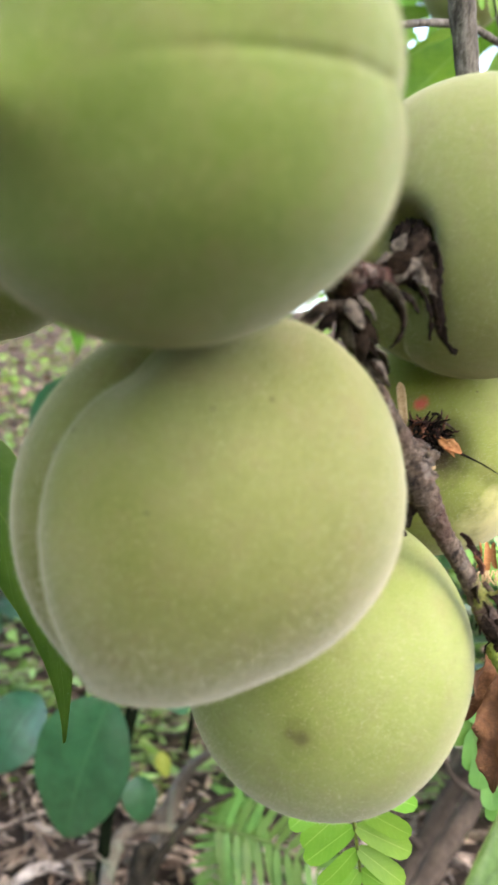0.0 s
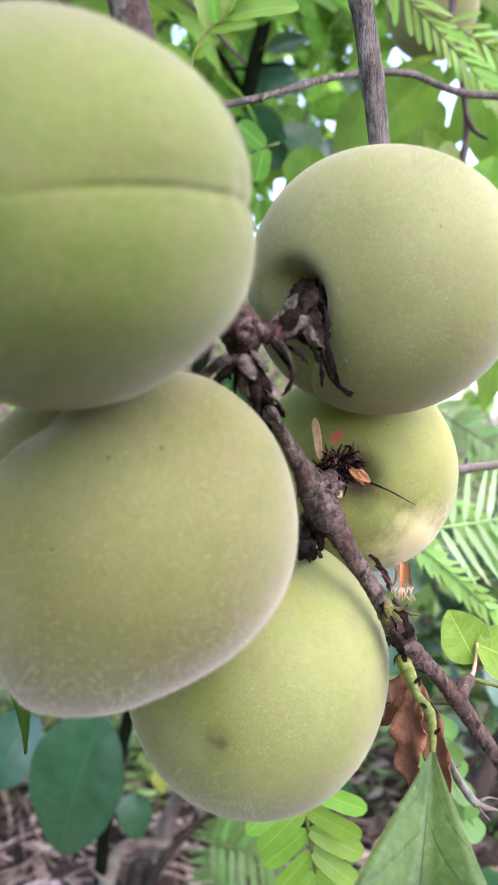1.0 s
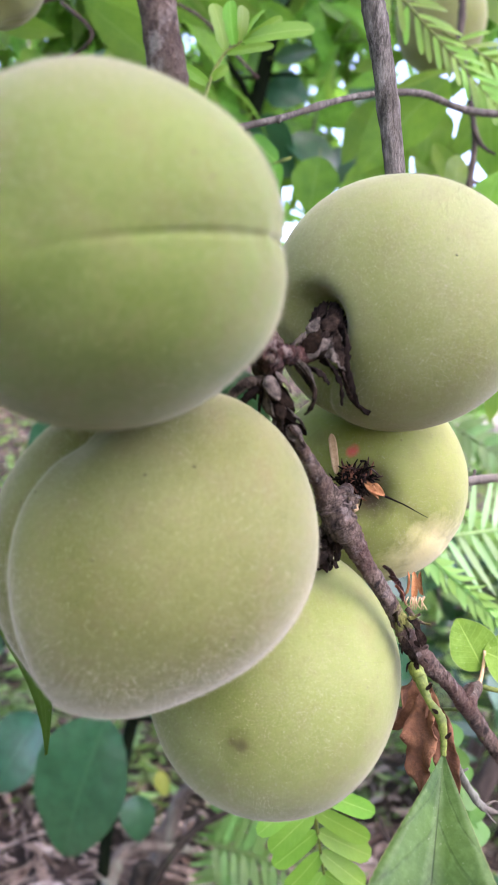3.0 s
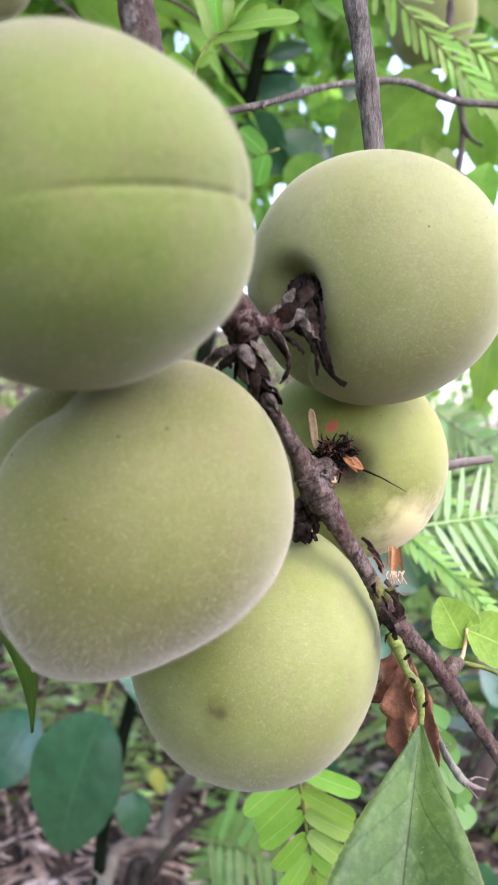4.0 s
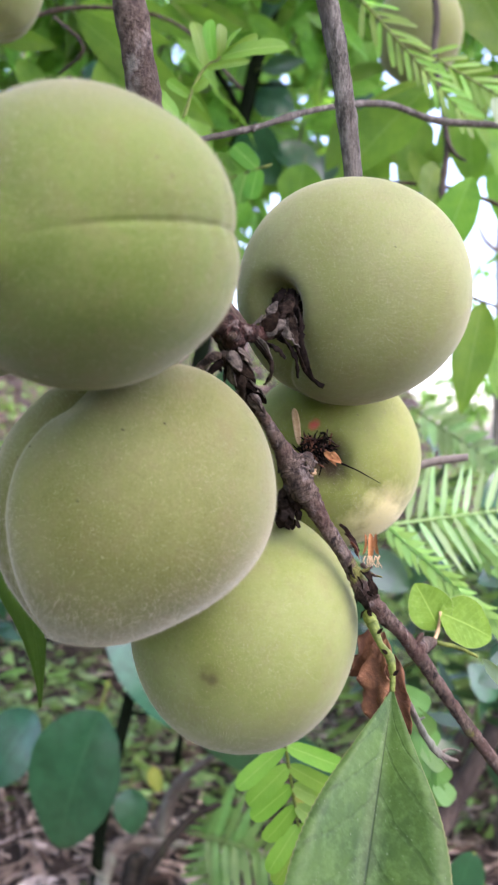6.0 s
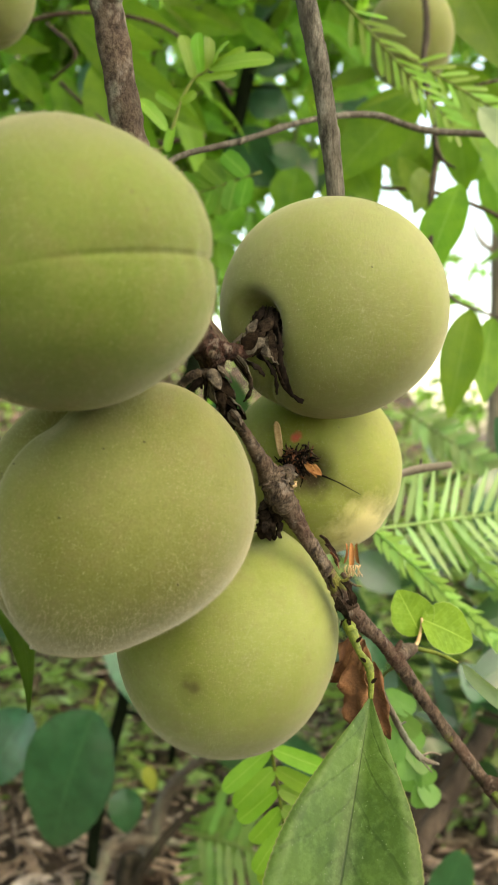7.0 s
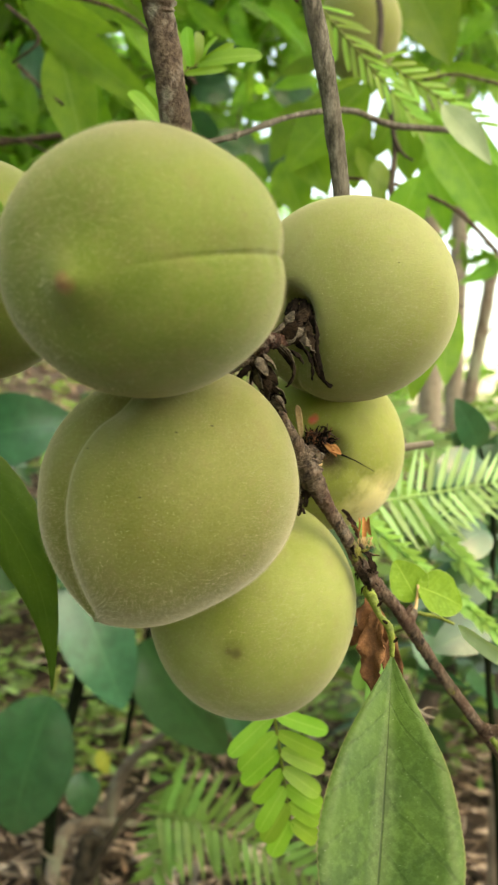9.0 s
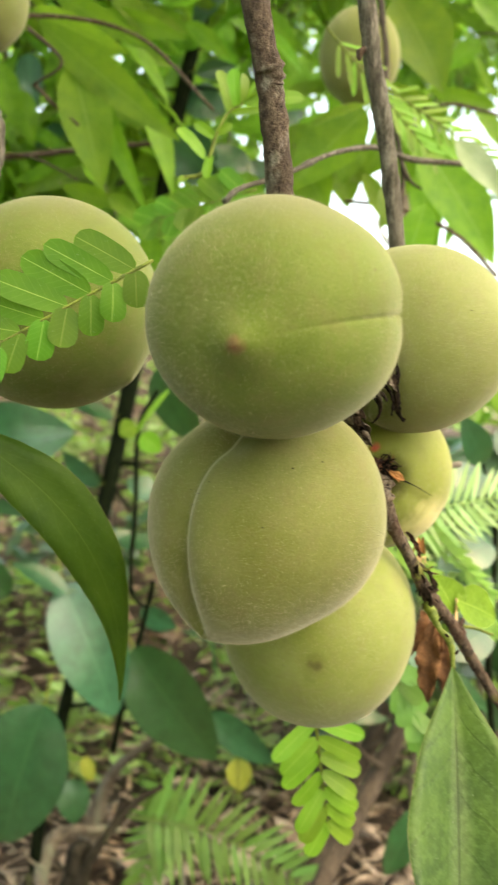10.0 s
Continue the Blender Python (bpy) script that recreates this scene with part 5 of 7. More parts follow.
pinnate(fern, (0.1556, 0.4600, 0.6506), (0.2210, 0.4400, 0.5806), 14, 0.0218, 0.0073, FERN_LEAF, FERN_LEAF, 0.0013, 55, 0.0000, "long", 0.05, 60, 0.35, 0.12, 1)
fern = thing("fern_frond", (-0.0696, 0.9500, 0.1543), "soft green fern frond low over the litter", "fern")
pinnate(fern, (-0.0696, 0.9500, 0.1543), (0.1694, 0.9000, 0.0846), 17, 0.0912, 0.0099, FERN_SHADED, FERN_SHADED, 0.0019, 80, 0.0100, "long", 0.12, 0, 0.45, 0.12, 1)
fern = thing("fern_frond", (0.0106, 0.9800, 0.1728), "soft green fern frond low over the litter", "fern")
pinnate(fern, (0.0106, 0.9800, 0.1728), (-0.0493, 0.9500, 0.0631), 13, 0.0708, 0.0094, FERN_SHADED, FERN_SHADED, 0.0020, 75, 0.0100, "long", 0.12, 0, 0.5, 0.12, 1)
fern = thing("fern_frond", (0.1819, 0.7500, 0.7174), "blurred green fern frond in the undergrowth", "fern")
pinnate(fern, (0.1819, 0.7500, 0.7174), (0.2871, 0.7500, 0.6502), 12, 0.0351, 0.0094, FERN_SHADED, FERN_SHADED, 0.0015, 60, 0.0000, "long", 0.12, 0, 0.35, 0.12, 1)
fern = thing("fern_frond", (0.1810, 0.4600, 0.6142), "bright narrow fern frond in the undergrowth", "fern")
pinnate(fern, (0.1810, 0.4600, 0.6142), (0.2197, 0.4600, 0.6389), 9, 0.0284, 0.0036, FERN_LEAF, FERN_LEAF, 0.0010, 85, 0.0000, "long", 0.12, 0, 0.35, 0.12, 1)
bough = thing("peach_bough", (-0.0475, 0.4200, 0.9497), "peach bough with long narrow hanging leaves", "bough")
part("stem", tube([(-0.2134, 0.7000, 0.9483), (-0.1332, 0.6800, 0.9519), (-0.0770, 0.6600, 0.9526), (-0.0120, 0.6200, 0.9463)], [0.0031, 0.0030, 0.0027, 0.0023], 8, 6, 0.12, 0), BARK, bough)
part("side_twig", tube([(-0.1102, 0.5000, 0.9801), (-0.0823, 0.4800, 0.9481), (-0.1059, 0.5000, 0.9400)], [0.0014, 0.0012, 0.0010], 8, 6, 0.12, 0), BARK, bough)
part("side_twig", tube([(-0.1647, 0.6000, 0.9237), (-0.1268, 0.6000, 0.9206), (-0.0853, 0.5800, 0.8968)], [0.0014, 0.0012, 0.0009], 8, 6, 0.12, 0), BARK, bough)
part("side_twig", tube([(-0.1166, 0.5500, 0.9613), (-0.0988, 0.5500, 0.9446), (-0.0810, 0.5500, 0.9312)], [0.0018, 0.0016, 0.0011], 8, 6, 0.12, 0), BARK, bough)
stalked(part("leaf", blade((-0.0885, 0.5600, 0.9859), (-0.0631, 0.5600, 0.8833), 0.0434, 0, 0.06, 0.25, "lance", 14, 0, 0.06, 2), PEACH_LEAF, bough), (-0.0885, 0.5600, 0.9859), (-0.0905, 0.5720, 1.0001), 0.0008, GREEN_STEM)
stalked(part("leaf", blade((-0.0827, 0.5880, 0.9974), (-0.0272, 0.5880, 0.8706), 0.0182, 20, 0.06, 0.25, "lance", 14, 0, 0.06, 2), PEACH_LEAF, bough), (-0.0827, 0.5880, 0.9974), (-0.0872, 0.6000, 1.0136), 0.0006, GREEN_STEM)
stalked(part("leaf", blade((-0.1146, 0.5600, 1.0149), (-0.0014, 0.5600, 0.9259), 0.0320, 30, 0.06, 0.25, "lance", 14, 0, 0.06, 2), PEACH_LEAF, bough), (-0.1146, 0.5600, 1.0149), (-0.1237, 0.5720, 1.0280), 0.0006, GREEN_STEM)
stalked(part("leaf", blade((-0.0352, 0.5880, 0.9725), (-0.0078, 0.5880, 0.8905), 0.0241, -25, 0.06, 0.25, "lance", 14, 0, 0.06, 2), PEACH_LEAF, bough), (-0.0352, 0.5880, 0.9725), (-0.0373, 0.6000, 0.9851), 0.0006, GREEN_STEM)
stalked(part("leaf", blade((-0.1312, 0.6160, 1.0550), (-0.0476, 0.6160, 1.0206), 0.0298, 60, 0.06, 0.25, "lance", 14, 0, 0.06, 2), PEACH_LEAF, bough), (-0.1312, 0.6160, 1.0550), (-0.1379, 0.6280, 1.0638), 0.0006, GREEN_STEM)
stalked(part("leaf", blade((-0.1914, 0.8400, 1.0778), (-0.1780, 0.8400, 1.0134), 0.0330, 20, 0.06, 0.25, "lance", 14, 0, 0.06, 2), PEACH_LEAF, bough), (-0.1914, 0.8400, 1.0778), (-0.1925, 0.8520, 1.0889), 0.0006, GREEN_STEM)
stalked(part("leaf", blade((-0.0666, 0.7000, 1.0789), (-0.0155, 0.7000, 1.0096), 0.0247, -30, 0.06, 0.25, "lance", 14, 0, 0.06, 2), PEACH_LEAF, bough), (-0.0666, 0.7000, 1.0789), (-0.0707, 0.7120, 1.0905), 0.0006, GREEN_STEM)
stalked(part("leaf", blade((-0.0924, 0.7700, 1.1367), (-0.0009, 0.7700, 1.1116), 0.0245, 40, 0.06, 0.25, "lance", 14, 0, 0.06, 2), PEACH_LEAF, bough), (-0.0924, 0.7700, 1.1367), (-0.0997, 0.7820, 1.1447), 0.0006, GREEN_STEM)
stalked(part("leaf", blade((-0.2174, 0.8400, 1.1088), (-0.1976, 0.8400, 1.0320), 0.0329, 0, 0.06, 0.25, "lance", 14, 0, 0.06, 2), PEACH_LEAF, bough), (-0.2174, 0.8400, 1.1088), (-0.2190, 0.8520, 1.1210), 0.0006, GREEN_STEM)
stalked(part("leaf", blade((-0.0680, 0.8400, 1.1231), (-0.0149, 0.8400, 1.1127), 0.0240, 0, 0.06, 0.25, "lance", 14, 0, 0.06, 2), PEACH_LEAF, bough), (-0.0680, 0.8400, 1.1231), (-0.0722, 0.8520, 1.1299), 0.0006, GREEN_STEM)
stalked(part("leaf", blade((-0.0873, 0.8400, 1.0829), (-0.0405, 0.8400, 1.0391), 0.0400, 30, 0.06, 0.25, "lance", 14, 0, 0.06, 2), PEACH_LEAF, bough), (-0.0873, 0.8400, 1.0829), (-0.0910, 0.8520, 1.0924), 0.0007, GREEN_STEM)
stalked(part("leaf", blade((-0.0677, 0.6300, 0.9005), (-0.0369, 0.6300, 0.8762), 0.0205, 0, 0.06, 0.25, "lance", 14, 0, 0.06, 2), PEACH_LEAF, bough), (-0.0677, 0.6300, 0.9005), (-0.0701, 0.6420, 0.9084), 0.0006, GREEN_STEM)
stalked(part("leaf", blade((-0.1204, 0.7000, 0.9273), (-0.0534, 0.7000, 0.9076), 0.0203, 30, 0.06, 0.25, "lance", 14, 0, 0.06, 2), PEACH_LEAF, bough), (-0.1204, 0.7000, 0.9273), (-0.1257, 0.7120, 0.9348), 0.0006, GREEN_STEM)
bough = thing("peach_bough", (0.1613, 0.5000, 0.9407), "sunlit peach bough with large drooping leaves", "bough")
part("stem", tube([(0.2132, 0.6000, 0.9787), (0.2388, 0.6000, 0.9839), (0.2647, 0.6000, 0.9796), (0.2909, 0.6000, 0.9734)], [0.0013, 0.0015, 0.0015, 0.0015], 8, 6, 0.12, 0), BARK, bough)
part("stem", tube([(0.1360, 0.5600, 0.8828), (0.1718, 0.5500, 0.8767), (0.2021, 0.5400, 0.8641), (0.2272, 0.5300, 0.8467), (0.2519, 0.5200, 0.8163)], [0.0014, 0.0016, 0.0016, 0.0018, 0.0018], 8, 6, 0.12, 0), BARK, bough)
stalked(part("leaf", blade((0.1731, 0.6440, 0.9983), (0.1161, 0.6440, 0.9732), 0.0138, 20, 0.06, 0.25, "lance", 14, 0, 0.06, 2), PEACH_LEAF, bough), (0.1731, 0.6440, 0.9983), (0.1777, 0.6560, 1.0064), 0.0006, GREEN_STEM)
stalked(part("leaf", blade((0.1785, 0.6720, 1.0046), (0.0992, 0.6720, 0.9193), 0.0581, 0, 0.06, 0.25, "lance", 14, 0, 0.06, 2), PEACH_LEAF, bough), (0.1785, 0.6720, 1.0046), (0.1848, 0.6840, 1.0175), 0.0010, GREEN_STEM)
stalked(part("leaf", blade((0.2184, 0.7280, 1.1494), (0.2728, 0.7280, 1.0495), 0.0747, 10, 0.06, 0.25, "lance", 14, 0, 0.06, 2), PEACH_LEAF, bough), (0.2184, 0.7280, 1.1494), (0.2141, 0.7400, 1.1634), 0.0013, GREEN_STEM)
stalked(part("leaf", blade((0.2075, 0.7000, 1.0429), (0.2736, 0.7000, 0.9975), 0.0231, 30, 0.06, 0.25, "lance", 14, 0, 0.06, 2), PEACH_LEAF, bough), (0.2075, 0.7000, 1.0429), (0.2022, 0.7120, 1.0525), 0.0006, GREEN_STEM)
stalked(part("leaf", blade((0.2071, 0.7000, 1.0116), (0.2420, 0.7000, 0.9589), 0.0231, -20, 0.06, 0.25, "lance", 14, 0, 0.06, 2), PEACH_LEAF, bough), (0.2071, 0.7000, 1.0116), (0.2043, 0.7120, 1.0218), 0.0006, GREEN_STEM)
stalked(part("leaf", blade((0.2596, 0.7840, 1.0252), (0.3563, 0.7840, 0.8815), 0.0712, 10, 0.06, 0.25, "lance", 14, 0, 0.06, 2), PEACH_LEAF, bough), (0.2596, 0.7840, 1.0252), (0.2519, 0.7960, 1.0427), 0.0013, GREEN_STEM)
stalked(part("leaf", blade((0.2203, 0.5880, 0.9483), (0.2828, 0.5880, 0.8993), 0.0229, 0, 0.06, 0.25, "lance", 14, 0, 0.06, 2), PEACH_LEAF, bough), (0.2203, 0.5880, 0.9483), (0.2153, 0.6000, 0.9582), 0.0006, GREEN_STEM)
stalked(part("leaf", blade((0.3413, 0.8400, 1.2185), (0.3886, 0.8400, 1.1672), 0.0412, 0, 0.06, 0.25, "lance", 14, 0, 0.06, 2), PEACH_LEAF, bough), (0.3413, 0.8400, 1.2185), (0.3375, 0.8520, 1.2286), 0.0007, GREEN_STEM)
stalked(part("leaf", blade((0.1432, 0.7700, 1.0518), (0.0932, 0.7700, 1.0402), 0.0225, 0, 0.06, 0.25, "lance", 14, 0, 0.06, 2), PEACH_LEAF, bough), (0.1432, 0.7700, 1.0518), (0.1472, 0.7820, 1.0587), 0.0006, GREEN_STEM)
stalked(part("leaf", blade((0.1749, 0.8400, 1.0690), (0.1143, 0.8400, 1.0261), 0.0271, 30, 0.06, 0.25, "lance", 14, 0, 0.06, 2), PEACH_LEAF, bough), (0.1749, 0.8400, 1.0690), (0.1798, 0.8520, 1.0784), 0.0006, GREEN_STEM)
stalked(part("leaf", blade((0.2644, 0.8400, 1.0866), (0.2112, 0.8400, 0.9898), 0.0478, -20, 0.06, 0.25, "lance", 14, 0, 0.06, 2), PEACH_LEAF, bough), (0.2644, 0.8400, 1.0866), (0.2687, 0.8520, 1.1004), 0.0009, GREEN_STEM)
stalked(part("leaf", blade((0.2920, 0.8400, 1.1014), (0.3769, 0.8400, 1.0852), 0.0206, 40, 0.06, 0.25, "lance", 14, 0, 0.06, 2), PEACH_LEAF, bough), (0.2920, 0.8400, 1.1014), (0.2852, 0.8520, 1.1087), 0.0006, GREEN_STEM)
stalked(part("leaf", blade((0.3486, 0.8400, 1.0839), (0.3929, 0.8400, 1.0245), 0.0276, 0, 0.06, 0.25, "lance", 14, 0, 0.06, 2), PEACH_LEAF, bough), (0.3486, 0.8400, 1.0839), (0.3451, 0.8520, 1.0946), 0.0006, GREEN_STEM)
stalked(part("leaf", blade((0.2885, 0.8680, 1.0227), (0.3132, 0.8680, 0.9111), 0.0426, 20, 0.06, 0.25, "lance", 14, 0, 0.06, 2), PEACH_LEAF, bough), (0.2885, 0.8680, 1.0227), (0.2866, 0.8800, 1.0376), 0.0008, GREEN_STEM)
stalked(part("leaf", blade((0.2944, 0.8400, 1.0068), (0.2533, 0.8400, 0.9746), 0.0206, 0, 0.06, 0.25, "lance", 14, 0, 0.06, 2), PEACH_LEAF, bough), (0.2944, 0.8400, 1.0068), (0.2977, 0.8520, 1.0153), 0.0006, GREEN_STEM)
stalked(part("leaf", blade((0.1831, 0.8400, 1.0089), (0.1947, 0.8400, 0.9554), 0.0409, 0, 0.06, 0.25, "lance", 14, 0, 0.06, 2), PEACH_LEAF, bough), (0.1831, 0.8400, 1.0089), (0.1822, 0.8520, 1.0192), 0.0007, GREEN_STEM)
stalked(part("leaf", blade((0.2166, 0.8680, 1.0301), (0.1963, 0.8680, 0.9806), 0.0387, 10, 0.06, 0.25, "lance", 14, 0, 0.06, 2), PEACH_LEAF, bough), (0.2166, 0.8680, 1.0301), (0.2182, 0.8800, 1.0400), 0.0007, GREEN_STEM)
stalked(part("leaf", blade((0.3788, 0.8400, 0.7757), (0.4029, 0.8400, 0.6924), 0.0420, 0, 0.06, 0.25, "lance", 14, 0, 0.06, 2), PEACH_LEAF, bough), (0.3788, 0.8400, 0.7757), (0.3769, 0.8520, 0.7884), 0.0008, GREEN_STEM)
stalked(part("leaf", blade((0.3639, 0.8680, 1.1797), (0.3217, 0.8680, 1.1358), 0.0283, 0, 0.06, 0.25, "lance", 14, 0, 0.06, 2), PEACH_LEAF, bough), (0.3639, 0.8680, 1.1797), (0.3673, 0.8800, 1.1892), 0.0006, GREEN_STEM)
stalked(part("leaf", blade((0.1003, 0.8680, 1.1996), (0.1297, 0.8680, 1.1261), 0.0347, 20, 0.06, 0.25, "lance", 14, 0, 0.06, 2), PEACH_LEAF, bough), (0.1003, 0.8680, 1.1996), (0.0980, 0.8800, 1.2115), 0.0006, GREEN_STEM)
stalked(part("leaf", blade((0.1433, 0.8680, 1.1473), (0.1162, 0.8680, 1.0980), 0.0348, -20, 0.06, 0.25, "lance", 14, 0, 0.06, 2), PEACH_LEAF, bough), (0.1433, 0.8680, 1.1473), (0.1455, 0.8800, 1.1573), 0.0006, GREEN_STEM)
stalked(part("leaf", blade((0.1140, 0.7000, 0.9700), (0.1460, 0.7000, 0.9090), 0.0460, 15, 0.06, 0.25, "lance", 14, 0, 0.06, 2), PEACH_LEAF, bough), (0.1140, 0.7000, 0.9700), (0.1100, 0.7120, 0.9830), 0.0006, GREEN_STEM)
stalked(part("leaf", blade((0.1760, 0.7500, 1.0180), (0.1690, 0.7500, 0.9560), 0.0500, -10, 0.06, 0.25, "lance", 14, 0, 0.06, 2), PEACH_LEAF, bough), (0.1760, 0.7500, 1.0180), (0.1790, 0.7620, 1.0310), 0.0006, GREEN_STEM)
stalked(part("leaf", blade((0.1360, 0.7200, 1.0060), (0.0890, 0.7200, 0.9460), 0.0460, 10, 0.06, 0.25, "lance", 14, 0, 0.06, 2), PEACH_LEAF, bough), (0.1360, 0.7200, 1.0060), (0.1430, 0.7320, 1.0190), 0.0006, GREEN_STEM)
stalked(part("leaf", blade((0.2410, 0.8000, 1.0310), (0.2500, 0.8000, 0.9530), 0.0440, 20, 0.06, 0.25, "lance", 14, 0, 0.06, 2), PEACH_LEAF, bough), (0.2410, 0.8000, 1.0310), (0.2420, 0.8120, 1.0440), 0.0006, GREEN_STEM)
stalked(part("leaf", blade((0.0680, 0.7500, 0.9650), (0.0580, 0.7500, 0.9050), 0.0500, 0, 0.06, 0.25, "lance", 14, 0, 0.06, 2), PEACH_LEAF, bough), (0.0680, 0.7500, 0.9650), (0.0690, 0.7620, 0.9770), 0.0006, GREEN_STEM)
bough = thing("peach_bough", (-0.0468, 0.5000, 0.9618), "shaded peach bough with overlapping narrow leaves", "bough")
part("stem", tube([(-0.1946, 0.5500, 0.9885), (-0.1198, 0.5500, 1.0144), (-0.0367, 0.5500, 1.0039), (0.0246, 0.5000, 0.9282)], [0.0021, 0.0018, 0.0016, 0.0012], 8, 6, 0.12, 0), BARK, bough)
stalked(part("leaf", blade((-0.1320, 0.7000, 1.1170), (-0.0334, 0.7000, 1.0647), 0.0248, 40, 0.06, 0.25, "lance", 14, 0, 0.06, 2), PEACH_LEAF, bough), (-0.1320, 0.7000, 1.1170), (-0.1399, 0.7120, 1.1272), 0.0006, GREEN_STEM)
stalked(part("leaf", blade((-0.0837, 0.7700, 1.1675), (-0.0386, 0.7700, 1.1055), 0.0308, 0, 0.06, 0.25, "lance", 14, 0, 0.06, 2), PEACH_LEAF, bough), (-0.0837, 0.7700, 1.1675), (-0.0874, 0.7820, 1.1785), 0.0006, GREEN_STEM)
stalked(part("leaf", blade((-0.0774, 0.8400, 1.1812), (-0.0028, 0.8400, 1.1532), 0.0240, 20, 0.06, 0.25, "lance", 14, 0, 0.06, 2), PEACH_LEAF, bough), (-0.0774, 0.8400, 1.1812), (-0.0834, 0.8520, 1.1894), 0.0006, GREEN_STEM)
stalked(part("leaf", blade((-0.0032, 0.8400, 1.1664), (0.0509, 0.8400, 1.1260), 0.0238, 30, 0.06, 0.25, "lance", 14, 0, 0.06, 2), PEACH_LEAF, bough), (-0.0032, 0.8400, 1.1664), (-0.0075, 0.8520, 1.1757), 0.0006, GREEN_STEM)
stalked(part("leaf", blade((-0.2425, 0.7000, 1.0738), (-0.1773, 0.7000, 1.0614), 0.0229, 30, 0.06, 0.25, "lance", 14, 0, 0.06, 2), PEACH_LEAF, bough), (-0.2425, 0.7000, 1.0738), (-0.2477, 0.7120, 1.0808), 0.0006, GREEN_STEM)
stalked(part("leaf", blade((-0.2470, 0.7700, 1.0841), (-0.2072, 0.7700, 1.0338), 0.0288, 0, 0.06, 0.25, "lance", 14, 0, 0.06, 2), PEACH_LEAF, bough), (-0.2470, 0.7700, 1.0841), (-0.2502, 0.7820, 1.0941), 0.0006, GREEN_STEM)
stalked(part("leaf", blade((-0.2989, 0.8400, 1.1994), (-0.2421, 0.8400, 1.1712), 0.0204, 20, 0.06, 0.25, "lance", 14, 0, 0.06, 2), PEACH_LEAF, bough), (-0.2989, 0.8400, 1.1994), (-0.3034, 0.8520, 1.2077), 0.0006, GREEN_STEM)
stalked(part("leaf", blade((0.0762, 0.8400, 1.1648), (0.1364, 0.8400, 1.1116), 0.0394, -30, 0.06, 0.25, "lance", 14, 0, 0.06, 2), PEACH_LEAF, bough), (0.0762, 0.8400, 1.1648), (0.0714, 0.8520, 1.1751), 0.0007, GREEN_STEM)
stalked(part("leaf", blade((0.0961, 0.7000, 1.0240), (0.1558, 0.7000, 1.0397), 0.0187, 0, 0.06, 0.25, "lance", 14, 0, 0.06, 2), PEACH_LEAF, bough), (0.0961, 0.7000, 1.0240), (0.0913, 0.7120, 1.0288), 0.0006, GREEN_STEM)
stalked(part("leaf", blade((0.1073, 0.8400, 0.9876), (0.1352, 0.8400, 0.9221), 0.0526, 10, 0.06, 0.25, "lance", 14, 0, 0.06, 2), PEACH_LEAF, bough), (0.1073, 0.8400, 0.9876), (0.1050, 0.8520, 0.9989), 0.0009, GREEN_STEM)
stalked(part("leaf", blade((0.1388, 0.8400, 1.0267), (0.2237, 0.8400, 0.9873), 0.0392, 20, 0.06, 0.25, "lance", 14, 0, 0.06, 2), PEACH_LEAF, bough), (0.1388, 0.8400, 1.0267), (0.1320, 0.8520, 1.0359), 0.0007, GREEN_STEM)
stalked(part("leaf", blade((0.0821, 0.9800, 0.9653), (0.1420, 0.9800, 0.9959), 0.0305, 0, 0.06, 0.25, "lance", 14, 0, 0.06, 2), PEACH_LEAF, bough), (0.0821, 0.9800, 0.9653), (0.0773, 0.9920, 0.9689), 0.0006, GREEN_STEM)
stalked(part("leaf", blade((0.0024, 0.8400, 0.9547), (-0.0234, 0.8400, 0.9148), 0.0400, 0, 0.06, 0.25, "lance", 14, 0, 0.06, 2), PEACH_LEAF, bough), (0.0024, 0.8400, 0.9547), (0.0044, 0.8520, 0.9639), 0.0007, GREEN_STEM)
def tuft(parent, centre, way, count, length, spread, radius, seed, kinds):
    """Short dry fibres bristling from one place, each a part."""
    rng = random.Random(seed)
    centre, way = Vector(centre), Vector(way).normalized()
    for k in range(count):
        d = (way + Vector((rng.gauss(0, spread), rng.gauss(0, 0.5 * spread), rng.gauss(0, spread)))).normalized() * length * rng.uniform(0.5, 1.2)
        b = centre + Vector((rng.gauss(0, 0.0018), rng.gauss(0, 0.0006), rng.gauss(0, 0.0017)))
        bow = Vector((rng.uniform(-1, 1), rng.uniform(-1, 0.2), rng.uniform(-1, 1))) * length * 0.2
        part("dry_sepal", tube([b, b + d * 0.5 + bow, b + d], [radius, radius * 0.7, radius * 0.3], 6, 4, 0.4, 0), kinds[k % len(kinds)], parent)


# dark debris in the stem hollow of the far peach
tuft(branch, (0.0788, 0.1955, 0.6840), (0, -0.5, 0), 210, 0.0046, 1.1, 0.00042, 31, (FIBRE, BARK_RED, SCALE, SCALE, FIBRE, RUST))
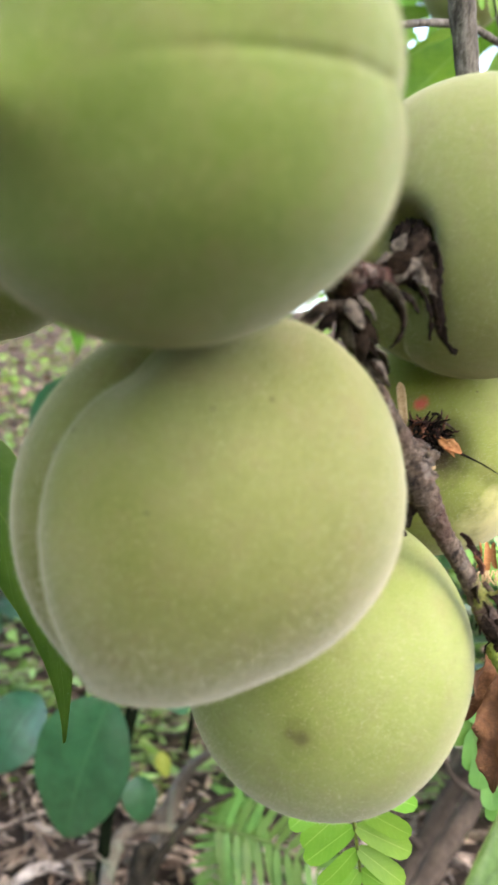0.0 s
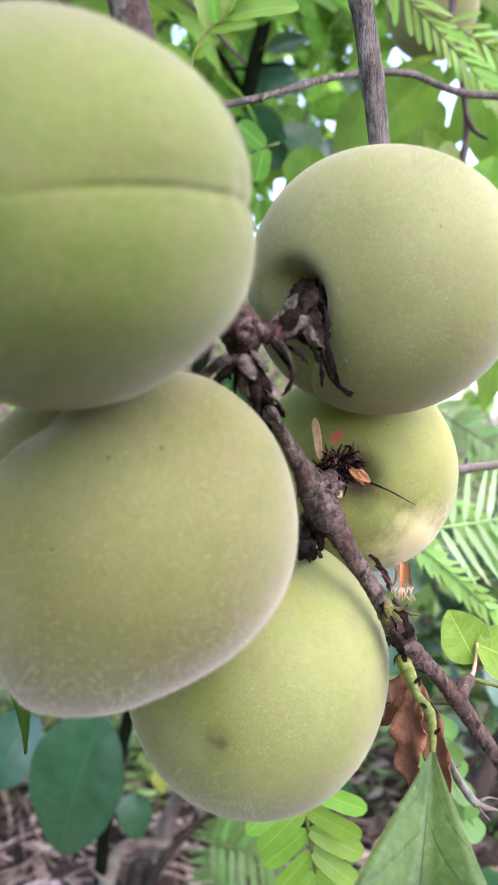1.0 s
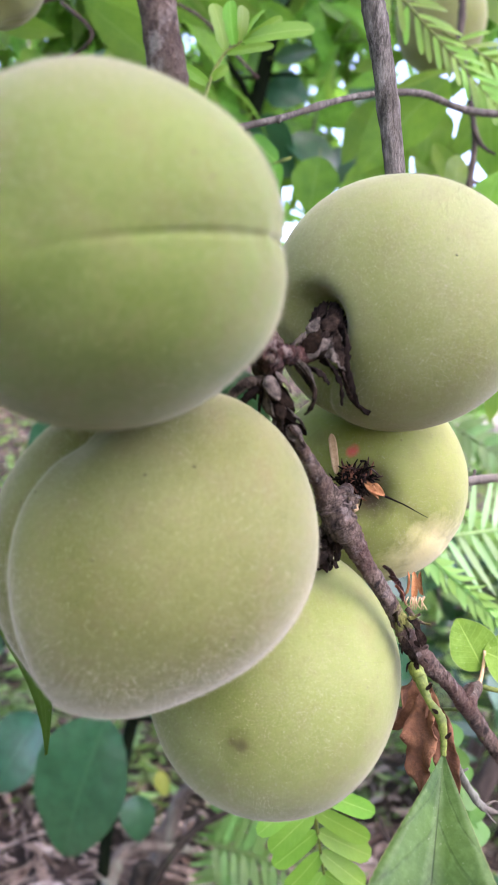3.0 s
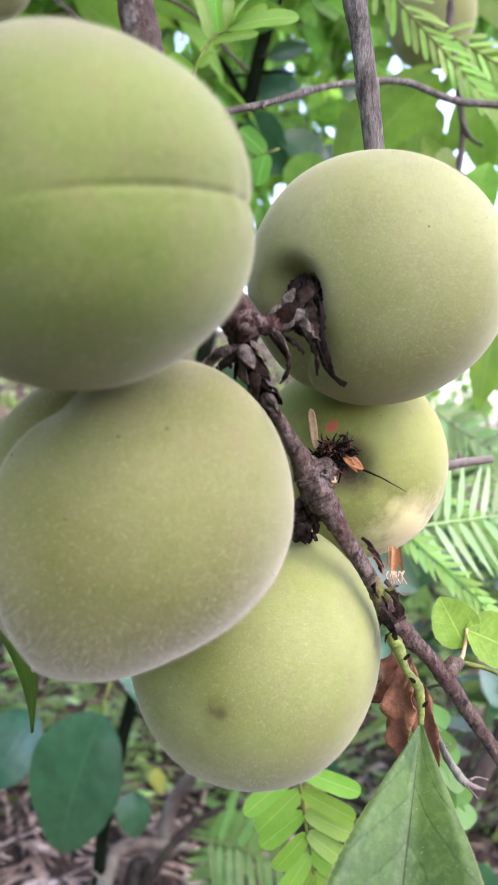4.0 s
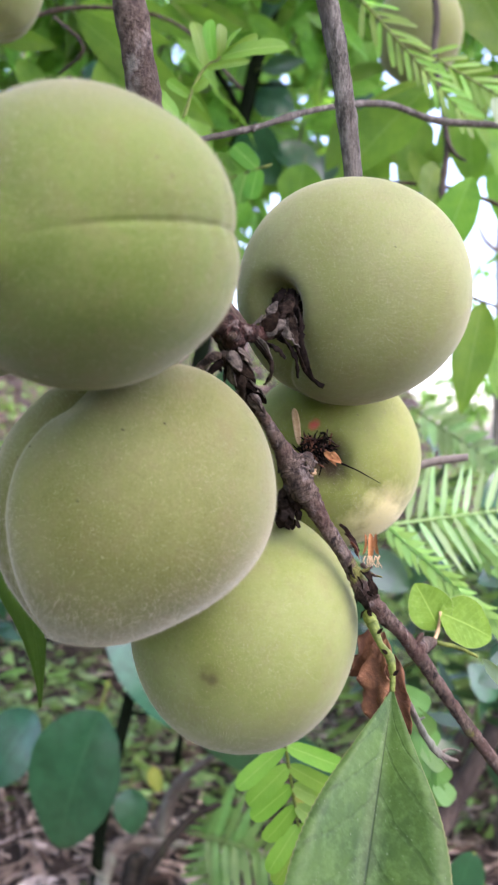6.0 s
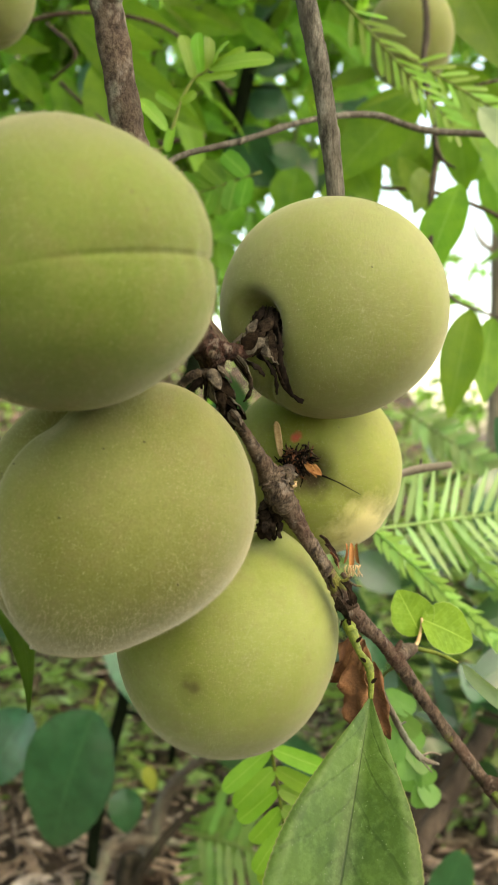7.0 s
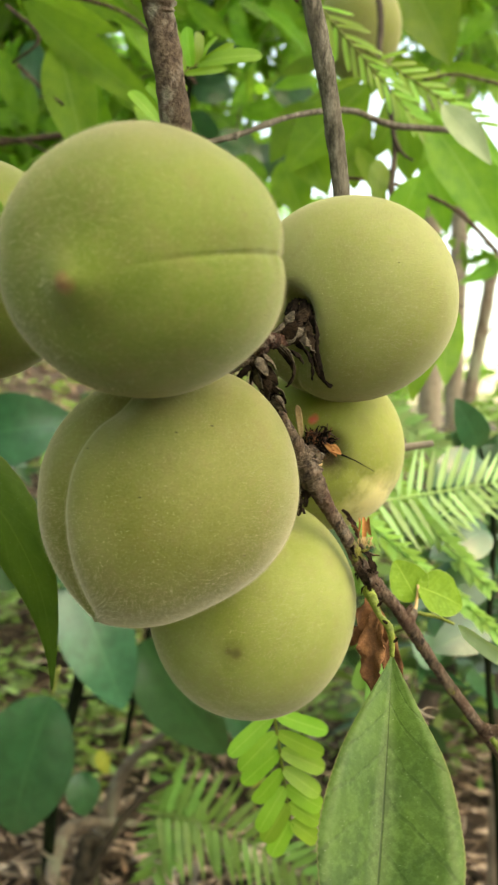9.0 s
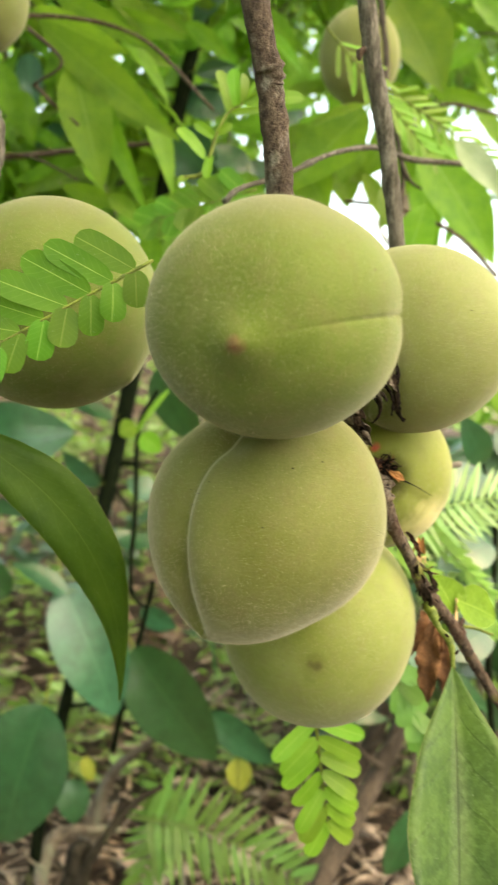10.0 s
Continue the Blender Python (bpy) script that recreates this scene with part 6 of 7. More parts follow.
# the spur into the round peach: overlapping grey scales, strips in the hollow coloured near-black for its shade,
# drooping dead sepals
scale_cone(branch, (0.0640, 0.1560, 0.7122), (0.0692, 0.1620, 0.7168), 0.0024, 0.0030, 4, 6, 0.0050, 5, 0.30, (SCALE_LIGHT, SCALE_LIGHT, SCALE))
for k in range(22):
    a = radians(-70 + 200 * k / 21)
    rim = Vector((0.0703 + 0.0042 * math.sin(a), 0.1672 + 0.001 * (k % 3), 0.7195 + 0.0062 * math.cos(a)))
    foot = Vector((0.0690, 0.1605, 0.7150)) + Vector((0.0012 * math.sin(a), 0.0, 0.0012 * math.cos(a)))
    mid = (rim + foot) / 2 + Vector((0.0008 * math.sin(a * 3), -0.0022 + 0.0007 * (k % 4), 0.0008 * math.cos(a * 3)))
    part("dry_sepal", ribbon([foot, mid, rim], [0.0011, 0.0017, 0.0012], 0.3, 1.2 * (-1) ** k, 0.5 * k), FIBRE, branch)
part("dry_sepal", ribbon([(0.0728, 0.1600, 0.7195), (0.0739, 0.1578, 0.7160), (0.0743, 0.1590, 0.7100), (0.0757, 0.1632, 0.7050), (0.0777, 0.1672, 0.7022), (0.0803, 0.1705, 0.7008)], [0.0016, 0.0024, 0.0023, 0.0022, 0.0019, 0.0011], 0.4, 5.0), FIBRE, branch, "twisted dead sepal")
part("dry_sepal", ribbon([(0.0716, 0.1585, 0.7180), (0.0727, 0.1566, 0.7130), (0.0737, 0.1588, 0.7085), (0.0752, 0.1630, 0.7046), (0.0766, 0.1662, 0.7030)], [0.0012, 0.0022, 0.0018, 0.0014, 0.0008], 0.4, -4.0), SCALE, branch, "twisted dead sepal")
part("dry_sepal", ribbon([(0.0690, 0.1560, 0.7118), (0.0712, 0.1568, 0.7098), (0.0732, 0.1592, 0.7068), (0.0737, 0.1615, 0.7022)], [0.0020, 0.0022, 0.0016, 0.0006], 0.35, 2.5), FIBRE, branch)
part("dry_sepal", ribbon([(0.0700, 0.1565, 0.7135), (0.0722, 0.1562, 0.7115), (0.0738, 0.1582, 0.7096)], [0.0020, 0.0020, 0.0012], 0.35, -2.0), SCALE_LIGHT, branch)
part("dry_sepal", ribbon([(0.0636, 0.1520, 0.7102), (0.0660, 0.1506, 0.7074), (0.0674, 0.1512, 0.7046), (0.0672, 0.1526, 0.7020), (0.0658, 0.1540, 0.6999)], [0.0014, 0.0023, 0.0021, 0.0017, 0.0006], 0.4, 2.2), SCALE, branch, "curled dead sepal")
part("dry_sepal", ribbon([(0.0640, 0.1518, 0.7108), (0.0662, 0.1498, 0.7085), (0.0676, 0.1500, 0.7056)], [0.0012, 0.0019, 0.0008], 0.35, 1.0), SCALE_LIGHT, branch)
part("dry_sepal", ribbon([(0.0655, 0.1530, 0.7098), (0.0685, 0.1535, 0.7085), (0.0706, 0.1560, 0.7066)], [0.0020, 0.0022, 0.0010], 0.4, 1.6), FIBRE, branch)
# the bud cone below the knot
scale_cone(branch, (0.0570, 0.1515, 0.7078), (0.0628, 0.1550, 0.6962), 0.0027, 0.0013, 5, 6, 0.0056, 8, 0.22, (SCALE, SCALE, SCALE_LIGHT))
part("spur", tube([(0.0575, 0.1515, 0.7066), (0.0540, 0.1498, 0.7060), (0.0512, 0.1500, 0.7040), (0.0500, 0.1505, 0.7025)], [0.0014, 0.0012, 0.0011, 0.0009], 10, 8, 0.4, 0.5), BARK, branch, "short black dead spur")
part("spur", tube([(0.0560, 0.1500, 0.7050), (0.0538, 0.1492, 0.7030), (0.0526, 0.1496, 0.7012)], [0.0010, 0.0009, 0.0005], 8, 6, 0.4, 0.5), FIBRE, branch)
ring = [(0.0588 + 0.0015 * math.cos(a), 0.1478 + 0.0004 * math.sin(a), 0.7112 + 0.0017 * math.sin(a)) for a in (math.pi * k / 6 for k in range(13))]
part("bud_scar", tube(ring, [0.00045, 0.00055, 0.00045], 8, 4, 0.3, 0), BARK_RED, branch, "raised ring of a bud scar")
# the rough swelling where the far peach is borne
part("knot", tube([(0.0703, 0.1720, 0.6830), (0.0725, 0.1735, 0.6795), (0.0742, 0.1745, 0.6755), (0.0762, 0.1775, 0.6712)], [0.0022, 0.0036, 0.0037, 0.0022], 18, 14, 0.35, 0.6), BARK, branch, "scaly grey-brown swelling")
scale_cone(branch, (0.0722, 0.1735, 0.6810), (0.0765, 0.1785, 0.6790), 0.0030, 0.0022, 3, 6, 0.0030, 41, 0.3, (BARK, SCALE_LIGHT))
part("bud_scale", ribbon([(0.0762, 0.1800, 0.6795), (0.0778, 0.1815, 0.6775), (0.0792, 0.1818, 0.6778)], [0.0012, 0.0019, 0.0010], 0.35, 1.5), STRAW, branch, "pale torn scale")

scale_cone(branch, (0.0724, 0.1780, 0.6737), (0.0701, 0.1820, 0.6649), 0.0021, 0.0016, 4, 6, 0.0038, 11, 0.45)
scale_cone(branch, (0.0735, 0.1800, 0.6715), (0.0724, 0.1900, 0.6618), 0.0018, 0.0015, 3, 6, 0.0036, 13, 0.45)
scale_cone(branch, (0.0936, 0.1890, 0.6438), (0.0956, 0.1880, 0.6384), 0.0027, 0.0025, 2, 5, 0.0026, 15, 0.45)
part("knot", tube([(0.0538, 0.1570, 0.7176), (0.0555, 0.1540, 0.7144), (0.0575, 0.1525, 0.7113), (0.0595, 0.1520, 0.7084)], [0.0030, 0.0034, 0.0032, 0.0022], 16, 10, 0.25, 0.4), BARK_RED, branch, "reddish-brown knot with a round bud scar")
part("spur", tube([(0.0594, 0.1530, 0.7126), (0.0621, 0.1540, 0.7122), (0.0653, 0.1570, 0.7126), (0.0684, 0.1610, 0.7148)], [0.0022, 0.0021, 0.0020, 0.0017], 14, 8, 0.25, 0.4), BARK_RED, branch)
part("bud_scar", tube([(0.0582, 0.1495, 0.7109), (0.0587, 0.1465, 0.7106)], [0.0013, 0.0008], 12, 4, 0.2, 0), BARK, branch)
part("bud_scale", ribbon([(0.0862, 0.1862, 0.6632), (0.0880, 0.1868, 0.6618), (0.0898, 0.1878, 0.6590), (0.0906, 0.1890, 0.6566)], [0.0012, 0.0021, 0.0019, 0.0008], 0.3, 0.8), BARK_RED, branch, "reddish-brown flaking scale")
part("bud_scale", ribbon([(0.0878, 0.1862, 0.6606), (0.0896, 0.1868, 0.6594), (0.0912, 0.1874, 0.6562), (0.0915, 0.1880, 0.6540)], [0.0010, 0.0018, 0.0016, 0.0006], 0.3, -1.0), BARK_RED, branch)
part("bud_scale", ribbon([(0.0893, 0.1862, 0.6584), (0.0910, 0.1862, 0.6566), (0.0920, 0.1868, 0.6534)], [0.0009, 0.0015, 0.0005], 0.3, 1.2), RUST, branch)
part("stamen", tube([(0.0984, 0.2055, 0.6514), (0.0989, 0.2050, 0.6501), (0.0993, 0.2055, 0.6478)], [0.0002, 0.0002, 0.0001], 6, 6, 0.55, 0), STRAW, branch)
part("stamen", tube([(0.0959, 0.2055, 0.6513), (0.0963, 0.2050, 0.6500), (0.0958, 0.2055, 0.6476)], [0.0002, 0.0002, 0.0001], 6, 6, 0.55, 0), STRAW, branch)
part("stamen", tube([(0.0952, 0.2055, 0.6513), (0.0946, 0.2050, 0.6499), (0.0957, 0.2055, 0.6476)], [0.0002, 0.0002, 0.0001], 6, 6, 0.55, 0), STRAW, branch)
part("stamen", tube([(0.0963, 0.2055, 0.6513), (0.0957, 0.2050, 0.6499), (0.0963, 0.2055, 0.6476)], [0.0002, 0.0002, 0.0001], 6, 6, 0.55, 0), STRAW, branch)
part("stamen", tube([(0.0966, 0.2055, 0.6513), (0.0963, 0.2050, 0.6500), (0.0969, 0.2055, 0.6477)], [0.0002, 0.0002, 0.0001], 6, 6, 0.55, 0), STRAW, branch)
part("stamen", tube([(0.0973, 0.2055, 0.6514), (0.0973, 0.2050, 0.6500), (0.0988, 0.2055, 0.6478)], [0.0002, 0.0002, 0.0001], 6, 6, 0.55, 0), STRAW, branch)
part("stamen", tube([(0.0993, 0.2055, 0.6515), (0.0990, 0.2050, 0.6501), (0.1004, 0.2055, 0.6478)], [0.0002, 0.0002, 0.0001], 6, 6, 0.55, 0), STRAW, branch)
part("stamen", tube([(0.0960, 0.2055, 0.6513), (0.0967, 0.2050, 0.6500), (0.0948, 0.2055, 0.6476)], [0.0002, 0.0002, 0.0001], 6, 6, 0.55, 0), STRAW, branch)
part("stamen", tube([(0.0960, 0.2055, 0.6513), (0.0967, 0.2050, 0.6500), (0.0966, 0.2055, 0.6477)], [0.0002, 0.0002, 0.0001], 6, 6, 0.55, 0), STRAW, branch)
part("stamen", tube([(0.0982, 0.2055, 0.6514), (0.0978, 0.2050, 0.6500), (0.0972, 0.2055, 0.6477)], [0.0002, 0.0002, 0.0001], 6, 6, 0.55, 0), STRAW, branch)
part("stamen", tube([(0.0996, 0.2055, 0.6515), (0.0989, 0.2050, 0.6501), (0.0987, 0.2055, 0.6478)], [0.0002, 0.0002, 0.0001], 6, 6, 0.55, 0), STRAW, branch)
part("stamen", tube([(0.0967, 0.2055, 0.6514), (0.0971, 0.2050, 0.6500), (0.0973, 0.2055, 0.6477)], [0.0002, 0.0002, 0.0001], 6, 6, 0.55, 0), STRAW, branch)
part("dry_sepal", blade((0.0741, 0.1950, 0.6851), (0.0724, 0.1940, 0.6958), 0.0022, 0, 0.03, 0.3, "oblong", 9, 0, 0.28, 2, thick=0.0002), STRAW, branch)
part("dry_flower", blade((0.0820, 0.1930, 0.6824), (0.0867, 0.1910, 0.6800), 0.0032, 0, 0.16, 0.6, "lance", 9, 0, 0.28, 2, thick=0.0002), ORANGE_DRY, branch)
part("dry_flower", blade((0.0812, 0.1930, 0.6835), (0.0850, 0.1910, 0.6793), 0.0021, 0, 0.16, 0.6, "lance", 9, 0, 0.28, 2, thick=0.0002), ORANGE_DRY, branch)
part("bud_scale", blade((0.0771, 0.1840, 0.6766), (0.0792, 0.1820, 0.6787), 0.0028, 0, 0.16, 0.5, "lance", 9, 0, 0.28, 2, thick=0.0002), STRAW, branch)
part("dry_sepal", tube([(0.0863, 0.1910, 0.6802), (0.0916, 0.1935, 0.6779), (0.0983, 0.1970, 0.6743)], [0.0003, 0.0002, 0.0001], 6, 6, 0.55, 0), FIBRE, branch)
part("bud", tube([(0.0897, 0.1870, 0.6499), (0.0931, 0.1860, 0.6502), (0.0955, 0.1850, 0.6517)], [0.0006, 0.0005, 0.0003], 6, 6, 0.55, 0), BARK, branch)
part("bud", tube([(0.1103, 0.2000, 0.6267), (0.1124, 0.2000, 0.6298)], [0.0011, 0.0006], 6, 6, 0.55, 0), BARK, branch)
part("bud", tube([(0.0948, 0.1870, 0.6422), (0.0976, 0.1850, 0.6438)], [0.0009, 0.0004], 6, 6, 0.55, 0), BARK, branch)
part("bud", tube([(0.0811, 0.1800, 0.6655), (0.0796, 0.1790, 0.6676)], [0.0010, 0.0005], 6, 6, 0.55, 0), BARK, branch)
part("bud", tube([(0.0945, 0.1880, 0.6383), (0.0961, 0.1860, 0.6355)], [0.0011, 0.0017], 8, 6, 0.12, 0), GREEN_STEM, branch)
shrub = thing("broad_leaved_shrub", (0.3796, 0.8000, 0.4288), "low shrub with broad blue-green leaves", "shrub")
part("stem", tube([(0.3531, 0.8000, 0.6252), (0.3749, 0.8000, 0.5884), (0.4027, 0.8200, 0.5270), (0.4166, 0.8500, 0.3767), (0.4424, 0.9000, -0.0290)], [0.0017, 0.0020, 0.0028, 0.0036, 0.0046], 8, 6, 0.12, 0), DARK_STEM, shrub)
stalked(part("leaf", blade((0.3471, 0.8000, 0.5949), (0.4110, 0.8000, 0.5412), 0.0538, 10, 0.05, 0.15, "ovate", 10, 0, 0.06, 2), CITRUS_LEAF, shrub), (0.3471, 0.8000, 0.5949), (0.3375, 0.8120, 0.6090), 0.0010, GREEN_STEM)
stalked(part("leaf", blade((0.3560, 0.8000, 0.5241), (0.3207, 0.8000, 0.5577), 0.0336, -20, 0.05, 0.15, "ovate", 10, 0, 0.06, 2), CITRUS_LEAF, shrub), (0.3560, 0.8000, 0.5241), (0.3613, 0.8120, 0.5250), 0.0006, GREEN_STEM)
stalked(part("leaf", blade((0.3614, 0.8000, 0.5309), (0.3481, 0.8000, 0.5105), 0.0269, 20, 0.05, 0.15, "ovate", 10, 0, 0.06, 2), CITRUS_LEAF, shrub), (0.3614, 0.8000, 0.5309), (0.3633, 0.8120, 0.5399), 0.0006, GREEN_STEM)
stalked(part("leaf", blade((0.4729, 1.0000, 0.6578), (0.4070, 1.0000, 0.5908), 0.0578, 20, 0.05, 0.15, "ovate", 10, 0, 0.06, 2), CITRUS_LEAF, shrub), (0.4729, 1.0000, 0.6578), (0.4828, 1.0120, 0.6738), 0.0010, GREEN_STEM)
stalked(part("leaf", blade((0.4549, 1.0000, 0.6906), (0.4995, 1.0000, 0.6250), 0.0496, 0, 0.05, 0.15, "ovate", 10, 0, 0.06, 2), CITRUS_LEAF, shrub), (0.4549, 1.0000, 0.6906), (0.4483, 1.0120, 0.7064), 0.0009, GREEN_STEM)
stalked(part("leaf", blade((0.3784, 0.8000, 0.4697), (0.4210, 0.8000, 0.4423), 0.0406, 30, 0.05, 0.15, "ovate", 10, 0, 0.06, 2), CITRUS_LEAF, shrub), (0.3784, 0.8000, 0.4697), (0.3720, 0.8120, 0.4799), 0.0007, GREEN_STEM)
stalked(part("leaf", blade((0.4145, 0.9000, 0.3896), (0.3610, 0.9000, 0.3671), 0.0377, 0, 0.05, 0.15, "ovate", 10, 0, 0.06, 2), CITRUS_LEAF, shrub), (0.4145, 0.9000, 0.3896), (0.4225, 0.9120, 0.3990), 0.0007, GREEN_STEM)
stalked(part("leaf", blade((0.4085, 0.9000, 0.3285), (0.4643, 0.9000, 0.2895), 0.0455, 20, 0.05, 0.15, "ovate", 10, 0, 0.06, 2), CITRUS_LEAF, shrub), (0.4085, 0.9000, 0.3285), (0.4001, 0.9120, 0.3404), 0.0008, GREEN_STEM)
stalked(part("leaf", blade((0.4400, 1.2000, 0.6088), (0.4889, 1.2000, 0.6486), 0.0489, 0, 0.05, 0.15, "ovate", 10, 0, 0.06, 2), CITRUS_LEAF, shrub), (0.4400, 1.2000, 0.6088), (0.4326, 1.2120, 0.6089), 0.0009, GREEN_STEM)
stalked(part("leaf", blade((0.3750, 0.9000, 0.4202), (0.4132, 0.9000, 0.4353), 0.0256, 10, 0.05, 0.15, "ovate", 10, 0, 0.06, 2), CITRUS_LEAF, shrub), (0.3750, 0.9000, 0.4202), (0.3692, 0.9120, 0.4240), 0.0006, GREEN_STEM)
stalked(part("leaf", blade((0.1429, 0.8000, 0.5539), (0.1936, 0.8000, 0.5182), 0.0440, 0, 0.05, 0.15, "ovate", 10, 0, 0.06, 2), CITRUS_LEAF, shrub), (0.1429, 0.8000, 0.5539), (0.1353, 0.8120, 0.5652), 0.0008, GREEN_STEM)
stalked(part("leaf", blade((0.2647, 0.7000, 0.4389), (0.2369, 0.7000, 0.4705), 0.0329, 10, 0.05, 0.15, "ovate", 10, 0, 0.06, 2), CITRUS_LEAF, shrub), (0.2647, 0.7000, 0.4389), (0.2688, 0.7120, 0.4402), 0.0006, GREEN_STEM)
stalked(part("leaf", blade((0.1229, 0.9000, 0.4931), (0.1658, 0.9000, 0.4597), 0.0424, 20, 0.05, 0.15, "ovate", 10, 0, 0.06, 2), CITRUS_LEAF, shrub), (0.1229, 0.9000, 0.4931), (0.1164, 0.9120, 0.5042), 0.0008, GREEN_STEM)
stalked(part("leaf", blade((0.2496, 0.7500, 0.5669), (0.2771, 0.7500, 0.6031), 0.0350, 0, 0.05, 0.15, "ovate", 10, 0, 0.06, 2), CITRUS_LEAF, shrub), (0.2496, 0.7500, 0.5669), (0.2455, 0.7620, 0.5675), 0.0006, GREEN_STEM)
stalked(part("leaf", blade((0.1516, 0.8000, 0.4658), (0.1776, 0.8000, 0.4292), 0.0315, 0, 0.05, 0.15, "ovate", 10, 0, 0.06, 2), CITRUS_LEAF, shrub), (0.1516, 0.8000, 0.4658), (0.1477, 0.8120, 0.4772), 0.0006, GREEN_STEM)
part("leaf", blade((-0.0385, 0.8500, 0.9273), (-0.0488, 0.8500, 0.7955), 0.0420, 10, 0.05, 0.15, "lance", 12, 0, 0.06, 2), PEACH_LEAF, bough)
part("leaf", blade((-0.0246, 0.8500, 0.9173), (0.0046, 0.8500, 0.8368), 0.0337, -20, 0.05, 0.15, "lance", 12, 0, 0.06, 2), PEACH_LEAF, bough)
pl = thing("yellow_leaf", (-0.1555, 1.1500, 0.1411), "small yellowed leaf on a thin stalk", "leaf")
part("blade", blade((-0.1555, 1.1500, 0.1458), (-0.1433, 1.1500, 0.1036), 0.0239, 0, 0.05, 0.15, "ovate", 8, 0, 0.06, 2), YELLOW_LEAF, pl)
part("stalk", tube([(-0.1555, 1.1500, 0.1458), (-0.1545, 1.1600, 0.0847), (-0.1612, 1.2000, -0.0135)], [0.0014, 0.0014, 0.0019], 5, 6, 0.12, 0), GREEN_STEM, pl)
pl = thing("yellow_leaf", (0.0941, 1.1000, 0.1602), "rounded yellow-green leaf over the litter", "leaf")
part("blade", blade((0.0895, 1.1000, 0.1630), (0.0959, 1.1000, 0.1084), 0.0411, 0, 0.05, 0.15, "ovate", 8, 0, 0.06, 2), YELLOW_LEAF, pl)
part("stalk", tube([(0.0895, 1.1000, 0.1630), (0.0933, 1.0800, 0.0846), (0.0955, 1.0500, 0.0483)], [0.0013, 0.0013, 0.0017], 5, 6, 0.12, 0), GREEN_STEM, pl)
pl = thing("seedling", (0.2220, 0.6200, 0.2422), "low seedling with a broad dark leaf", "seedling")
part("leaf", blade((0.2232, 0.6000, 0.3446), (0.1951, 0.6000, 0.2828), 0.0374, -15, 0.05, 0.15, "ovate", 12, 0, 0.06, 2), CITRUS_LEAF, pl)
part("stem", tube([(0.2232, 0.6000, 0.3446), (0.2428, 0.6200, 0.2854), (0.2541, 0.6400, 0.2053)], [0.0013, 0.0013, 0.0017], 6, 6, 0.12, 0), GREEN_STEM, pl)
trunk = thing("young_tree", (-0.1440, 0.9300, 0.0000), "dark mossy stump of a young tree in the litter", "tree")
part("stem", tube([(-0.1290, 0.9300, 0.1280), (-0.1300, 0.9300, 0.1150), (-0.1370, 0.9300, 0.0600), (-0.1440, 0.9300, -0.0300)], [0.0120, 0.0165, 0.0190, 0.0250], 16, 12, 0.2, 0.2), STUMP, trunk)
part("side_twig", tube([(-0.1320, 0.9200, 0.0800), (-0.0980, 0.9050, 0.1450), (-0.0600, 0.9100, 0.1900), (-0.0200, 0.9200, 0.2100)], [0.0075, 0.0062, 0.0050, 0.0036], 8, 8, 0.2, 0.2), STUMP, trunk)
part("side_twig", tube([(-0.1400, 0.9200, 0.0300), (-0.1800, 0.9000, 0.0750), (-0.1900, 0.8900, 0.1150)], [0.0085, 0.0070, 0.0040], 8, 8, 0.2, 0.2), STUMP, trunk)
trunk = thing("young_tree", (-0.1637, 1.1000, 0.0000), "slanting grey-brown young tree with moss", "tree")
part("stem", tube([(-0.0270, 1.0000, 0.2456), (-0.1026, 1.0800, 0.1507), (-0.1344, 1.1000, 0.0609), (-0.1637, 1.1000, -0.0646)], [0.0040, 0.0087, 0.0150, 0.0177], 12, 8, 0.2, 0.2), TRUNK, trunk)
part("side_twig", tube([(-0.1016, 1.0700, 0.1556), (-0.0860, 1.0650, 0.1699), (-0.0798, 1.0700, 0.1831)], [0.0026, 0.0019, 0.0010], 6, 6, 0.2, 0), TRUNK, trunk)
part("side_twig", tube([(-0.1331, 1.0900, 0.0664), (-0.1590, 1.0850, 0.0908), (-0.1717, 1.0900, 0.1156)], [0.0045, 0.0033, 0.0018], 6, 6, 0.2, 0), TRUNK, trunk)
trunk = thing("young_tree", (-0.1859, 0.9500, 0.0000), "curved grey root-like stem on the ground", "tree")
part("stem", tube([(-0.0817, 1.1000, 0.0506), (-0.1737, 1.0500, 0.0766), (-0.1925, 1.0000, 0.0521), (-0.1859, 0.9500, 0.0043)], [0.0044, 0.0093, 0.0105, 0.0108], 12, 8, 0.2, 0.2), TRUNK, trunk)
part("side_twig", tube([(-0.1720, 1.0400, 0.0822), (-0.1550, 1.0350, 0.0977), (-0.1487, 1.0400, 0.1116)], [0.0028, 0.0020, 0.0011], 6, 6, 0.2, 0), TRUNK, trunk)
part("side_twig", tube([(-0.1905, 0.9900, 0.0582), (-0.2079, 0.9850, 0.0764), (-0.2172, 0.9900, 0.0927)], [0.0031, 0.0023, 0.0012], 6, 6, 0.2, 0), TRUNK, trunk)
trunk = thing("young_tree", (0.1543, 0.9500, 0.0000), "dark brown slanting young tree", "tree")
part("stem", tube([(0.3052, 1.0000, 0.2913), (0.2734, 1.0000, 0.2163), (0.2214, 0.9800, 0.1274), (0.1543, 0.9500, 0.0251)], [0.0115, 0.0120, 0.0124, 0.0130], 12, 8, 0.2, 0.2), TRUNK_DARK, trunk)
part("side_twig", tube([(0.2709, 0.9900, 0.2209), (0.3019, 0.9850, 0.2482), (0.3172, 0.9900, 0.2787)], [0.0054, 0.0040, 0.0022], 6, 6, 0.2, 0), TRUNK_DARK, trunk)
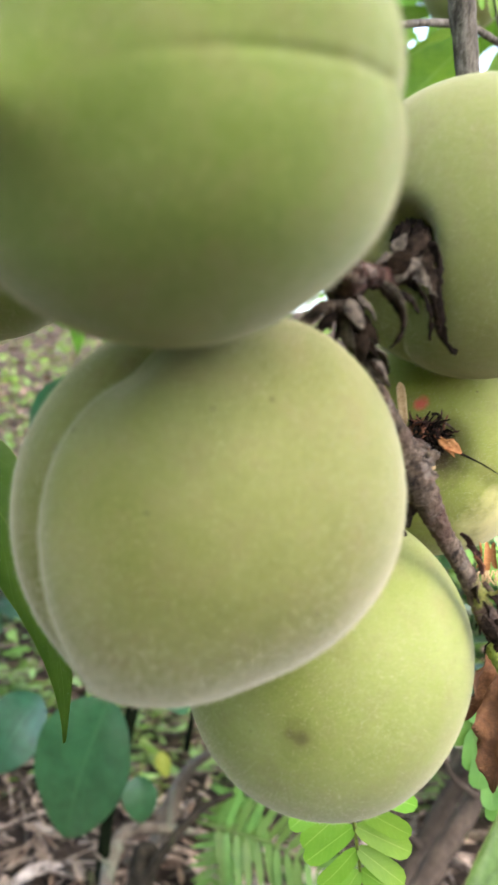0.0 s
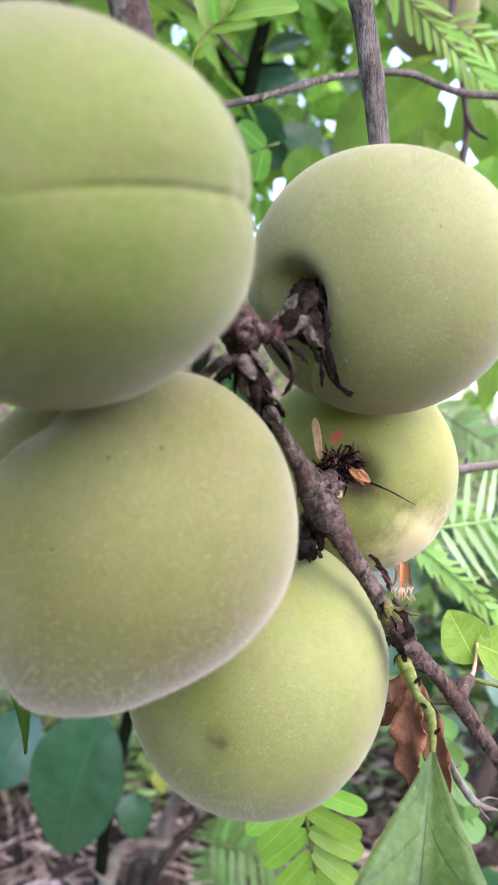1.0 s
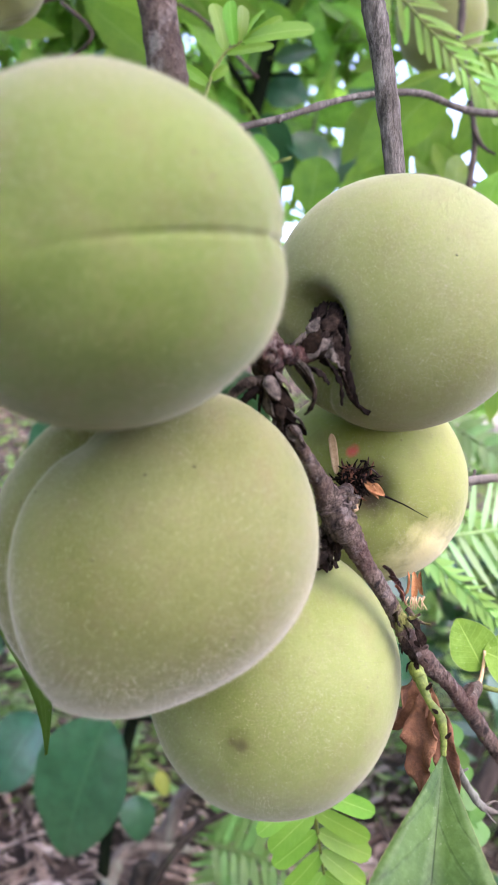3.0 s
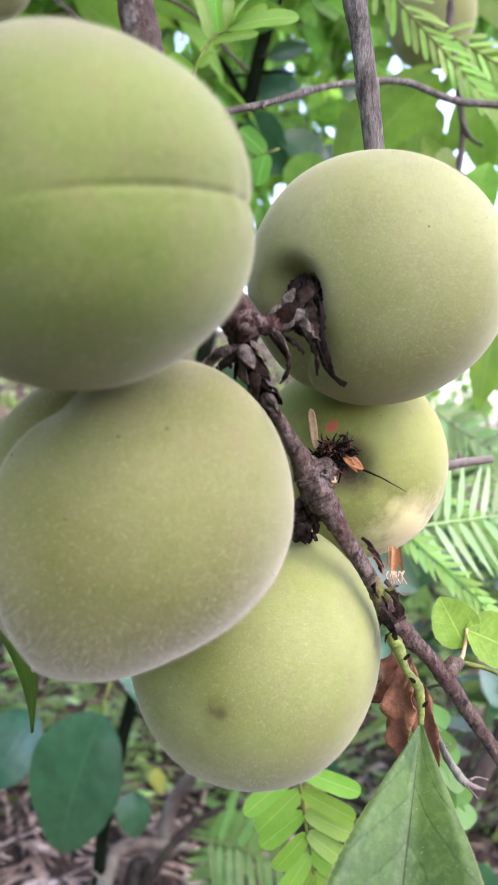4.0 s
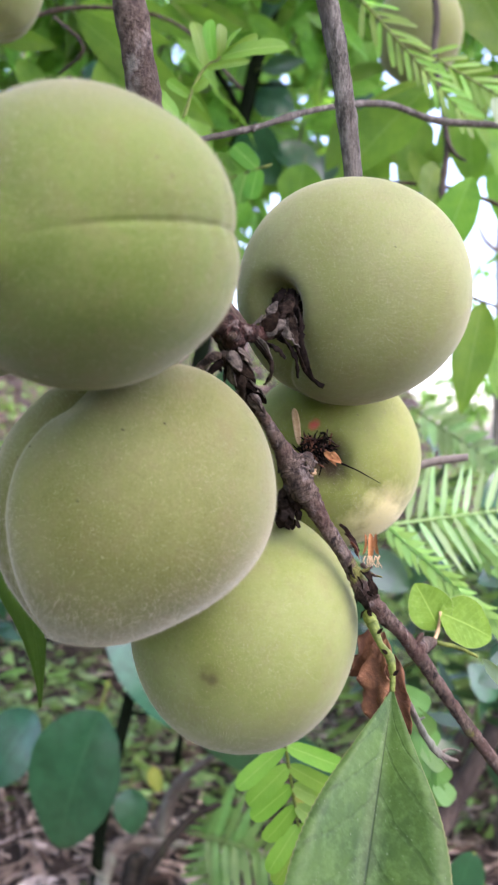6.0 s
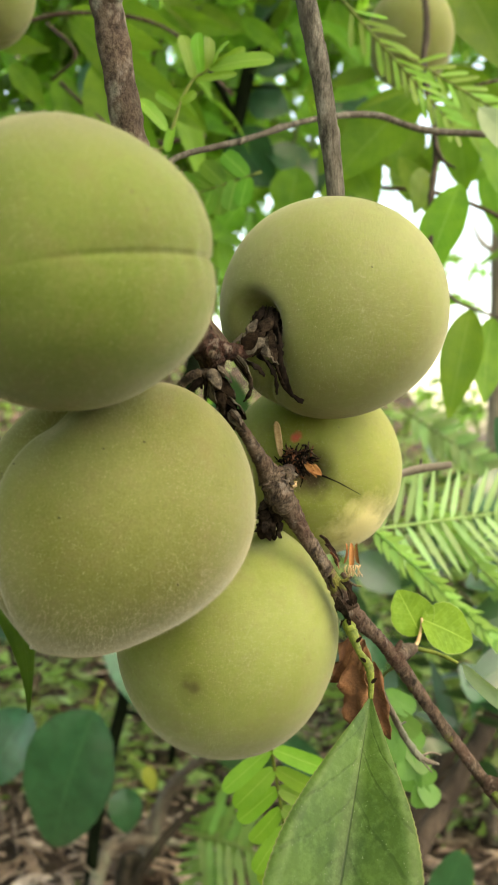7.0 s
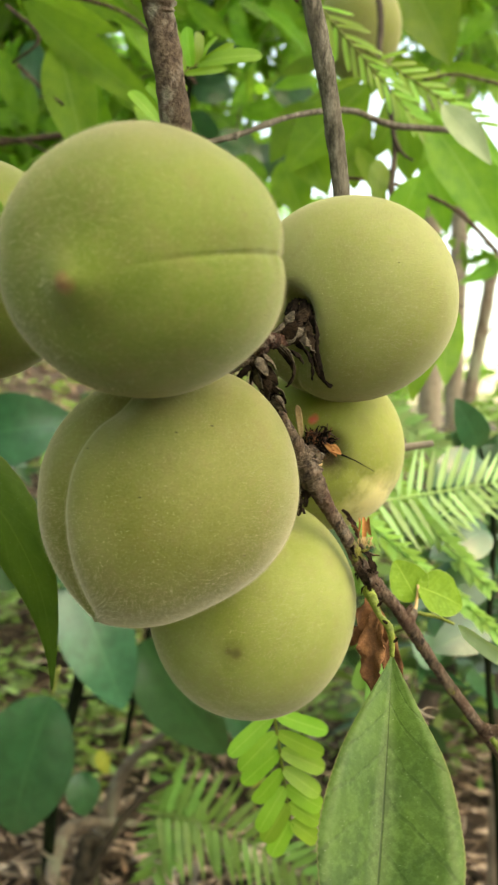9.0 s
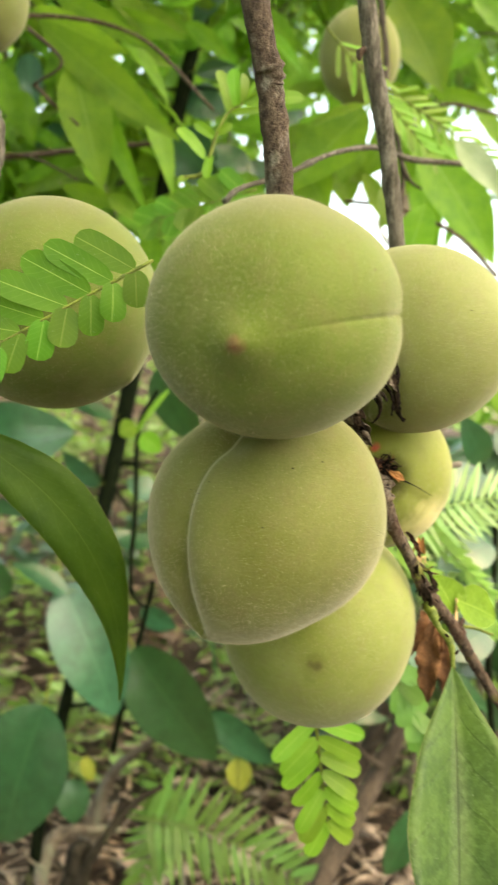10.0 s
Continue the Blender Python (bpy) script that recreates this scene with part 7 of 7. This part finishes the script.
part("side_twig", tube([(0.2194, 0.9700, 0.1329), (0.1845, 0.9650, 0.1626), (0.1698, 0.9700, 0.1939)], [0.0055, 0.0040, 0.0022], 6, 6, 0.2, 0), TRUNK_DARK, trunk)
trunk = thing("young_tree", (0.1671, 0.8000, 0.0000), "brown slanting bough in the undergrowth", "tree")
part("stem", tube([(0.3880, 0.9500, 0.3919), (0.3256, 0.9200, 0.3340), (0.2690, 0.9000, 0.2399), (0.2095, 0.8500, 0.1735), (0.1671, 0.8000, 0.1365)], [0.0105, 0.0115, 0.0120, 0.0118, 0.0112], 12, 8, 0.2, 0.2), TRUNK_DARK, trunk)
part("side_twig", tube([(0.3231, 0.9100, 0.3378), (0.3482, 0.9050, 0.3629), (0.3607, 0.9100, 0.3896)], [0.0046, 0.0034, 0.0018], 6, 6, 0.2, 0), TRUNK_DARK, trunk)
part("side_twig", tube([(0.2670, 0.8900, 0.2448), (0.2374, 0.8850, 0.2676), (0.2249, 0.8900, 0.2933)], [0.0048, 0.0035, 0.0019], 6, 6, 0.2, 0), TRUNK_DARK, trunk)
trunk = thing("young_tree", (0.6677, 2.2000, 0.0000), "pale sunlit young tree with a bare stem", "tree")
part("stem", tube([(0.6463, 2.2000, 2.0723), (0.6468, 2.2000, 1.6351), (0.6469, 2.2000, 1.2093), (0.6677, 2.2000, -0.2081)], [0.0239, 0.0292, 0.0328, 0.0388], 12, 8, 0.2, 0.2), TRUNK_PALE, trunk)
part("side_twig", tube([(0.6440, 2.1900, 1.6309), (0.6947, 2.1850, 1.6714), (0.7186, 2.1900, 1.7262)], [0.0087, 0.0064, 0.0035], 6, 6, 0.2, 0), TRUNK_PALE, trunk)
part("side_twig", tube([(0.6441, 2.1900, 1.2070), (0.5820, 2.1850, 1.2490), (0.5554, 2.1900, 1.3074)], [0.0098, 0.0072, 0.0039], 6, 6, 0.2, 0), TRUNK_PALE, trunk)
trunk = thing("young_tree", (0.8406, 2.6000, 0.0000), "pale far young tree with a bare stem", "tree")
part("stem", tube([(0.9687, 2.6000, 2.2880), (0.9122, 2.6000, 2.0865), (0.8603, 2.6000, 1.7051), (0.8406, 2.6000, -0.3696)], [0.0263, 0.0303, 0.0304, 0.0354], 12, 8, 0.2, 0.2), TRUNK_PALE, trunk)
part("side_twig", tube([(0.9088, 2.5900, 2.0813), (0.9615, 2.5850, 2.1232), (0.9866, 2.5900, 2.1806)], [0.0091, 0.0066, 0.0036], 6, 6, 0.2, 0), TRUNK_PALE, trunk)
part("side_twig", tube([(0.8571, 2.5900, 1.7013), (0.7990, 2.5850, 1.7386), (0.7745, 2.5900, 1.7931)], [0.0091, 0.0066, 0.0036], 6, 6, 0.2, 0), TRUNK_PALE, trunk)
trunk = thing("young_tree", (0.8022, 2.4000, 0.0000), "brown leaning young tree behind the fern", "tree")
part("stem", tube([(0.9187, 2.4000, 1.2219), (0.8691, 2.4000, 0.9453), (0.8212, 2.4000, 0.5731), (0.8022, 2.4000, -0.2984)], [0.0222, 0.0223, 0.0243, 0.0284], 12, 8, 0.2, 0.2), TRUNK, trunk)
part("side_twig", tube([(0.8658, 2.3900, 0.9442), (0.9035, 2.3850, 0.9751), (0.9222, 2.3900, 1.0156)], [0.0067, 0.0049, 0.0027], 6, 6, 0.2, 0), TRUNK, trunk)
part("side_twig", tube([(0.8180, 2.3900, 0.5736), (0.7720, 2.3850, 0.6072), (0.7531, 2.3900, 0.6503)], [0.0072, 0.0053, 0.0029], 6, 6, 0.2, 0), TRUNK, trunk)

build_tree()
build_foliage()
build_ground()
scatter_litter()
scatter_herbs()
